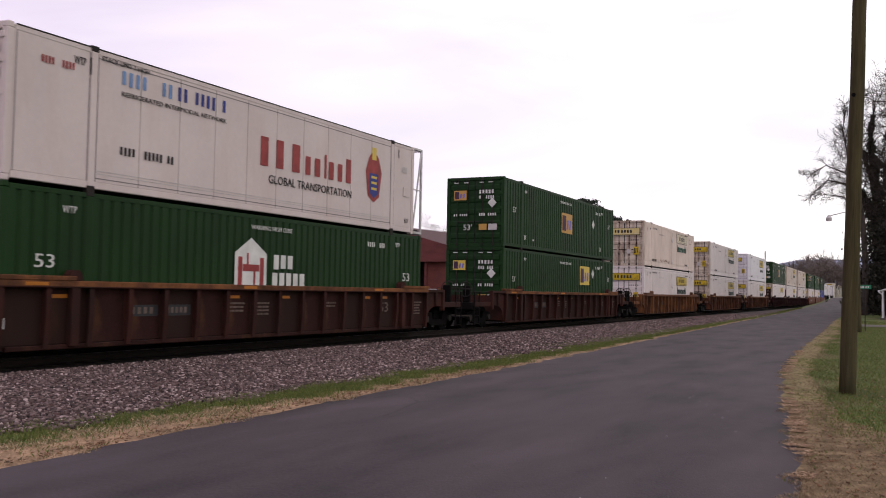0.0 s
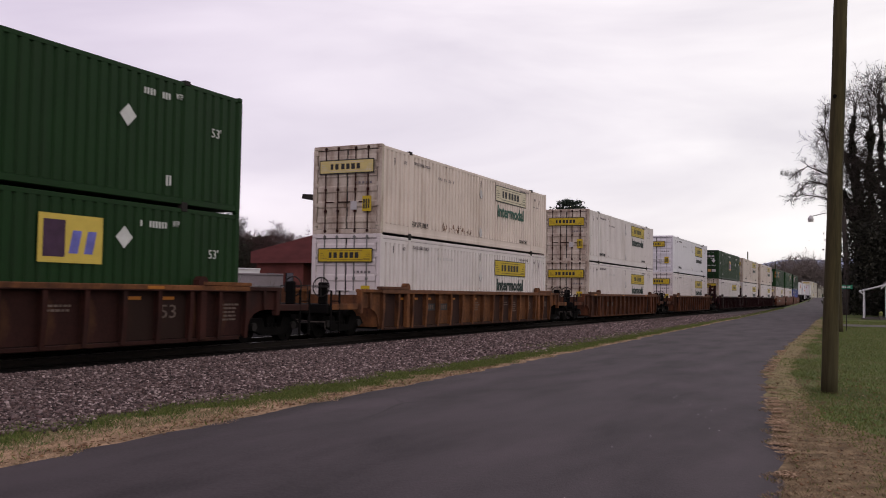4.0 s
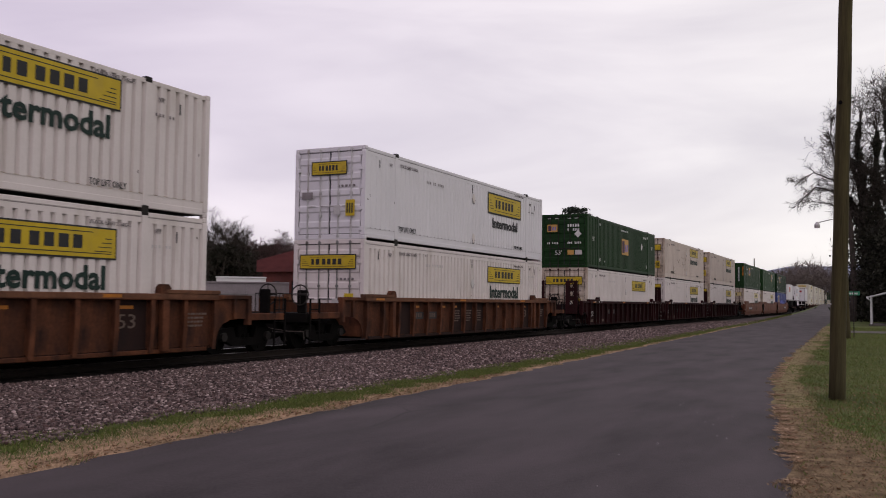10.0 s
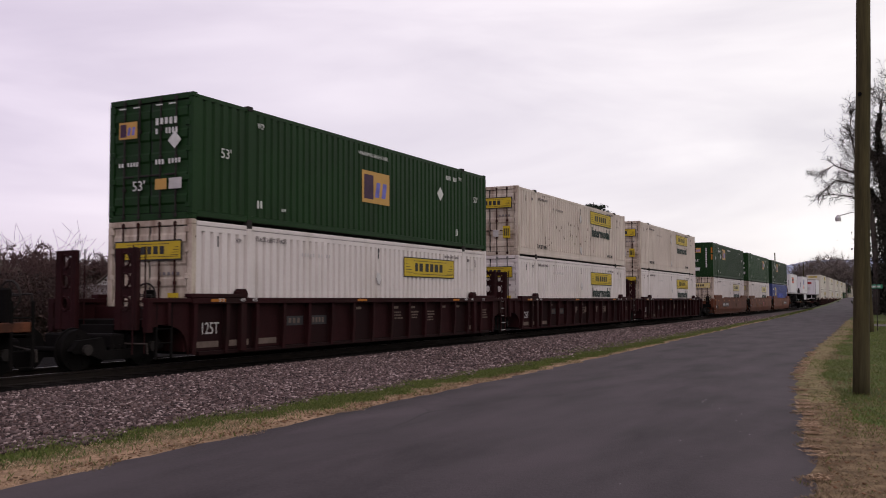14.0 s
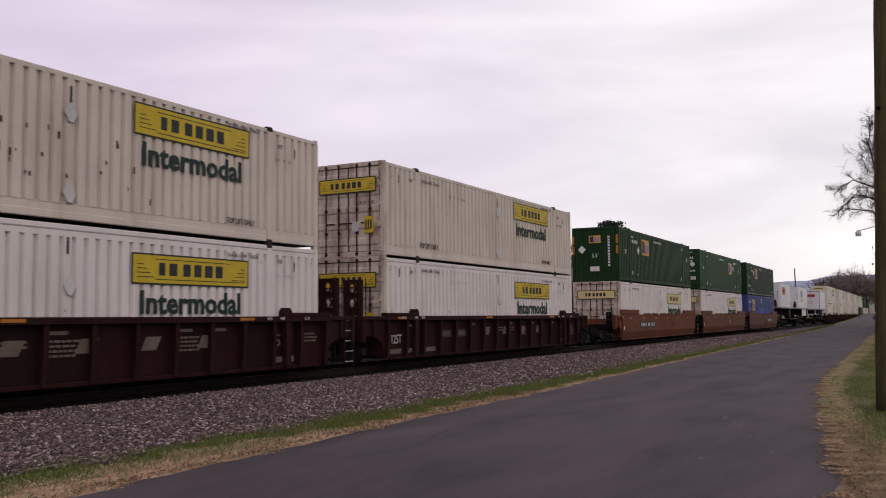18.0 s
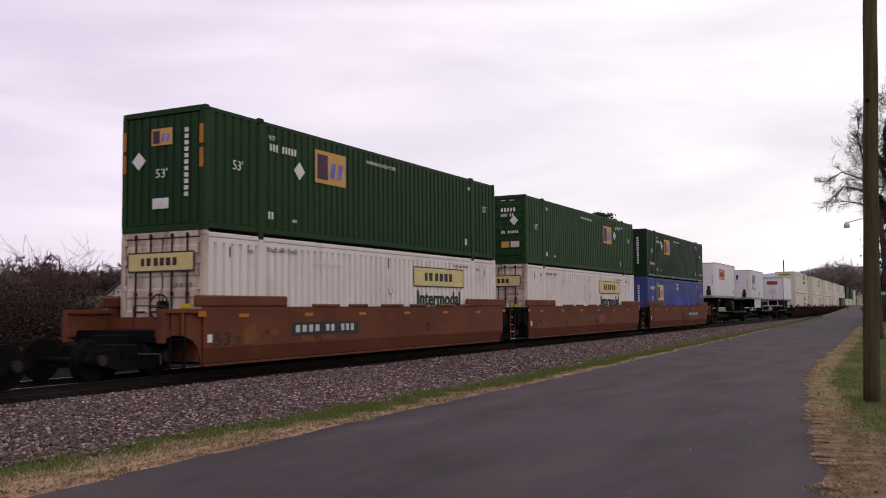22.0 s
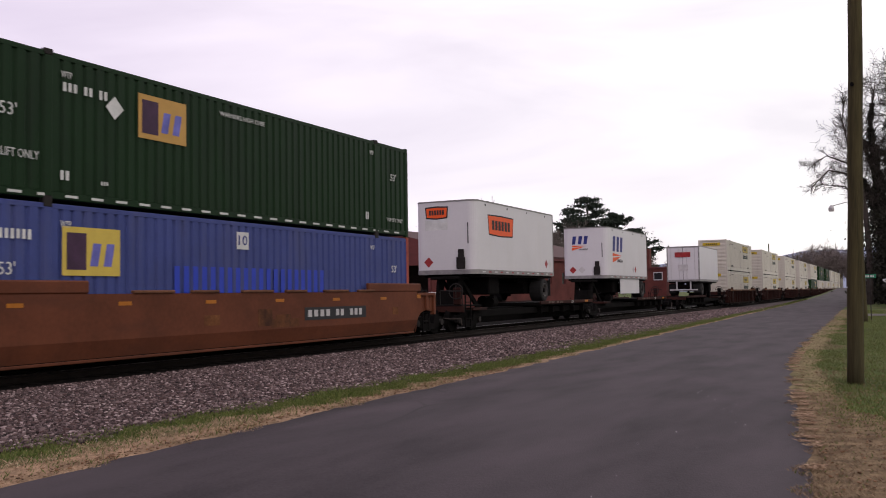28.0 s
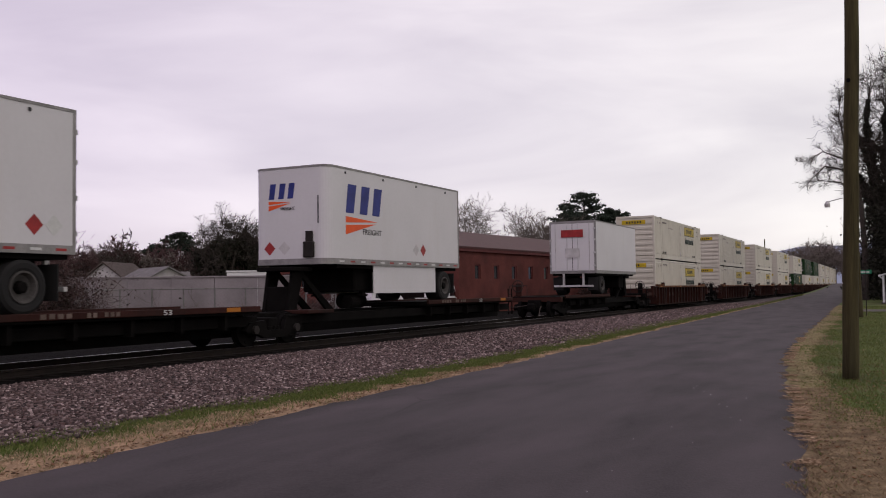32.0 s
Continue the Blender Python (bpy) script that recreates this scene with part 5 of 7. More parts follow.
gr_dark = badge_container("dark green container with white dashes along its base", paint_green_dark, "nose", logo=(4.3, 5.75, 1.55, 2.5), dia=(3.65, 2.05), seed=5)
dash = Shape()
for k in range(24):
    flat(dash, "side", yc(.5 + k * .64), yc(.8 + k * .64), .1, .15, SIDE + .001)
tagged(part("dash_row", dash, white_paint_mark, gr_dark), kind="stuff")
letters("TOP LIFT ONLY", white_paint_mark, gr_dark, (SIDE + .008, yc(.6), .75), 1.2, .16)
letters("TOP LIFT ONLY", white_paint_mark, gr_dark, (SIDE + .008, yc(14.75), .45), 1.0, .11)
blue_low = badge_container("faded blue container with bright blue patches, red posts", paint_blue, "nose", logo=(2.35, 3.8, 1.5, 2.45), dia=None, film=badge_yellow, seed=6)
run = 2 * (POST - .085)
rib_n = round(run / .3)
for k in range(rib_n):
    y0 = -POST + .085 + run / rib_n * k
    if yc(5.2) < y0 < yc(11.3):
        part("touch_up_patch", Shape().box(1.286, 1.2905, y0 + .005, y0 + run / rib_n * .55, .95, 1.75), paint_blue_patch, blue_low)
part("white_label", flat(Shape(), "side", yc(7.5), yc(7.95), 2.2, 2.62, SIDE + .006), white_paint_mark, blue_low)
letters("10", brand_blue, blue_low, (SIDE + .014, yc(7.56), 2.3), .33, .24)
hub_low = hub_container()
reefer_up = reefer_container()

car_dark = well_car("rusty dark brown ribbed well car with worn markings", rust_brown, seed=1, **standalone)
car_rust = well_car("orange-brown ribbed well car streaked with grime", rust_orange, seed=3, **standalone)
car_umber = well_car("sooty umber ribbed well car with orange traces", rust_umber, seed=4, **standalone)
mid = dict(paint=car_maroon, plates=1, ribs=16)
maroon_a = well_car("dark maroon ribbed well car with white stencilling", half=9.7, lead_end=True, trail_end=False, seed=5, **mid)
maroon_b = well_car("dark maroon ribbed well car with white stencilling", half=9.7, lead_end=False, trail_end=False, seed=6, **{**mid, "plates": 2})
maroon_c = well_car("dark maroon ribbed well car with white stencilling", half=9.7, lead_end=False, trail_end=True, seed=7, **{**mid, "plates": 2})
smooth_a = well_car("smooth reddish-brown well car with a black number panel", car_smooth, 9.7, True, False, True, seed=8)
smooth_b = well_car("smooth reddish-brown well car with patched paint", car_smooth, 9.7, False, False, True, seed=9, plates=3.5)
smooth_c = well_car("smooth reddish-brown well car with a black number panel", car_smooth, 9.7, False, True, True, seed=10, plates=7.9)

stack(11.13, hub_low, reefer_up, car_dark)
stack(34.51, gr_low, gr_up, again(car_dark))
stack(57.83, hw_low, hw_up_faded, car_rust)
stack(81.28, hw_low_b, hw_up_rust, car_umber)
stack(104.66, again(hw_low), hw_up_clean, again(car_umber))
stack(128.08, hw_low_plain, gr_up_far, maroon_a)
stack(147.48, again(hw_low), hw_up_cream, maroon_b)
stack(166.99, again(hw_low_b), haul_container("weathered cream container with rusty doors and bright plate", paint_beige, door_paint=paint_door, seed=7), maroon_c)
stack(190.51, hw_low_pale, gr_nose, smooth_a)
stack(209.80, again(hw_low_pale), gr_light, smooth_b)
stack(228.99, blue_low, gr_dark, smooth_c)

sp_a = spine_platform("rusty spine car platform carrying a short trailer", 8.4, True, False)
sp_b = spine_platform("rusty spine car platform carrying a short trailer", 8.4, False, False)
sp_c = spine_platform("rusty spine car platform carrying a short trailer", 8.4, False, True)
on_train(sp_a, 257.3, 0.0)
on_train(sp_b, 274.1, 0.0)
on_train(sp_c, 295.9, 0.0, True)
DECK = 1.24
tr_a = short_trailer("white short trailer with an orange-red side panel", "orange")
tr_b = short_trailer("white short trailer with navy strokes and orange wedge", "blue")
tr_c = short_trailer("white short trailer seen from its grimy rear doors", "orange", True)
on_train(tr_a, 250.44 + 4.3, DECK)
on_train(tr_b, 267.91 + 4.3, DECK)
on_train(tr_c, 293.66 + 4.3, DECK, True)

fronts = [307.06, 332.35, 357.06, 379.97, 403.7, 427.0, 450.4, 473.7, 497.0, 520.4, 543.7]
car_far = well_car("dark brown ribbed well car far down the train", rust_brown, seed=12, **standalone)
for i, s in enumerate(fronts):
    if i < 4:
        stack(s, far_low if i == 0 else again(far_low), far_up if i == 0 else again(far_up), car_far if i == 0 else again(car_far))
    elif i == 4:
        stack(s, again(gr_low), again(far_up), again(car_far))
    elif i in (5, 6):
        stack(s, again(far_low), again(gr_up), again(car_far))
    else:
        stack(s, again(far_low), again(far_up), again(car_far))


# ---- ground ----
def lerp(table, y):
    return float(np.interp(y, [a for a, b in table], [b for a, b in table]))


ROAD_LEFT = [(-60, -5.5), (-10, -6.6), (5.5, -7.0), (10.4, -7.25), (22, -7.6), (40, -8.35), (60, -8.85), (90, -8.95), (120, -8.85), (160, -9.2), (260, -12.5)]
ROAD_RIGHT = [(-60, 2.5), (-10, 1.0), (0, 0.22), (8.2, -0.72), (10.3, -0.93), (14.5, -1.45), (21, -2.17), (29, -2.6), (50, -3.15), (71, -3.8), (120, -4.3), (160, -4.9), (260, -8.2)]


def rise(y):
    return min(1.75, 0.77 * (max(0.0, y - 35) / 83) ** 2) if y < 170 else 1.75


def ground_z(x, y):
    """The lie of the land: level by the track, rising slowly along the road."""
    k = min(1.0, max(0.0, (x + 11.5) / 2.3))
    return rise(y) * k * k * (3 - 2 * k)


soil = material("thin_grass_over_soil", (0.066, 0.09, 0.026), 0.95, vary=0.4, scale=0.5, fine=6, stain=(0.14, 0.11, 0.06), stain_amount=0.5, stain_scale=(.45, .3, .3), bump=0.5, spec=0.1)
ballast_mat = material("crushed_grey_stone", (0.06, 0.045, 0.045), 0.95, vary=0.7, scale=12, fine=28, bump=1.0, spec=0.2)
asphalt = material("worn_dark_asphalt", stretch=(1, .3, 1), base=(0.037, 0.0285, 0.032), rough=0.85, vary=0.55, scale=1.3, fine=75, stain=(0.052, 0.0415, 0.046), stain_amount=0.75, stain_scale=(.55, .14, 1), bump=0.25, spec=0.25)

# fine cracks and dark seams in the asphalt
an, al = asphalt.node_tree.nodes, asphalt.node_tree.links
a_bsdf = an["Principled BSDF"]
a_base = a_bsdf.inputs["Base Color"].links[0].from_socket
a_co = an.new("ShaderNodeTexCoord")
a_warp = an.new("ShaderNodeTexNoise")
a_warp.inputs["Scale"].default_value = 1.1
a_warp.inputs["Detail"].default_value = 5
al.new(a_co.outputs["Object"], a_warp.inputs["Vector"])
a_add = an.new("ShaderNodeMix")
a_add.data_type = 'VECTOR'
a_add.inputs[0].default_value = 0.12
al.new(a_co.outputs["Object"], a_add.inputs[4])
al.new(a_warp.outputs["Color"], a_add.inputs[5])
a_cell = an.new("ShaderNodeTexVoronoi")
a_cell.feature = 'DISTANCE_TO_EDGE'
a_cell.inputs["Scale"].default_value = 0.32
al.new(a_add.outputs[1], a_cell.inputs["Vector"])
a_line = an.new("ShaderNodeMapRange")
a_line.inputs["From Min"].default_value = 0.0
a_line.inputs["From Max"].default_value = 0.012
a_line.inputs["To Min"].default_value = 1.0
a_line.inputs["To Max"].default_value = 0.0
al.new(a_cell.outputs["Distance"], a_line.inputs["Value"])
a_mask = an.new("ShaderNodeTexNoise")
a_mask.inputs["Scale"].default_value = 0.23
al.new(a_co.outputs["Object"], a_mask.inputs["Vector"])
a_cut = an.new("ShaderNodeMapRange")
a_cut.inputs["From Min"].default_value = 0.55
a_cut.inputs["From Max"].default_value = 0.7
al.new(a_mask.outputs["Fac"], a_cut.inputs["Value"])
a_both = an.new("ShaderNodeMath")
a_both.operation = 'MULTIPLY'
al.new(a_line.outputs[0], a_both.inputs[0])
al.new(a_cut.outputs[0], a_both.inputs[1])
a_mix = an.new("ShaderNodeMix")
a_mix.data_type = 'RGBA'
al.new(a_both.outputs[0], a_mix.inputs[0])
al.new(a_base, a_mix.inputs[6])
a_mix.inputs[7].default_value = (0.013, 0.011, 0.011, 1)
al.new(a_mix.outputs[2], a_bsdf.inputs["Base Color"])

xs = np.unique(np.concatenate([np.linspace(-2800, -120, 24), np.linspace(-120, -20, 30), np.linspace(-20, 12, 65), np.linspace(12, 120, 24), np.linspace(120, 2800, 20)]))
ys = np.unique(np.concatenate([np.linspace(-1500, -40, 14), np.linspace(-40, 80, 121), np.linspace(80, 260, 60), np.linspace(260, 3400, 22)]))
gx, gy = np.meshgrid(xs, ys)
gz = np.array([[ground_z(x, y) for x in xs] for y in ys]) + 0.0
me = bpy.data.meshes.new("ground")
nx, ny = len(xs), len(ys)
idx = np.arange(nx * ny).reshape(ny, nx)
quads = np.stack([idx[:-1, :-1], idx[:-1, 1:], idx[1:, 1:], idx[1:, :-1]], -1).reshape(-1, 4)
me.from_pydata(np.stack([gx, gy, gz], -1).reshape(-1, 3).tolist(), [], quads.tolist())
me.materials.append(soil)
tagged(new("ground", me), "thin patchy winter grass, green and straw-coloured", "ground", kind="structure")


def strip(name, left, right, y_list, lift, mat, label, category, rough=0.0, cols=6, seed=1):
    """A sheet between two lines that follows the land, with a small thickness."""
    r = random.Random(seed)
    v, F = [], []
    for y in y_list:
        a = lerp(left, y) + r.uniform(-rough, rough)
        b = lerp(right, y) + r.uniform(-rough, rough)
        for c in range(cols + 1):
            x = a + (b - a) * c / cols
            v.append((x, y, ground_z(x, y) + (lift if 0 < c < cols else lift * .25)))
    n = cols + 1
    for i in range(len(y_list) - 1):
        for c in range(cols):
            F.append((i * n + c, i * n + c + 1, (i + 1) * n + c + 1, (i + 1) * n + c))
    m = bpy.data.meshes.new(name)
    m.from_pydata(v, [], F)
    m.materials.append(mat)
    return tagged(new(name, m), label, category, kind="structure")


road_ys = [-60 + i * 2 for i in range(30)] + [i * .35 for i in range(0, 200)] + [70 + i * 2 for i in range(96)]
strip("road", ROAD_LEFT, ROAD_RIGHT, road_ys, .03, asphalt, "worn dark asphalt lane with crumbling edges", "road", rough=.07, cols=8)

BED = [(-23.0, .02), (-17.2, .06), (-16.9, .045), (-14.62, .045), (-14.38, .05), (-12.6, .06), (-10.5, .04), (-8.55, .012)]
bed_v, bed_f = [], []
bed_y = list(np.linspace(-60, 420, 241))
for y in bed_y:
    off = track(y)[0] - TRACK_X
    for bx, bz in BED:
        far = min(1.0, max(0.0, (y - 25) / 30))
        x = bx + off - (far * .9 if bx > -9 else 0)
        bed_v.append((x, y, bz + (ground_z(x, y) if bx > -11 else 0)))
for i in range(len(bed_y) - 1):
    for c in range(len(BED) - 1):
        a = i * len(BED) + c
        bed_f.append((a, a + 1, a + 1 + len(BED), a + len(BED)))
me = bpy.data.meshes.new("track_bed")
me.from_pydata(bed_v, [], bed_f)
me.materials.append(ballast_mat)
tagged(new("track_bed", me), "wide shoulder of crushed grey ballast stone", "track bed", kind="structure")

for side in (-1, 1):
    sh = Shape()
    prof = [(-.07, -.17), (.07, -.17), (.07, -.15), (.012, -.13), (.012, -.05), (.036, -.035), (.036, 0), (-.036, 0), (-.036, -.035), (-.012, -.05), (-.012, -.13), (-.07, -.15)]
    v, F = [], []
    ry = list(np.linspace(-40, 420, 93))
    for y in ry:
        x, _, _ = track(y)
        v += [(x + side * .755 + a, y, RAIL_Z + b) for a, b in prof]
    n = len(prof)
    for i in range(len(ry) - 1):
        F += [(i * n + k, i * n + (k + 1) % n, (i + 1) * n + (k + 1) % n, (i + 1) * n + k) for k in range(n)]
    sh.add(v, F)
    rail_ob = tagged(part("rail", sh, rust_rail), "worn steel rail with a bright head", "rail", kind="structure")
    v, F = [], []
    for y in ry:
        x, _, _ = track(y)
        v += [(x + side * .755 - .03, y, RAIL_Z + .002), (x + side * .755 + .03, y, RAIL_Z + .002)]
    F = [(2 * i, 2 * i + 1, 2 * i + 3, 2 * i + 2) for i in range(len(ry) - 1)]
    part("rail_head", Shape().add(v, F), rail_steel, rail_ob, "polished running surface")


def direction(az, dist, z=0.0):
    """A place by its bearing to the left of the track's line, seen from the eye."""
    return -dist * math.sin(radians(az)), dist * math.cos(radians(az)), z


# ---- sleepers, and the strip that carries the shade under the cars ----
# Oil-stained ballast, blackened further to paint in the train's shade.
oily_shade = material("oily_shade_ballast", (0.0055, 0.0046, 0.0043), 0.95, vary=0.5, scale=8, fine=30, bump=0.8, spec=0.03)
tie_wood = material("creosoted_sleeper_wood", (0.009, 0.0072, 0.0064), 0.9, vary=0.4, stretch=(.3, 2, 2), scale=4, fine=30, bump=0.3, spec=0.05)
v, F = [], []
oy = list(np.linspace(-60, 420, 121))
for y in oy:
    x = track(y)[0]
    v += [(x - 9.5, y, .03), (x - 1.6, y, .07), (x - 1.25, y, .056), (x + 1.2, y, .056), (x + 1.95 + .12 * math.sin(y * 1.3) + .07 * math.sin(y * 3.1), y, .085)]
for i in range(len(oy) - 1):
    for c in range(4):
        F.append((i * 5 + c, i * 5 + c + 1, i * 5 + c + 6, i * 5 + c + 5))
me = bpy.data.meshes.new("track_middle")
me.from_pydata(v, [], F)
me.materials.append(oily_shade)
tagged(new("track_middle", me), "oily ballast between and beside the rails, train's shade painted in", "track bed", kind="structure")
tie = Shape().box(-1.28, 1.28, -.115, .115, -.09, .066, .015).mesh("sleeper", tie_wood)
sleepers = tagged(new("sleepers"), "dark creosoted wooden sleepers under the rails", "sleepers", kind="structure")
for k in range(150):
    y = 3 + k * .53
    o = part("sleeper", tie, tie_wood, sleepers)
    o.matrix_basis = pose(track(y)[0], y, 0, 0, 0, random.Random(k).uniform(-1, 1))

# ---- loose stones of the near ballast ----
stone_mat = island_material("mixed_ballast_stone", [(0.009, 0.006, 0.006), (0.08, 0.051, 0.05), (0.027, 0.016, 0.016), (0.178, 0.126, 0.124), (0.06, 0.03, 0.027), (0.42, 0.325, 0.315)], 0.9, 60)


def scatter(name, count, place, size, mat, label, category, seed, squash=0.75):
    """Many small uneven blocks joined in one mesh. place(rng, n): their middles."""
    rng = np.random.default_rng(seed)
    c = place(rng, count)
    n = len(c)
    base = np.array([(x, y, z) for z in (-1, 1) for y in (-1, 1) for x in (-1, 1)], float)
    v = base[None] * rng.uniform(.45, 1.0, (n, 8, 3)) * (rng.uniform(size[0], size[1], (n, 1, 1)))
    v[:, :, 2] *= squash
    a, b = rng.uniform(0, 6.28, n), rng.uniform(-.6, .6, n)
    ca, sa, cb, sb = np.cos(a), np.sin(a), np.cos(b), np.sin(b)
    y2 = v[:, :, 1] * cb[:, None] - v[:, :, 2] * sb[:, None]
    z2 = v[:, :, 1] * sb[:, None] + v[:, :, 2] * cb[:, None]
    x3 = v[:, :, 0] * ca[:, None] - y2 * sa[:, None]
    y3 = v[:, :, 0] * sa[:, None] + y2 * ca[:, None]
    v = np.stack([x3, y3, z2], -1) + c[:, None, :]
    f = np.array([(0, 2, 3, 1), (4, 5, 7, 6), (0, 1, 5, 4), (2, 6, 7, 3), (0, 4, 6, 2), (1, 3, 7, 5)])
    F = (f[None] + 8 * np.arange(n)[:, None, None]).reshape(-1, 4)
    me = bpy.data.meshes.new(name)
    me.vertices.add(n * 8)
    me.vertices.foreach_set("co", v.ravel())
    me.loops.add(F.size)
    me.loops.foreach_set("vertex_index", F.ravel().astype(np.int32))
    me.polygons.add(len(F))
    me.polygons.foreach_set("loop_start", np.arange(0, F.size, 4, dtype=np.int32))
    me.update(calc_edges=True)
    me.materials.append(mat)
    return tagged(new(name, me), label, category, kind="stuff")


def bed_z(x):
    return np.interp(x, [b[0] for b in BED], [b[1] for b in BED])


def on_bed(y0, y1):
    def place(rng, n):
        x = rng.uniform(-13.75, -8.2, n)
        y = rng.uniform(y0, y1, n)
        edge = -8.5 + .18 * np.sin(y * 1.9) + .12 * np.sin(y * 4.3) - np.clip((y - 25) / 30, 0, 1) * .9
        keep = x < edge + rng.normal(0, .08, n)
        x, y = x[keep], y[keep]
        rz = np.array([ground_z(a, b) for a, b in zip(x, y)])
        return np.stack([x, y, bed_z(x) + rz + rng.uniform(-.005, .025, len(x))], -1)
    return place


scatter("ballast_stones", 78000, on_bed(5, 21), (.012, .031), stone_mat, "loose crushed stones, grey, white and brown", "ballast", 1)
scatter("ballast_stones", 34000, on_bed(21, 48), (.017, .036), stone_mat, "loose crushed stones, grey, white and brown", "ballast", 2)

scatter("ballast_stones", 16000, on_bed(48, 85), (.028, .05), stone_mat, "loose crushed stones, grey, white and brown", "ballast", 3)

# ---- verges: blades of grass, straw and leaves ----
straw_mat = island_material("dry_straw_grass", [(0.33, 0.222, 0.142), (0.45, 0.318, 0.21), (0.185, 0.118, 0.074), (0.54, 0.4, 0.28)], 0.9, 20)
blade_mat = island_material("green_winter_grass", [(0.058, 0.086, 0.0165), (0.088, 0.122, 0.025), (0.15, 0.158, 0.048), (0.068, 0.094, 0.019)], 0.9, 20)
litter_mat = island_material("brown_dead_grass", [(0.19, 0.128, 0.078), (0.29, 0.207, 0.13), (0.105, 0.066, 0.04), (0.38, 0.285, 0.19)], 0.9, 20)
leaf_mat = island_material("fallen_brown_leaves", [(0.12, 0.055, 0.026), (0.2, 0.11, 0.055), (0.07, 0.036, 0.02), (0.27, 0.19, 0.11)], 0.85, 40)


def blades(name, x, y, z, height, width, lean, mat, label, seed):
    """Thin folded blades, one triangle pair each, joined."""
    rng = np.random.default_rng(seed)
    n = len(x)
    a = rng.uniform(0, 6.28, n)
    h = rng.uniform(height[0], height[1], n)
    w = width * rng.uniform(.6, 1.4, n)
    dx, dy = np.cos(a), np.sin(a)
    b = rng.uniform(0, 6.28, n)
    k = rng.uniform(lean[0], lean[1], n) * h
    p0 = np.stack([x - dx * w, y - dy * w, z - .01], -1)
    p1 = np.stack([x + dx * w, y + dy * w, z - .01], -1)
    p2 = np.stack([x + np.cos(b) * k * .45 + dx * w * .6, y + np.sin(b) * k * .45 + dy * w * .6, z + h * .6], -1)
    p3 = np.stack([x + np.cos(b) * k, y + np.sin(b) * k, z + h], -1)
    v = np.stack([p0, p1, p2, p3], 1).reshape(-1, 3)
    i = 4 * np.arange(n)
    F = np.stack([i, i + 1, i + 2, i + 3], -1)
    me = bpy.data.meshes.new(name)
    me.vertices.add(len(v))
    me.vertices.foreach_set("co", v.ravel())
    me.loops.add(F.size)
    me.loops.foreach_set("vertex_index", F.ravel().astype(np.int32))
    me.polygons.add(n)
    me.polygons.foreach_set("loop_start", np.arange(0, F.size, 4, dtype=np.int32))
    me.update(calc_edges=True)
    me.materials.append(mat)
    return tagged(new(name, me), label, "grass", kind="stuff")


def edge_of(table, y):
    return np.interp(y, [a for a, b in table], [b for a, b in table])


def gz_of(x, y):
    return np.array([ground_z(a, b) for a, b in zip(x, y)])


rng = np.random.default_rng(5)
y = rng.uniform(2.5, 70, 150000)
y = 2.5 + (y - 2.5) * rng.uniform(.3, 1, len(y))
left = edge_of(ROAD_LEFT, y)
bed_edge = -8.8 - np.clip((y - 25) / 30, 0, 1) * .9
k = np.clip(rng.beta(1.3, 1.6, len(y)), 0, 1)
x = left + .12 * np.sin(y * 2.3) + .08 * np.sin(y * 5.1) + (bed_edge - left) * k
turf = np.interp(y, [6, 9, 12, 18, 40], [.66, .56, .42, .3, .22]) + .1 * np.sin(y * .9) + .08 * np.sin(y * 2.3) + .06 * np.sin(y * 5.3)
dry = rng.uniform(0, 1, len(y)) > np.clip((k - turf) * 3 + .5, 0.06, .8)
blades("straw_grass", x[dry], y[dry], gz_of(x[dry], y[dry]), (.008, .03), .004, (.8, 2.2), straw_mat, "matted dry straw grass along the lane", 6)
blades("green_grass", x[~dry], y[~dry], gz_of(x[~dry], y[~dry]), (.025, .075), .004, (.3, 1.0), blade_mat, "short green grass beside the ballast", 7)

# coarser tufts carry the two bands on down the lane
yf = rng.uniform(26, 105, 60000)
kf = rng.uniform(0, 1, len(yf))
lf = edge_of(ROAD_LEFT, yf)
xf = lf + .12 * np.sin(yf * 2.3) + .08 * np.sin(yf * 5.1) + (-9.7 - .1 * np.clip((yf - 60) / 30, 0, 1) - lf) * kf
dryf = rng.uniform(0, 1, len(yf)) > np.clip((kf - .24 - .1 * np.sin(yf * .35) - .08 * np.sin(yf * 1.1)) * 5 + .5, .05, .88)
blades("straw_grass", xf[dryf], yf[dryf], gz_of(xf[dryf], yf[dryf]), (.006, .02), .014, (.8, 2.0), straw_mat, "matted dry straw grass along the lane", 26)
blades("green_grass", xf[~dryf], yf[~dryf], gz_of(xf[~dryf], yf[~dryf]), (.035, .085), .014, (.3, .9), blade_mat, "short green grass beside the ballast", 27)

n = 260000
y = 6 + 62 * rng.uniform(0, 1, n) ** 1.5
right = edge_of(ROAD_RIGHT, y)
k = rng.uniform(0, 1, n) ** 1.25
x = right + .1 * np.sin(y * 2.1) + .1 * np.sin(y * 6.3) - .02 + k * 7.5
drive = (y > 56.5) & (y < 60.5) & (x > right + .6)
x, y, k = x[~drive], y[~drive], k[~drive]
patch = np.sin(x * 2.1 + y * .75) + .8 * np.sin(x * 1.3 - y * 1.4 + 1) + .6 * np.sin(y * .53 + x * 3.1 + 2)
near = np.clip((13.2 - y) / 2.5, 0, 1) * 1.1
dry = rng.uniform(0, 1, len(x)) < np.clip(.85 - (k * 7.5 - .35) * 1.7 + near - patch * .6, .1, .95)
blades("straw_grass", x[dry], y[dry], gz_of(x[dry], y[dry]), (.01, .036), .0038, (.6, 1.8), litter_mat, "thin dry grass on the trodden verge", 8)
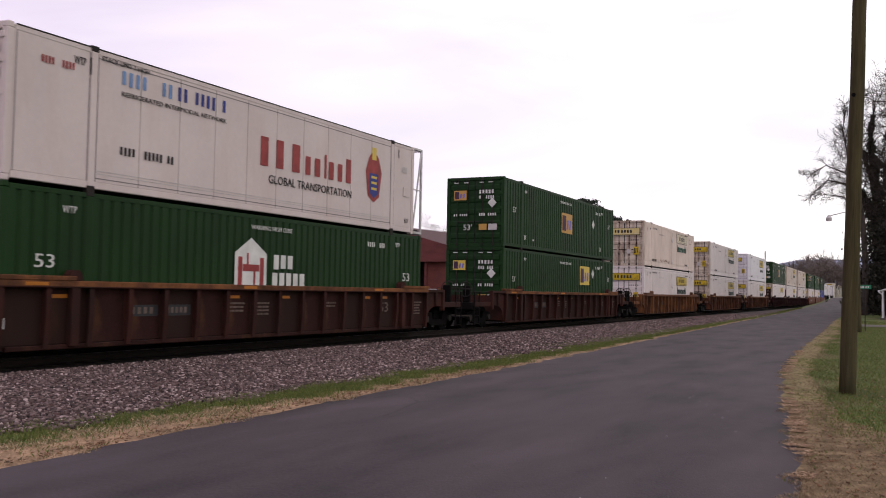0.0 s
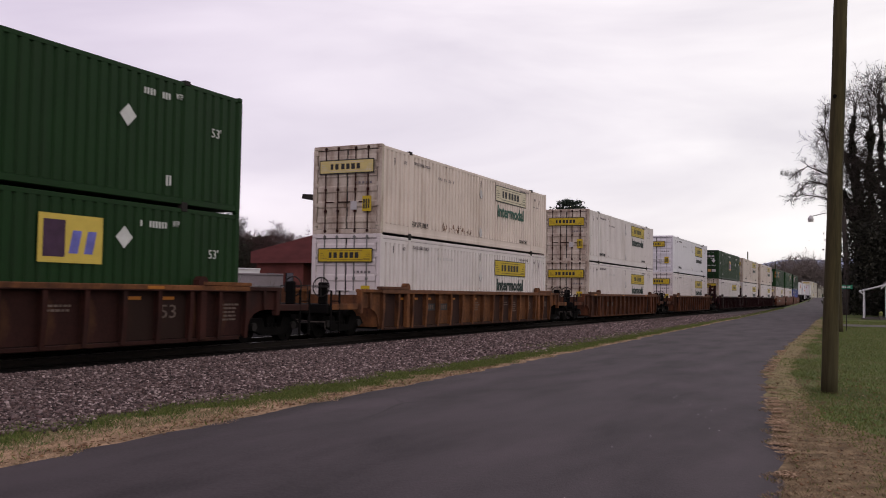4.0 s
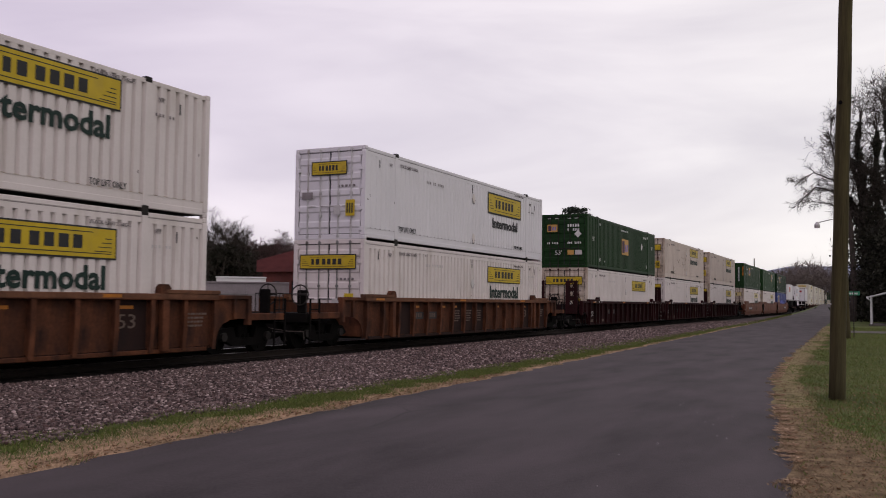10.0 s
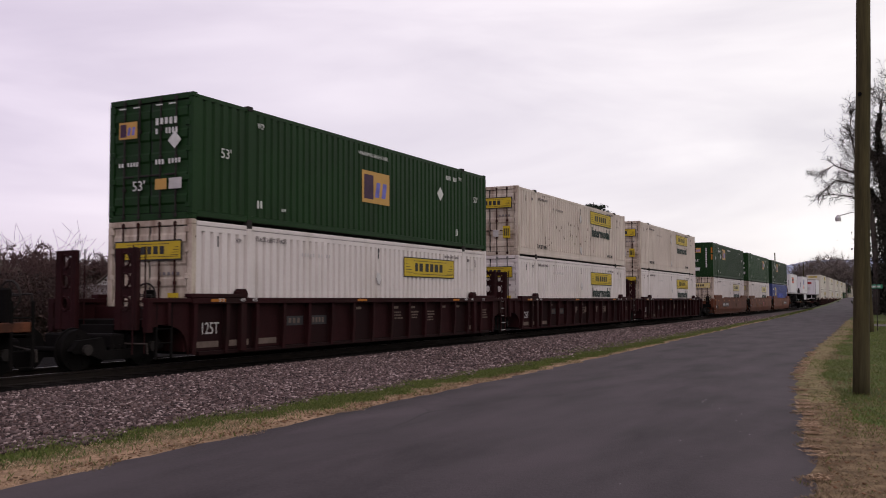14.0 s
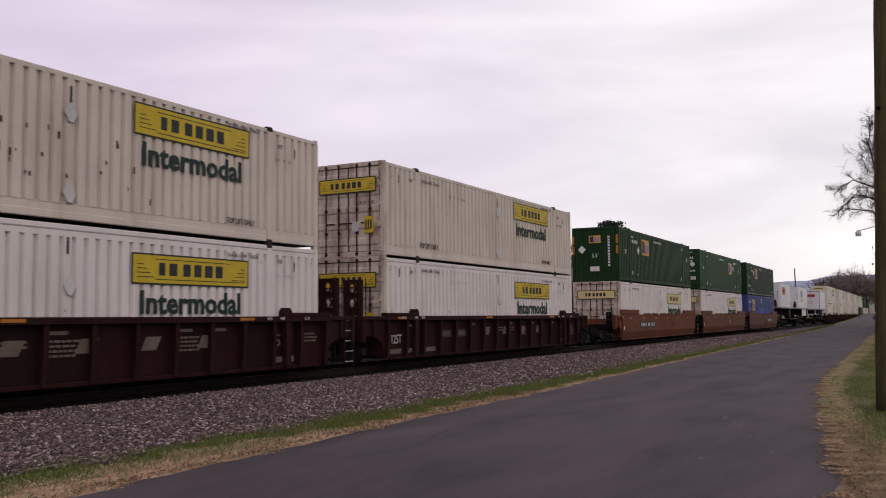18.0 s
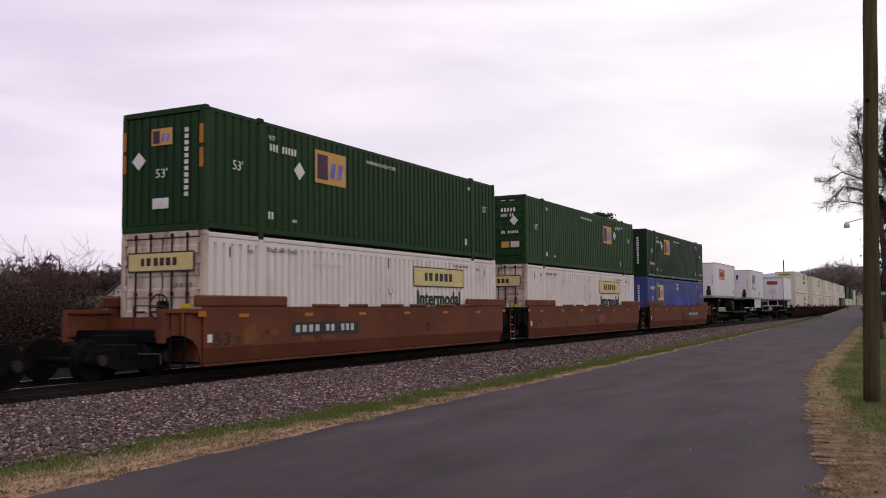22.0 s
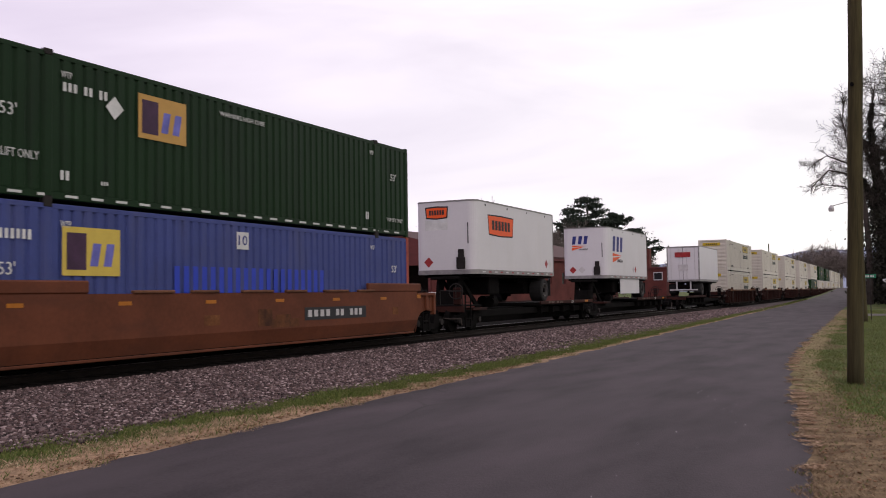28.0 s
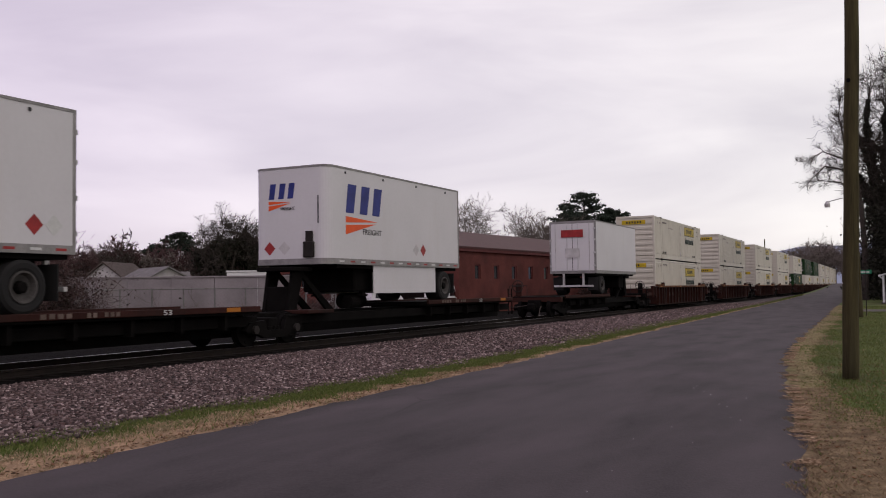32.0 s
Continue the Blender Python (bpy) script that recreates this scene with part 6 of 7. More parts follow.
blades("green_grass", x[~dry], y[~dry], gz_of(x[~dry], y[~dry]), (.016, .05), .0038, (.3, 1.1), blade_mat, "short green lawn grass round the pole", 9)


def on_verge(rng, n):
    y = 6 + 14 * rng.uniform(0, 1, n) ** 1.3
    x = edge_of(ROAD_RIGHT, y) + .1 + rng.uniform(0, 3.2, n)
    return np.stack([x, y, np.full(n, .03)], -1)


scatter("fallen_leaves", 2600, on_verge, (.007, .019), leaf_mat, "small dry brown leaves on the verge", "leaves", 11, squash=.2)


def on_left_edge(rng, n):
    y = 5 + 14 * rng.uniform(0, 1, n)
    x = edge_of(ROAD_LEFT, y) + rng.normal(-.08, .1, n)
    return np.stack([x, y, np.full(n, .035)], -1)


scatter("fallen_leaves", 900, on_left_edge, (.008, .022), leaf_mat, "small dry brown leaves at the lane's edge", "leaves", 12, squash=.2)

def on_lane(rng, n):
    y = rng.uniform(6.5, 15, n)
    return np.stack([edge_of(ROAD_RIGHT, y) - rng.uniform(.3, 1.7, n), y, np.full(n, .034)], -1)


scatter("pale_grit", 16, on_lane, (.003, .007), white_paint_mark, "scattered pale grit lying on the asphalt", "grit", 15)

# straw that juts over the crumbling edge of the lane
nests = rng.uniform(8.5, 30, 60)
pick_n = rng.integers(0, 60, 9000)
reach_n = rng.uniform(.0, .13, 60)
y = nests[pick_n] + rng.normal(0, .03, 9000)
x = edge_of(ROAD_RIGHT, y) + .12 - rng.uniform(0, 1, 9000) * (.1 + reach_n[pick_n])
blades("straw_grass", x, y, np.full(len(y), .035), (.003, .01), .0035, (3, 10), straw_mat, "flattened straw creeping over the asphalt edge", 13)

# ---- straw thatch under the blades ----
thatch = material("matted_straw_thatch", (0.265, 0.178, 0.114), 0.95, vary=0.5, scale=3.5, fine=38, bump=0.8, spec=0.05, stain=(0.07, 0.06, 0.026), stain_amount=0.5, stain_scale=(1.6, .9, 1))
vy = [2 + i * .4 for i in range(170)]
straw_wide = [(2, .8), (8, .62), (12, .42), (20, .28), (40, .22), (75, .2)]
strip("verge_left", [(q, lerp(ROAD_LEFT, q) - lerp(straw_wide, q)) for q in vy], [(q, lerp(ROAD_LEFT, q) + .1) for q in vy], vy, .016, thatch, "matted straw at the lane's edge", "verge", rough=.12, cols=3, seed=4)
wide = [(0, 2.4), (8, 2.3), (11, 1.5), (13.5, .65), (20, .5), (40, .6), (75, .6)]
litter = material("trodden_brown_litter", (0.155, 0.112, 0.066), 0.95, vary=0.5, scale=5, fine=45, bump=0.9, spec=0.05, stain=(0.075, 0.045, 0.026), stain_amount=0.55, stain_scale=(3.5, 2.5, 1))
pale_thatch = material("pale_olive_straw", (0.185, 0.152, 0.08), 0.95, vary=0.45, scale=3.5, fine=38, bump=0.8, spec=0.05, stain=(0.08, 0.085, 0.03), stain_amount=0.6, stain_scale=(1.6, .9, 1))
near_y, far_y = [q for q in vy if q < 15.5], [q for q in vy if q > 15]
strip("verge_far", [(q, lerp(ROAD_RIGHT, q) - .1) for q in vy], [(q, lerp(ROAD_RIGHT, q) + lerp(wide, q)) for q in vy], far_y, .017, pale_thatch, "matted pale straw beside the lane", "verge", rough=.1, cols=4, seed=6)
strip("verge_right", [(q, lerp(ROAD_RIGHT, q) - .1) for q in vy], [(q, lerp(ROAD_RIGHT, q) + lerp(wide, q)) for q in vy], near_y, .016, litter, "matted straw and bare soil on the verge", "verge", rough=.07, cols=4, seed=5)

# ---- driveway ----
drive_mat = material("pale_gravel_drive", (0.09, 0.082, 0.072), 0.95, vary=0.3, scale=1, fine=18, bump=0.5, spec=0.15)
strip("driveway", [(56.6, -3.2), (60.4, -3.3)], [(56.6, 30), (60.4, 30)], list(np.linspace(56.6, 60.4, 6)), .02, drive_mat, "pale gravel driveway off the lane", "driveway", cols=24)

# ---- near utility pole ----
pole_wood = material("weathered_greenish_pole_wood", (0.045, 0.037, 0.0155), 0.9, vary=0.45, stretch=(5, 5, .35), scale=2.5, fine=14, bump=0.35, spec=0.2, stain=(0.03, 0.03, 0.018), stain_amount=0.5, stain_scale=(3, 3, .25))


def utility_pole(label, x, y, z, h, r0, r1, lean=0.0, arm=False, group="wooden utility poles"):
    ob = thing("utility_pole", label, "pole", group, pose(x, y, z, 0, lean, 0))
    n = 16
    pts = [(0.006 * math.sin(i * 1.7), 0.006 * math.cos(i * 2.3), -.3 + (h + .3) * i / n) for i in range(n + 1)]
    part("shaft", Shape().tube(pts, [r0 + (r1 - r0) * i / n for i in range(n + 1)], 20), pole_wood, ob, smooth=True)
    return ob


near_pole = utility_pole("weathered brown wooden utility pole on the grass verge", -.755, 16.95, 0, 10.5, .135, .1, 1.9)
for z, a in ((1.62, 200), (5.05, 250), (.95, 160)):
    q = Vector((math.cos(radians(a)) * .13, math.sin(radians(a)) * .13, z))
    part("nail" if z < 5 else "knot", Shape().disc(*q, .012 if z < 5 else .035, .03, "y", 8), galvanised if z < 5 else truck_black, near_pole)

far_pole = utility_pole("dark utility pole with a street lamp arm", -1.62, 48, .02, 9.5, .14, .1, -1.2)
part("lamp_arm", Shape().tube([(0, 0, 5.6), (-.5, -.02, 5.75), (-1.1, -.03, 5.62)], .025, 8), galvanised, far_pole)
part("lamp_head", Shape().tube([(-1.15, -.03, 5.65), (-1.18, -.03, 5.5), (-1.18, -.03, 5.35)], [.06, .14, .13], 12), galvanised, far_pole)
for az, d, h, lean in ((6.9, 225, 12.3, -1.0), (5.4, 285, 12.5, 0)):
    px, py, _ = direction(az, d)
    utility_pole("thin distant utility pole beside the railway", px, py, 0, h, .17, .12, lean)

# ---- street sign and letter box ----
sign_green = material("green_street_sign_film", (0.02, 0.16, 0.09), 0.5, vary=0.1)
sx_, sy_, _ = direction(1.6, 50)
ss = thing("street_sign", "green street name sign on a thin steel post", "sign", m=pose(sx_, sy_, ground_z(sx_, sy_)))
part("post", Shape().tube([(0, 0, -.1), (0, 0, 2.45)], .022, 8), steel_dark, ss)
blade = part("sign_blade", Shape().box(-.3, .28, -.008, .008, 2.08, 2.28, .004), sign_green, ss)
for i in range(6):
    part("marking", Shape().box(-.22 + .07 * i, -.17 + .07 * i, -.014, -.008, 2.13, 2.22), white_paint_mark, blade)
mx_, my_, _ = direction(2.0, 52)
mb = thing("letter_box", "white letter box on a wooden post", "letter box", m=pose(mx_, my_, ground_z(mx_, my_)))
part("post", Shape().box(-.05, .05, -.05, .05, -.1, 1.06, .008), pole_wood, mb)
o = [(-.13, 1.06), (.13, 1.06), (.13, 1.2)] + [(.13 * math.cos(a), 1.2 + .1 * math.sin(a)) for a in np.linspace(0.3, 2.84, 7)] + [(-.13, 1.2)]
part("box", Shape().prism(o, -.24, .24, "y"), white_paint_mark, mb)
part("flag", Shape().box(.13, .14, -.1, -.06, 1.12, 1.34), reflector_red, mb)

# ---- the pale green house ----
clap = material("pale_green_clapboard", (0.33, 0.43, 0.38), 0.7, vary=0.08, scale=.8, fine=20)
roofing = material("grey_asphalt_shingle", (0.13, 0.12, 0.12), 0.95, vary=0.25, scale=2, fine=18, bump=0.3)
trim_white = material("white_house_trim", (0.46, 0.46, 0.47), 0.6, vary=0.1)
pane_glass = material("dark_window_glass", (0.02, 0.022, 0.025), 0.12, vary=0.1, spec=0.7)
porch_roof = material("pale_metal_porch_roof", (0.5, 0.5, 0.52), 0.5, vary=0.1, stretch=(4, 1, 1))
hx, hy = .55, 73.0
hz = ground_z(hx, hy)
house = thing("house", "pale green clapboard house with a white-trimmed gable", "house", m=pose(hx, hy, hz))
HWID, HDEP, EAVE, RIDGE = 7.6, 9.0, 2.62, 5.9
wall = part("wall", Shape().prism([(0, 0), (HWID, 0), (HWID, EAVE), (HWID / 2, RIDGE - .1), (0, EAVE)], .02, .2, "y"), clap, house)
for k in range(34):
    z = .12 + k * .16
    half = HWID / 2 if z < EAVE else HWID / 2 * max(0.02, (RIDGE - .15 - z) / (RIDGE - .15 - EAVE))
    b = Shape().add([(HWID / 2 - half, -.02, z), (HWID / 2 + half, -.02, z), (HWID / 2 + half, .01, z + .16), (HWID / 2 - half, .01, z + .16), (HWID / 2 - half, .02, z), (HWID / 2 + half, .02, z)], [(0, 1, 2, 3), (4, 5, 1, 0)])
    part("clapboard", b, clap, wall)
part("side_wall", Shape().box(0, .18, .2, HDEP, 0, EAVE), clap, house)
part("side_wall", Shape().box(HWID - .18, HWID, .2, HDEP, 0, EAVE), clap, house)
part("back_wall", Shape().prism([(0, 0), (HWID, 0), (HWID, EAVE), (HWID / 2, RIDGE - .1), (0, EAVE)], HDEP - .2, HDEP, "y"), clap, house)
for sx in (-1, 1):
    c = HWID / 2
    e = c + .3
    sl = (RIDGE - EAVE) / c
    o = [(c, RIDGE), (c + sx * e, RIDGE - sl * e), (c + sx * e, RIDGE - sl * e + .12), (c, RIDGE + .14)]
    part("roof_slope", Shape().prism(o, -.3, HDEP + .3, "y"), roofing, house)
    o = [(c, RIDGE - .02), (c + sx * (e + .02), RIDGE - sl * e - .03), (c + sx * (e + .02), RIDGE - sl * e - .2), (c, RIDGE - .2)]
    part("rake_trim", Shape().prism(o, -.34, -.3, "y"), trim_white, house)
part("corner_trim", Shape().box(-.03, .1, -.04, .1, 0, EAVE, .005), trim_white, house)
part("foundation", Shape().box(-.02, HWID + .02, -.01, HDEP, -.2, .1), drive_mat, house)
win = part("window", Shape().box(.62, .68, -.05, .03, 1.05, 1.62).box(1.32, 1.38, -.05, .03, 1.05, 1.62).box(.62, 1.38, -.05, .03, 1.0, 1.06).box(.62, 1.38, -.05, .03, 1.6, 1.66).box(.98, 1.02, -.04, .03, 1.05, 1.62), trim_white, house)
part("pane", Shape().box(.68, .98, -.02, .0, 1.06, 1.6), pane_glass, win)
part("pane", Shape().box(1.02, 1.32, -.02, .0, 1.06, 1.6), pane_glass, win)
part("vent", Shape().box(.45, .62, -.05, .0, .3, .52, .01), steel_dark, house)
porch = part("porch_roof", Shape().prism([(.0, 2.45), (-1.65, 2.02), (-1.65, 2.1), (.0, 2.56)], -.4, 5.5, "y"), porch_roof, house)
part("gutter", Shape().box(-1.75, -1.64, -.42, 5.5, 1.96, 2.1, .02), trim_white, porch)
part("downspout", Shape().tube([(-1.7, -.4, 1.98), (-1.45, -.4, 1.8), (-1.42, -.4, 1.6)], .04, 8), trim_white, porch)
for yy in (-.3, 2.5, 5.3):
    part("porch_post", Shape().box(-1.5, -1.38, yy, yy + .12, .1, 2.05, .01), trim_white, house)
part("porch_floor", Shape().box(-1.6, 0, -.4, 5.5, 0, .12, .01), drive_mat, house)
gp = thing("flower_pot", "small pale planter beside the porch", "planter", m=pose(hx - .35, hy - 1.2, hz))
part("pot", Shape().tube([(0, 0, 0), (0, 0, .28), (0, 0, .3)], [.1, .15, .16], 12), drive_mat, gp)
part("plant", Shape().tube([(0, 0, .3), (.02, 0, .5), (.05, .0, .62)], [.1, .14, .03], 7), blade_mat, gp)


# ---- trees ----
bark = material("dark_wet_bark", (0.045, 0.037, 0.032), 0.95, vary=0.35, scale=3, fine=20, bump=0.3, spec=0.15)
bark_grey = material("grey_brown_twigs", (0.13, 0.108, 0.098), 0.95, vary=0.3, scale=2, fine=12, spec=0.1)
bark_red = material("reddish_brown_twigs", (0.07, 0.042, 0.041), 0.95, vary=0.35, scale=1.2, fine=10, spec=0.1)
ivy_mat = island_material("dark_ivy_leaves", [(0.011, 0.0105, 0.007), (0.019, 0.0195, 0.0105), (0.013, 0.013, 0.008), (0.027, 0.026, 0.0145)], 0.75, 10)
needle_mat = island_material("dark_pine_needles", [(0.01, 0.018, 0.012), (0.02, 0.032, 0.018), (0.014, 0.022, 0.014), (0.028, 0.04, 0.024)], 0.8, 10)


def limb(sh, r, start, way, length, radius, depth, twig, droop, kids, sides):
    """One limb and, in turn, its branches."""
    n = 4 if depth > 1 else 3
    p, d = Vector(start), Vector(way).normalized()
    path, rad = [p.copy()], [radius]
    for i in range(n):
        d = (d + Vector((r.gauss(0, .16), r.gauss(0, .16), r.gauss(0, .1) + droop * (.5 if depth > 1 else 1.0)))).normalized()
        p = p + d * length / n
        path.append(p.copy())
        rad.append(max(twig, radius * (1 - .7 * (i + 1) / n)))
    sh.tube(path, rad, max(3, sides), cap=False)
    if depth <= 0:
        return
    for k in range(kids):
        f = .3 + .7 * (k + r.random()) / kids
        i = min(n - 1, int(f * n))
        q = path[i].lerp(path[i + 1], f * n - i)
        side = d.orthogonal().normalized()
        side.rotate(Matrix.Rotation(r.uniform(0, 6.28), 3, d))
        w = (d * r.uniform(.5, 1.0) + side * r.uniform(.55, 1.1)).normalized()
        limb(sh, r, q, w, length * r.uniform(.45, .72), max(twig, rad[i] * .6), depth - 1, twig, droop, kids, sides - 1)


def leaf_cloud(points, size, seed, name, mat, parent, label=""):
    """Small leaves or needle tufts at many places, each a bent quad, joined."""
    rng = np.random.default_rng(seed)
    c = np.asarray(points, float)
    n = len(c)
    a = rng.normal(size=(n, 3))
    a /= np.linalg.norm(a, axis=1)[:, None]
    b = np.cross(a, rng.normal(size=(n, 3)))
    b /= np.linalg.norm(b, axis=1)[:, None]
    s = rng.uniform(size * .5, size * 1.3, (n, 1))
    nrm = np.cross(a, b)
    v = np.stack([c - a * s, c - b * s * .5 + nrm * s * .2, c + a * s, c + b * s * .5 + nrm * s * .2], 1).reshape(-1, 3)
    i = 4 * np.arange(n)
    F = np.stack([i, i + 1, i + 2, i + 3], -1)
    me = bpy.data.meshes.new(name)
    me.vertices.add(len(v))
    me.vertices.foreach_set("co", v.ravel())
    me.loops.add(F.size)
    me.loops.foreach_set("vertex_index", F.ravel().astype(np.int32))
    me.polygons.add(n)
    me.polygons.foreach_set("loop_start", np.arange(0, F.size, 4, dtype=np.int32))
    me.update(calc_edges=True)
    me.materials.append(mat)
    ob = new(name, me)
    ob.parent = parent
    return tagged(ob, label, kind="stuff")


def bare_tree(label, x, y, z, h, seed, mat, spread=.55, depth=4, kids=5, twig=.012, ivy=0, fork=3, trunk=None, lean=(0, 0), category="tree", group=""):
    r = random.Random(seed)
    ob = thing("bare_tree", label, category, group, pose(x, y, z))
    sh = Shape()
    t = trunk or h * .028
    ht = h * .3
    pts = [(lean[0] * i / 4 * ht, lean[1] * i / 4 * ht, -.2 + (ht + .2) * i / 4) for i in range(5)]
    sh.tube(pts, [t * (1.25 - .35 * i / 4) for i in range(5)], 10)
    part("trunk", sh, mat, ob)
    crown = Shape()
    top = Vector(pts[-1])
    for k in range(fork):
        a = 6.28 * k / fork + r.uniform(-.5, .5)
        limb(crown, r, top - Vector((0, 0, r.uniform(0, ht * .3))), (math.cos(a) * spread, math.sin(a) * spread, 1), h * r.uniform(.3, .42), t * .62, depth, twig, .05, kids, 6)
    limb(crown, r, top, (lean[0], lean[1], 1), h * .4, t * .7, depth, twig, .05, kids, 6)
    tagged(part("crown", crown, mat, ob), kind="stuff")
    if ivy:
        rng = np.random.default_rng(seed)
        P = []
        for a, b in zip(crown.v[::3], crown.v[1::3]):
            if a[2] < h * .62 and abs(a[0]) + abs(a[1]) < h * .2:
                P.append(a)
        P = np.array(P) if P else np.zeros((1, 3))
        pick = P[rng.integers(0, len(P), ivy)] + rng.normal(0, .22, (ivy, 3))
        low = np.stack([rng.normal(lean[0] * ht * .5, t * 1.7, ivy), rng.normal(0, t * 1.7, ivy), rng.uniform(0, ht * 1.2, ivy)], -1)
        leaf_cloud(np.concatenate([pick, low]), .2, seed, "ivy", ivy_mat, ob, "dark ivy on the trunk and limbs")
    return ob


def pine_tree(label, x, y, z, h, seed, width=.3, tufts=26, category="pine tree", group=""):
    """A pine with uneven limbs that rise at their ends, each with clumps of needles and gaps between."""
    r = random.Random(seed)
    ob = thing("pine_tree", label, category, group, pose(x, y, z))
    part("trunk", Shape().tube([(0, 0, -.2), (0.05, 0, h * .5), (0, .05, h)], [h * .022, h * .015, .03], 8), bark, ob)
    pts = []
    arms = Shape()
    for k in range(52):
        q = (k + r.random()) / 52
        zz = h * (.2 + .76 * q)
        L = (h * width * (1 - q ** 2.6) + .5) * r.uniform(.5, 1.15)
        a = k * 2.4 + r.uniform(-.5, .5)
        e = Vector((math.cos(a) * L, math.sin(a) * L, zz + L * r.uniform(.1, .45)))
        mid_p = Vector((e.x * .55, e.y * .55, zz - .05 * L))
        arms.tube([(0, 0, zz), mid_p, e], [.07, .045, .02], 4, False)
        for m in range(max(3, int(L * 1.9))):
            f = 1.05 - .75 * (m / max(3, int(L * 1.9))) ** 1.3
            c = Vector((e.x * f, e.y * f, zz + (e.z - zz) * f * f)) + Vector((r.gauss(0, .16), r.gauss(0, .16), r.gauss(0, .1)))
            s = r.uniform(.22, .5)
            pts += [(c.x + r.gauss(0, s), c.y + r.gauss(0, s), c.z + r.gauss(0, s * .3) + .1) for i in range(tufts + 22)]
    tagged(part("limbs", arms, bark, ob), kind="stuff")
    leaf_cloud(pts, .2, seed, "needles", needle_mat, ob)
    return ob


def at(az, d):
    x, y, _ = direction(az, d)
    return x, y, ground_z(x, y) - .05


def ivy_tree(label, x, y, z, limbs, seed, twigs=4, low=9000, girth=1.15):
    """A tree whose steep limbs are wrapped in ivy. limbs: lists of (x, z) bends above the foot, with the ivy's thickness at start and end."""
    r, rng = random.Random(seed), np.random.default_rng(seed)
    ob = thing("ivy_tree", label, "tree", "trees behind the house", pose(x, y, z))
    part("trunk", Shape().tube([(0, 0, -.2), (0, 0, 2.5), (-.05, 0, 6.0)], [.62, .5, .4], 10), bark, ob)
    pts = [np.stack([rng.normal(0, girth, low), rng.normal(0, girth, low), 7.8 * rng.uniform(0, 1, low) ** .9], -1)]
    for bends, w0, w1 in limbs:
        path = [Vector((q, r.uniform(-.4, .4), h)) for q, h in bends]
        n = len(path)
        wood = Shape().tube(path, [.2 - .15 * i / (n - 1) for i in range(n)], 7, False)
        for i in range(n - 1):
            p, q = path[i], path[i + 1]
            L = (q - p).length
            if w0:
                m = int(620 * L)
                f = rng.uniform(0, 1, (m, 1))
                g = (i + f) / (n - 1)
                pts.append(np.array(p) + (np.array(q) - np.array(p)) * f + rng.normal(0, 1, (m, 3)) * (w0 + (w1 - w0) * g) * (.75 + .5 * np.sin(f * 9 + i)))
            for k in range(int(L * twigs) + 1):
                st = p.lerp(q, r.random())
                side = Vector((r.uniform(-1, 1), r.uniform(-.6, .6), r.uniform(.2, 1.1)))
                limb(wood, r, st, side, r.uniform(.9, 2.3), .035, 2, .01, .03, 5, 4)
        d = (path[-1] - path[-2]).normalized()
        for k in range(twigs + 1):
            limb(wood, r, path[-1], d + Vector((r.gauss(0, .4), r.gauss(0, .4), .3)), r.uniform(1.4, 2.6), .05, 3, .011, .03, 4, 5)
        tagged(part("limb", wood, bark, ob), kind="stuff")
    leaf_cloud(np.concatenate(pts), .16, seed, "ivy", ivy_mat, ob, "dark ivy on the trunk and limbs")
    return ob


# the ivy-clad group behind the house; the bends are metres to the side of the foot and above it
IVY_LABEL = "tall bare tree with ivy-covered trunk and limbs"
gx0, gz0 = -.5, ground_z(-.5, 85)
ivy_tree(IVY_LABEL, gx0, 85, gz0, [
    ([(-.3, 4), (-.5, 7), (-.8, 10.5), (-1.25, 13.0), (-1.4, 15.2), (-1.2, 16.9)], .34, .06),
    ([(.1, 4), (.15, 8), (0, 12.5), (.1, 16)], .36, .1),
    ([(-.5, 4), (-.9, 6.6), (-1.8, 9.6), (-2.5, 10.9)], .32, .12),
    ([(-.4, 6), (-.9, 8.6), (-1.3, 11.2), (-2.0, 13.6)], .12, .02)], 21)
ivy_tree(IVY_LABEL, 1.3, 86.5, gz0, [
    ([(-.2, 4), (-.9, 6.5), (-.4, 10.2), (-.95, 13.2), (-.9, 15.6), (-1.1, 18)], .3, .02),
    ([(.1, 4), (.1, 7.6), (-.7, 10.2), (-2.2, 12.7), (-3.9, 14.0)], .3, .12),
    ([(.4, 4), (.9, 8), (1.5, 12), (1.9, 15.5)], .32, .1)], 22, low=7000)
ivy_tree(IVY_LABEL, 4.0, 88, gz0, [
    ([(0, 4), (-.3, 8), (-.7, 12.2), (-2.0, 15.2), (-2.9, 16.6), (-3.4, 18.2)], .36, .1),
    ([(.2, 4), (.5, 9), (.2, 14), (.5, 18)], .4, .1),
    ([(.6, 4), (1.6, 9), (2.4, 13), (2.8, 17)], .36, .1)], 23, low=9000)
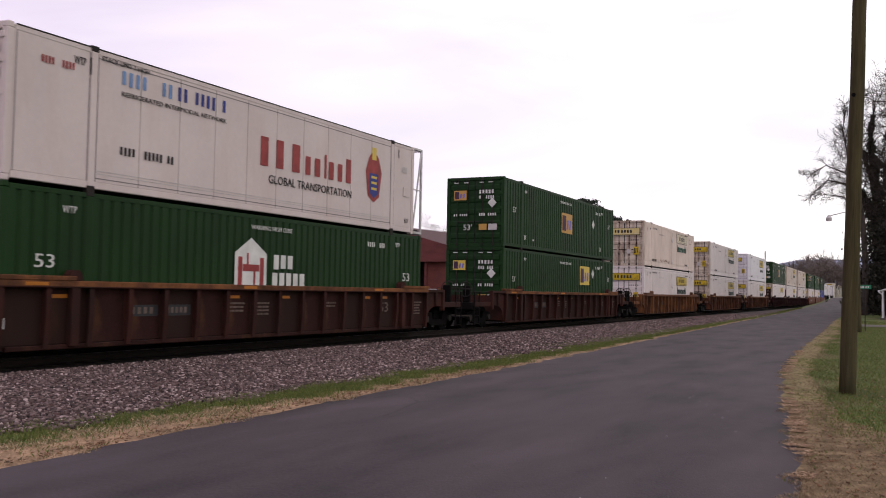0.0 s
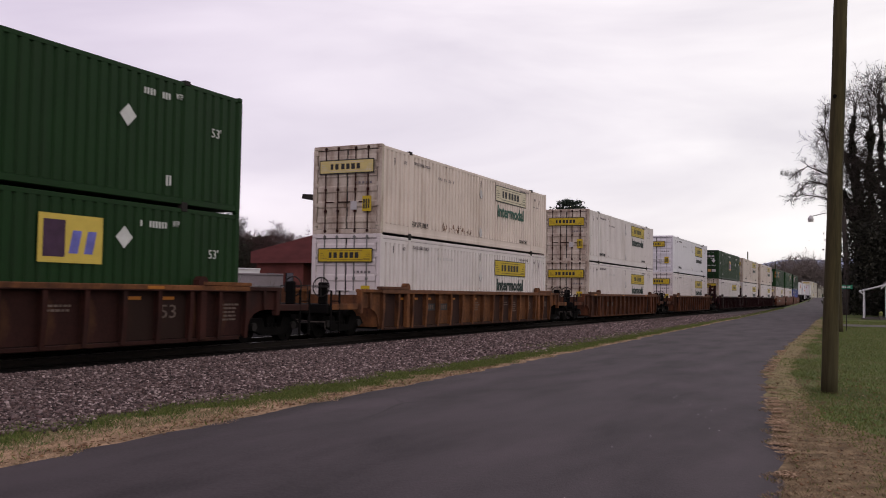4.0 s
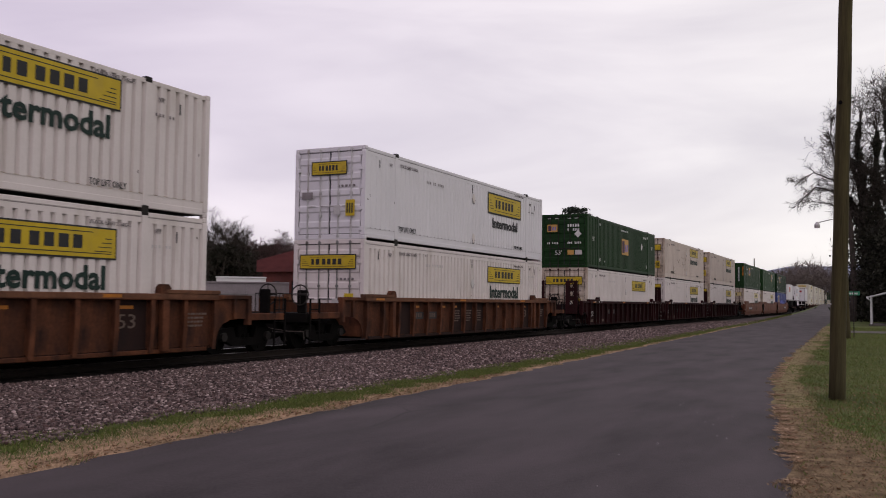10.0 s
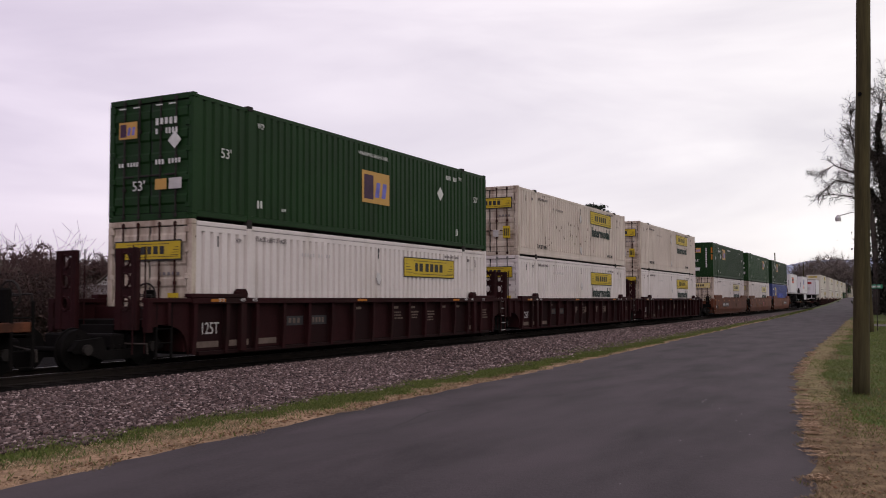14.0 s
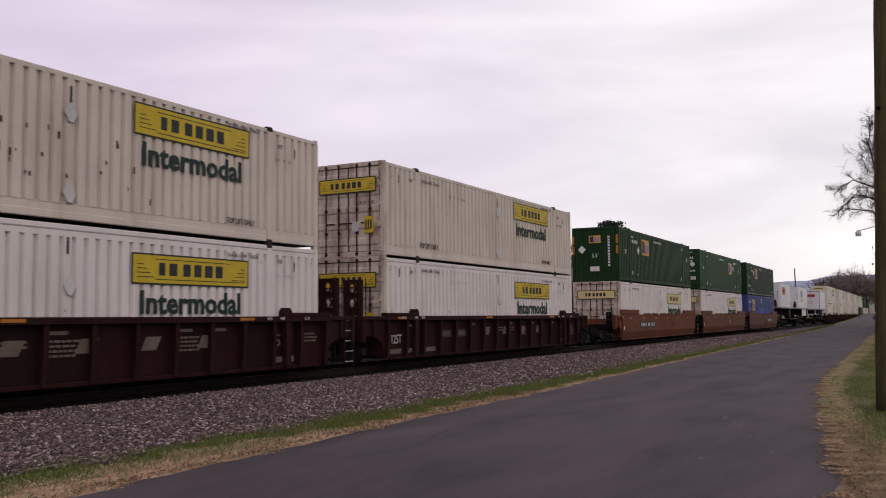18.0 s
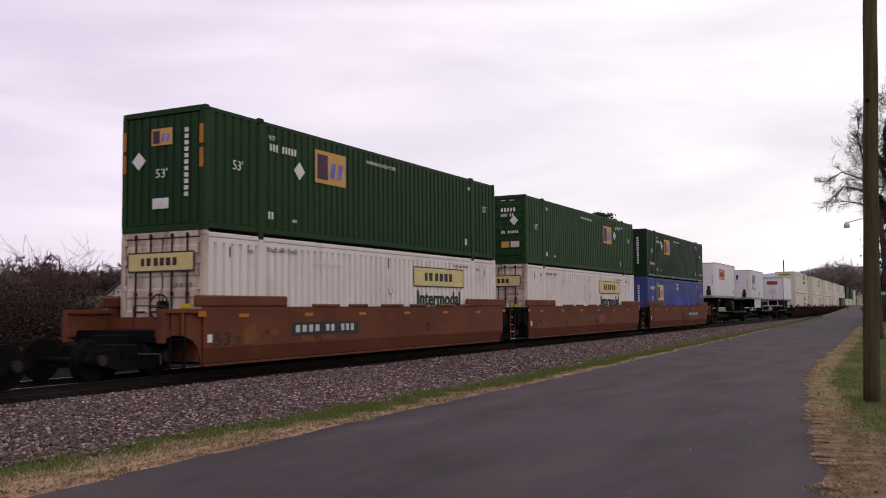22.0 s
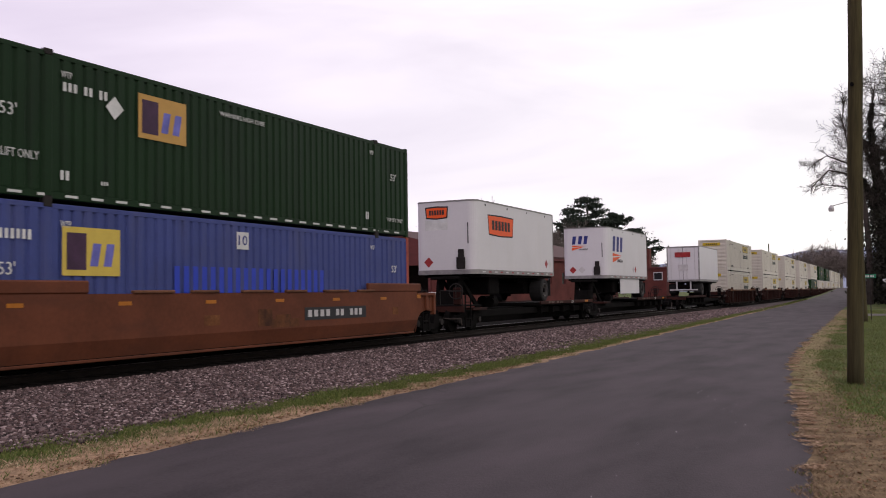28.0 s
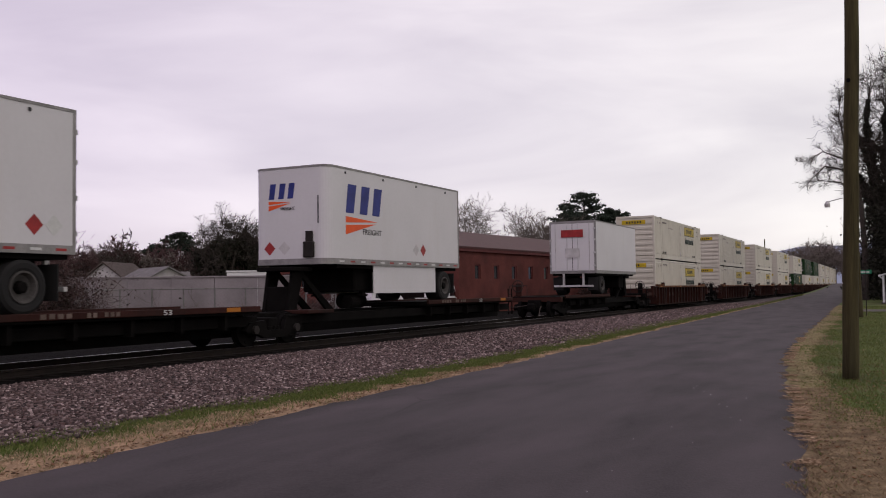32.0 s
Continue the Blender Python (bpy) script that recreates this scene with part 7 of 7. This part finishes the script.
# long bare limbs that reach out over the lane
reach = thing("spreading_tree", "bare spreading tree reaching over the lane", "tree", "trees behind the house", pose(-2.4, 84, gz0))
part("trunk", Shape().tube([(0, 0, -.2), (.1, 0, 4), (-.1, 0, 8), (-.4, .1, 10.4)], [.3, .24, .2, .12], 9), bark, reach)
ra = random.Random(5)
for bends, depth in (([(-.4, 10.2), (-1.5, 11.0), (-2.8, 11.4), (-3.9, 10.4)], 2), ([(-.3, 9.8), (-1.4, 11.9), (-2.9, 12.6), (-4.0, 12.0)], 3), ([(-.3, 9.0), (-1.6, 9.9), (-3.3, 10.2)], 2),
                     ([(-.4, 10.4), (-1.1, 12.6), (-1.6, 15.6), (-1.4, 17)], 3), ([(-.3, 9.8), (-.2, 12.8), (-.6, 15.4)], 3)):
    arm_s = Shape()
    path = [Vector((q, ra.uniform(-.3, .3), h)) for q, h in bends]
    arm_s.tube(path, [.1 - .075 * i / (len(path) - 1) for i in range(len(path))], 6, False)
    for i in range(len(path) - 1):
        d = (path[i + 1] - path[i]).normalized()
        for k in range(8):
            limb(arm_s, ra, path[i].lerp(path[i + 1], ra.random()), d + Vector((ra.uniform(-.5, .1), ra.uniform(-.6, .6), ra.uniform(-.6, .9))), ra.uniform(.6, 1.25), .03, 2, .009, -.01, 5, 4)
    limb(arm_s, ra, path[-1], path[-1] - path[-2], .75, .03, depth, .009, -.03, 4, 4)
    tagged(part("limb", arm_s, bark, reach), kind="stuff")
for k in range(7):
    ax = 1.3 - k * .62
    px, py, pz = at(ax, 92 + (k % 3) * 3)
    sb = thing("evergreen_shrub", "dark evergreen undergrowth below the trees", "shrub", "undergrowth", pose(px, py, pz))
    rr = np.random.default_rng(60 + k)
    q = rr.normal(0, 1, (900, 3)) * [.75, .75, 1.1] + [0, 0, 2.2]
    q[:, 2] = np.abs(q[:, 2])
    part("stem", Shape().tube([(0, 0, -.1), (0, 0, 2)], [.08, .03], 6), bark, sb)
    leaf_cloud(q, .3, 70 + k, "foliage", ivy_mat, sb)

# far wood at the end of the lane
wood = [bare_tree("far bare woodland tree", 0, 0, 0, 17, 31 + i, bark_grey, spread=.6, depth=3, kids=5, twig=.05, fork=4, trunk=.35, group="far wood") for i in range(3)]
r = random.Random(9)
spots = []
for k in range(30):
    az = -1.5 + 7.4 * k / 29 + r.uniform(-.1, .1)
    d = r.uniform(310, 400)
    lim = .72 + .28 * math.exp(-((az - 4.0) / 1.4) ** 2)
    spots.append((az, d, lim))
for i, (az, d, lim) in enumerate(spots):
    x, y, z = at(az, d)
    m = pose(x, y, 1.2, 0, 0, r.uniform(0, 360))
    ob = wood[i % 3]
    if i < 3:
        ob.matrix_basis = m
    else:
        ob = copy_thing(ob, m)
    ob.scale = (lim * 1.1,) * 2 + (lim * d / 350,)

# pines and bare trees beyond the depot
pine_tree("tall dark pine beyond the brick depot", *at(17.5, 128), 15.2, 41, .36, 34, group="pines beyond the depot")
pine_tree("broad dark pine beyond the brick depot", *at(15.9, 131), 13.0, 42, .36, 34, group="pines beyond the depot")
pine_tree("lower dark pine beyond the brick depot", *at(18.6, 126), 11.8, 43, .36, 30, group="pines beyond the depot")
pine_tree("lower dark pine beyond the brick depot", *at(14.9, 126), 10.0, 45, .4, 28, group="pines beyond the depot")
for az, d, h, seed in ((24.7, 112, 13.2, 51), (20.7, 112, 12.6, 52), (19.7, 118, 10.6, 54), (14.3, 118, 8.2, 53), (28.5, 120, 8.5, 55)):
    bare_tree("grey bare tree behind the depot", *at(az, d), h, seed, bark_grey, spread=.5, depth=4, kids=5, twig=.015, fork=4, trunk=.2, group="bare trees behind the depot")

# left: the hedge of trees behind the houses
back = [bare_tree("brownish bare tree in the hedge line", 0, 0, 0, 9, 61 + i, bark_red if i != 1 else bark_grey, spread=.6, depth=4, kids=4, twig=.045, fork=4, trunk=.18, group="hedge line trees") for i in range(3)]
for i in range(34):
    az = 33.5 + 21 * i / 33 + r.uniform(-.25, .25)
    d = r.uniform(140, 175)
    x, y, z = at(az, d)
    m = pose(x, y, z, 0, 0, r.uniform(0, 360))
    ob = back[i % 3]
    if i < 3:
        ob.matrix_basis = m
    else:
        ob = copy_thing(ob, m)
    s = r.uniform(.75, 1.0) * d / 155
    ob.scale = (s * 1.25, s * 1.25, s)
for i in range(36):
    x, y, z = at(38 + 14 * i / 35 + r.uniform(-.3, .3), r.uniform(112, 132))
    ob = copy_thing(back[i % 3], pose(x, y, z, 0, 0, r.uniform(0, 360)))
    ob.scale = (1.0, 1.0, r.uniform(.66, .98))
pine_tree("dark pine among the houses", *at(42.3, 132), 10.2, 71, .34, 30, group="pines by the houses")
pine_tree("dark pine among the houses", *at(43.6, 136), 8.6, 72, .34, 24, group="pines by the houses")
pine_tree("dark pine among the houses", *at(41.7, 136), 8.2, 73, .36, 24, group="pines by the houses")
pine_tree("dark pine among the trees", *at(36.6, 120), 8.6, 74, .3, 22, group="pines by the houses")
for az, d, h, seed in ((40.6, 100, 9.6, 81), (39.5, 98, 11.2, 82), (38.6, 100, 10.4, 83), (37.7, 102, 9.6, 84)):
    bare_tree("bare tree thick with dark ivy", *at(az, d), h, seed, bark, spread=.4, depth=4, kids=5, twig=.014, ivy=2600, fork=3, trunk=.28, group="ivy trees by the houses")
for az, d, h, seed in ((36.9, 104, 8.8, 181), (36.0, 108, 9.2, 182), (35.2, 106, 8.4, 183), (34.4, 112, 8.6, 184)):
    bare_tree("brownish bare tree behind the yard", *at(az, d), h, seed, bark_red, spread=.55, depth=4, kids=5, twig=.02, fork=4, trunk=.2, group="bare trees behind the yard")
bare_tree("slender bare tree by the houses", *at(45.9, 110), 8.8, 85, bark, spread=.4, depth=3, kids=5, twig=.03, fork=3, trunk=.14)


dead_mat = island_material("dead_hedge_leaves", [(0.03, 0.018, 0.016), (0.052, 0.033, 0.028), (0.022, 0.014, 0.013), (0.07, 0.045, 0.038)], 0.9, 10)


def bramble(label, x, y, z, w, h, stems, seed, mat):
    """A leafless thicket of arching stems."""
    rr = random.Random(seed)
    ob = thing("bare_bush", label, "bush", "bare bushes", pose(x, y, z))
    sh = Shape()
    for k in range(stems):
        a = rr.uniform(0, 6.28)
        q = abs(rr.gauss(0, w * .45))
        limb(sh, rr, (math.cos(a) * q, math.sin(a) * q, 0), (math.cos(a) * .5, math.sin(a) * .5, 1.2), h * rr.uniform(.4, .85), .014, 2, .006, -.02, 5, 4)
    tagged(part("stem_thicket", sh, mat, ob), kind="stuff")
    if h > 2:
        rb = np.random.default_rng(seed)
        q = np.stack([rb.normal(0, w * .6, 9000), rb.normal(0, w * .5, 9000), h * .75 * rb.uniform(0, 1, 9000) ** .8], -1)
        leaf_cloud(q, .065, seed, "dead_leaf_haze", dead_mat, ob, "brown dead leaves caught in the stems")
    return ob


for k, (az, d, w, h) in enumerate(((51.6, 38, 2.4, 3.4), (50.3, 39, 1.4, 2.6), (48.9, 40, 1.2, 1.5), (44.0, 42, 1.0, .7), (53.2, 37, 2.5, 3.6), (33.2, 47, 1.5, 1.6), (17.9, 80, 2.5, 2.4), (35.0, 46, 1.3, 1.4))):
    bramble("brown leafless bush beyond the track", *at(az, d), w, h, 52, 90 + k, bark_red)

# ---- brick depot beyond the track ----
brick_red = material("weathered_red_brick", (0.105, 0.033, 0.028), 0.9, vary=0.3, scale=.7, fine=9, bump=0.2, spec=0.15, stain=(0.065, 0.028, 0.025), stain_amount=0.5, stain_scale=(.5, .5, .8))
tin_red = material("red_painted_fascia", (0.1, 0.027, 0.026), 0.7, vary=0.2, scale=1, stretch=(1, 1, 3))
tin_roof = material("dull_red_metal_roof", (0.062, 0.026, 0.025), 0.7, vary=0.2)
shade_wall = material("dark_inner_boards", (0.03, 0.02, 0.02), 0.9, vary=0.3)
depot = thing("brick_depot", "long red brick depot with an open gable bay", "depot", m=pose(-28.5, 56, 0))
DW, DLEN, DE, DR, RX = 16.0, 29, 4.35, 6.2, -6.75
depot.matrix_basis = pose(-25.8, 54.5, 0, 0, 0, -4.5)
# long wall facing the track, with its window openings
bays = [(2.2, 3.0), (5.0, 5.8), (7.8, 8.6), (10.6, 11.4), (13.4, 14.2), (16.2, 17.0), (19.0, 19.8), (21.8, 22.6), (24.6, 25.4)]
cuts = [0.0] + [q for b in bays for q in b] + [DLEN]
for i in range(0, len(cuts), 2):
    part("long_wall", Shape().box(-.35, 0, cuts[i], cuts[i + 1], 0, DE - .12), brick_red, depot)
for i, (a, b) in enumerate(bays):
    tall = b - a > 1.2
    lo, hi = (0.0, 3.3) if tall else (2.3, 3.3)
    part("wall_over", Shape().box(-.35, 0, a, b, hi, DE - .12), brick_red, depot)
    if not tall:
        part("wall_under", Shape().box(-.35, 0, a, b, 0, lo), brick_red, depot)
        w_ = part("window", Shape().box(-.16, -.06, a, a + .08, lo, hi).box(-.16, -.06, b - .08, b, lo, hi).box(-.16, -.06, a, b, hi - .08, hi).box(-.16, -.02, a - .05, b + .05, lo - .06, lo + .04), tin_red, depot)
        part("pane", Shape().box(-.14, -.12, a, b, lo, hi), pane_glass, w_)
    else:
        part("freight_door", Shape().box(-.2, -.1, a, b, 0, hi), tin_red, depot)
part("eave_board", Shape().box(-.1, .18, -.3, DLEN + .2, DE - .2, DE), tin_red, depot)
part("roof_edge", Shape().box(-.1, .22, -.35, DLEN + .25, DE, DE + .07), tin_roof, depot)
for sx in (0, 1):
    x0, x1 = (0.2, RX) if sx == 0 else (-DW - .2, RX)
    part("roof_slope", Shape().prism([(x0, DE + .02), (x1, DR), (x1, DR + .1), (x0, DE + .12)], -.4, DLEN + .3, "y"), tin_roof, depot)
part("gable_fascia", Shape().prism([(0.2, DE - .75), (.2, DE + .1), (RX, DR + .1), (-DW - .2, DE + .1), (-DW - .2, DE - .75), (-DW * .62, DE - .75)], -.45, -.3, "y"), tin_red, depot)
part("gable_wall", Shape().box(-DW, -DW + 4.4, 0, .35, 0, 1.9).box(-DW, -DW + .9, 0, .35, 1.9, 2.9).box(-DW + 1.7, -DW + 2.7, 0, .35, 1.9, 2.9).box(-DW + 3.5, -DW + 4.4, 0, .35, 1.9, 2.9).box(-DW, -DW + 4.4, 0, .35, 2.9, DE - .1), brick_red, depot)
for a in (.9, 2.7):
    part("window", Shape().box(-DW + a, -DW + a + .8, .12, .2, 1.9, 2.9), pane_glass, depot)
part("bay_back_wall", Shape().box(-DW + 4.4, -.35, 5.0, 5.3, 0, DE), shade_wall, depot)
part("bay_side_wall", Shape().box(-DW + 4.1, -DW + 4.4, .35, 5.3, 0, DE - .1), brick_red, depot)
part("gable_corner", Shape().box(-2.4, -.35, 0, .35, 0, DE - .1), brick_red, depot)
for a in (-9.6, -7.2, -4.8, -2.5):
    part("bay_post", Shape().box(a - .09, a + .09, -.1, .1, 0, DE - .5, .01), galvanised if a == -9.6 else tin_red, depot)
part("side_wall_far", Shape().box(-DW, -DW + .35, .35, DLEN, 0, DE - .1), brick_red, depot)
part("end_wall_far", Shape().box(-DW, 0, DLEN - .35, DLEN, 0, DE - .1), brick_red, depot)

annex = thing("brick_annex", "small red brick building with a chimney block", "building", m=pose(*at(13.4, 104)))
part("wall", Shape().box(-1.6, 1.0, 0, 6, 0, 4.2), brick_red, annex)
part("parapet", Shape().box(-1.7, 1.1, -.1, 6.1, 4.2, 4.34), tin_red, annex)
part("chimney", Shape().box(-1.6, -.9, .2, 1.2, 4.34, 6.4, .03), brick_red, annex)
w_ = part("window", Shape().box(-.4, .6, -.06, -.01, 2.9, 3.8), trim_white, annex)
part("pane", Shape().box(-.32, .52, -.08, -.06, 3.0, 3.7), pane_glass, w_)

# ---- yard: flood light, wall, fence, vehicles ----
fl_x, fl_y, _ = direction(33.2, 48)
flood = thing("flood_light", "tall steel yard light with two flood heads", "lamp post", m=pose(fl_x, fl_y, 0))
part("mast", Shape().tube([(0, 0, 0), (0, 0, 6.6)], [.1, .07], 12), galvanised, flood)
part("base", Shape().box(-.25, .25, -.25, .25, 0, .5, .03), drive_mat, flood)
for sx in (-1, 1):
    arm = part("arm", Shape().tube([(0, 0, 6.45), (sx * .3, 0, 6.5)], .035, 6), galvanised, flood)
    part("flood_head", Shape().prism([(sx * .2, 6.3), (sx * .85, 6.42), (sx * .8, 6.66), (sx * .25, 6.62)], -.22, .22, "y"), steel_dark, arm)

wall_mat = material("stained_pale_concrete", (0.2, 0.175, 0.185), 0.9, vary=0.2, scale=.8, fine=12, bump=0.15, spec=0.15, stain=(0.15, 0.13, 0.12), stain_amount=0.6, stain_scale=(.6, .6, .3))
p0, p1 = Vector(direction(52.5, 49)), Vector(direction(35.2, 46.5))
along = p1 - p0
ang = math.degrees(math.atan2(along.y, along.x))
cw = thing("concrete_wall", "long stained pale concrete yard wall", "wall", m=pose(p0.x, p0.y, 0, 0, 0, ang))
nseg = 7
for k in range(nseg):
    a, b = along.length * k / nseg, along.length * (k + 1) / nseg
    part("wall_panel", Shape().box(a + .01, b - .01, 0, .2, -.1, 2.36), wall_mat, cw)
part("coping", Shape().box(0, along.length, -.05, .25, 2.36, 2.44, .01), wall_mat, cw)
vines = Shape()
rv = random.Random(77)
for k in range(26):
    a = rv.uniform(2, along.length)
    limb(vines, rv, (a, -.12, 0), (rv.uniform(-.7, .7), 0, 1), rv.uniform(1.0, 2.3), .02, 1, .01, .02, 3, 4)
tagged(part("dead_vines", vines, bark_grey, cw), kind="stuff")

f0, f1 = Vector(direction(51, 41)), Vector(direction(33, 40))
fa = f1 - f0
fence = thing("chain_link_fence", "galvanised chain-link fence before the wall", "fence", m=pose(f0.x, f0.y, 0, 0, 0, math.degrees(math.atan2(fa.y, fa.x))))
for k in range(11):
    q = fa.length * k / 10
    part("post", Shape().tube([(q, 0, -.1), (q, 0, 1.82)], .035, 8), rod_steel, fence)
part("top_rail", Shape().tube([(0, 0, 1.78), (fa.length, 0, 1.78)], .024, 6), rod_steel, fence)
mesh_wire = Shape()
for k in range(int(fa.length / .16)):
    for s in (-1, 1):
        q = k * .16
        e = q + s * 1.7
        z0, z1 = .05, 1.75
        if e < 0:
            z1 = z0 + 1.7 * (q / 1.7)
            e = 0
        if e > fa.length:
            z1 = z0 + 1.7 * ((fa.length - q) / 1.7)
            e = fa.length
        mesh_wire.tube([(q, .03 * s, z0), (e, .03 * s, z1)], .003, 3, False)
tagged(part("wire_mesh", mesh_wire, rod_steel, fence), kind="stuff")

bx_, by_, _ = direction(38.1, 62)
trailer_box = thing("storage_box", "white storage box behind the yard wall", "storage container", m=pose(bx_, by_, 0, 0, 0, 38))
part("body", Shape().box(-1.6, 1.6, 0, 2.4, .2, 2.95, .03), trailer_skin, trailer_box)
part("roof", Shape().box(-1.65, 1.65, -.05, 2.45, 2.95, 3.05, .02), trailer_skin, trailer_box)
part("skid", Shape().box(-1.5, -1.3, 0, 2.4, 0, .2).box(1.3, 1.5, 0, 2.4, 0, .2), steel_dark, trailer_box)


def pickup(label, az, d, turn, seed):
    x, y, _ = direction(az, d)
    ob = thing("pickup_truck", label, "pickup truck", "parked vehicles", pose(x, y, 0, 0, 0, turn))
    part("lower_body", Shape().prism([(-2.6, .45), (2.6, .45), (2.65, .75), (2.55, 1.05), (1.1, 1.12), (-2.6, 1.12)], -.9, .9, "y"), trailer_skin, ob)
    cab = part("cab", Shape().prism([(-.9, 1.12), (1.15, 1.12), (.55, 1.75), (-.75, 1.78)], -.82, .82, "y"), trailer_skin, ob)
    part("side_window", Shape().prism([(-.65, 1.2), (.85, 1.2), (.48, 1.65), (-.6, 1.68)], -.835, .835, "y"), pane_glass, cab)
    part("bed", Shape().box(-2.5, -.95, -.8, .8, 1.08, 1.13), steel_dark, ob)
    for a in (-1.6, 1.65):
        for s in (-1, 1):
            wl_ = part("wheel", Shape().disc(a, s * .82, .37, .37, .24, "y", 16), tyre_rubber, ob)
            part("rim", Shape().disc(a, s * .95, .37, .21, .02, "y", 12), rim_metal, wl_)
    part("headlight", Shape().box(2.56, 2.64, -.8, -.5, .8, .98, .01), pane_glass, ob)
    return ob


pickup("white pickup truck parked at the depot", 30.4, 50, 62, 1)
pickup("white pickup truck parked by the brick wall", 26.5, 60, 100, 2)

# ---- small houses beyond the yard ----
siding_pale = material("pale_grey_siding", (0.38, 0.355, 0.365), 0.8, vary=0.12)
roof_dark = material("dark_brown_shingle", (0.07, 0.055, 0.05), 0.95, vary=0.3, fine=14)


def small_house(label, az, d, turn, w, dep, eave, ridge, wall_m, roof_m, chimney=False):
    x, y, _ = direction(az, d)
    ob = thing("small_house", label, "house", "houses beyond the yard", pose(x, y, 0, 0, 0, turn))
    part("wall", Shape().prism([(-w / 2, 0), (w / 2, 0), (w / 2, eave), (0, ridge), (-w / 2, eave)], 0, dep, "y"), wall_m, ob)
    for s in (-1, 1):
        part("roof_slope", Shape().prism([(0, ridge), (s * (w / 2 + .35), eave - .25), (s * (w / 2 + .35), eave - .1), (0, ridge + .16)], -.35, dep + .3, "y"), roof_m, ob)
        wd = part("window", Shape().box(s * w * .22 - .45, s * w * .22 + .45, -.06, 0, 1.1, 2.2), trim_white, ob)
        part("pane", Shape().box(s * w * .22 - .36, s * w * .22 + .36, -.09, -.06, 1.2, 2.1), pane_glass, wd)
    part("door", Shape().box(-.45, .45, -.05, 0, 0.05, 2.05, .01), roof_m, ob)
    if chimney:
        part("chimney", Shape().box(.3, .9, dep * .4, dep * .4 + .6, ridge - .5, ridge + .8, .02), siding_pale, ob)
    return ob


small_house("small white gabled house with a grey roof", 43.0, 86, 62, 4.0, 8.0, 2.9, 3.9, siding_pale, roofing)
small_house("grey house with a broad shingle roof", 44.4, 92, -40, 3.0, 4.0, 2.5, 3.55, siding_pale, roofing)
small_house("house with a dark brown roof among bushes", 46.6, 94, 20, 4.2, 6, 3.0, 4.6, siding_pale, roof_dark)
small_house("white house with a chimney among the pines", 42.3, 122, 55, 4.2, 5, 5.2, 6.3, trailer_skin, roofing, True)

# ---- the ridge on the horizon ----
# The blue-grey base paints distance haze onto the ridge.
ridge_mat = material("haze_blue_ridge", (0.25, 0.28, 0.36), 1.0, vary=0.12, scale=.004, fine=.02, spec=0.0)
v, F = [], []
n = 120
for i in range(n + 1):
    az = -60 + 150 * i / n
    el = 1.75 + .35 * math.sin(az * .21 + 1.2) + .22 * math.sin(az * .53 + .4) + .1 * math.sin(az * 1.7) + .3 * math.exp(-((az - 7.2) / 2.2) ** 2)
    x, y, _ = direction(az, 3000)
    x2, y2, _ = direction(az, 3350)
    v += [(x, y, -5), (x2, y2, 1.6 + 3350 * math.tan(radians(el)))]
for i in range(n):
    F.append((2 * i, 2 * i + 2, 2 * i + 3, 2 * i + 1))
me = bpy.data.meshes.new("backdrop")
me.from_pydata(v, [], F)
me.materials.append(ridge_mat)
tagged(new("backdrop", me), "wooded mountain ridge, blue-grey haze painted in", "mountain", kind="structure")


# ---- what moves ----
def motions():
    times = [float(t) for t in range(33)]
    fine = [i * .08 for i in range(401)]
    for ob, s, z, turn in MOVERS:
        rows = []
        for t in times:
            x, y, yaw = track(s - travelled(t))
            rows.append((t, pose(x, y, z, 0, 0, yaw + turn)))
        walk(ob, rows)
        # wheels roll while they are near
        for wheel in [c for c in ob.children if c.name.startswith("wheelset")]:
            home = wheel.matrix_basis.translation.copy()
            way = -1 if turn else 1
            spin, last = [], None
            for t in fine:
                u = s + way * home.y - travelled(t)
                u = min(95.0, max(-12.0, u))
                if u == last and t not in (fine[0], fine[-1]):
                    continue
                last = u
                spin.append((t, pose(*home, -way * math.degrees(u / .42), 0, 0)))
            if len(spin) > 3:
                walk(wheel, spin)


motions()
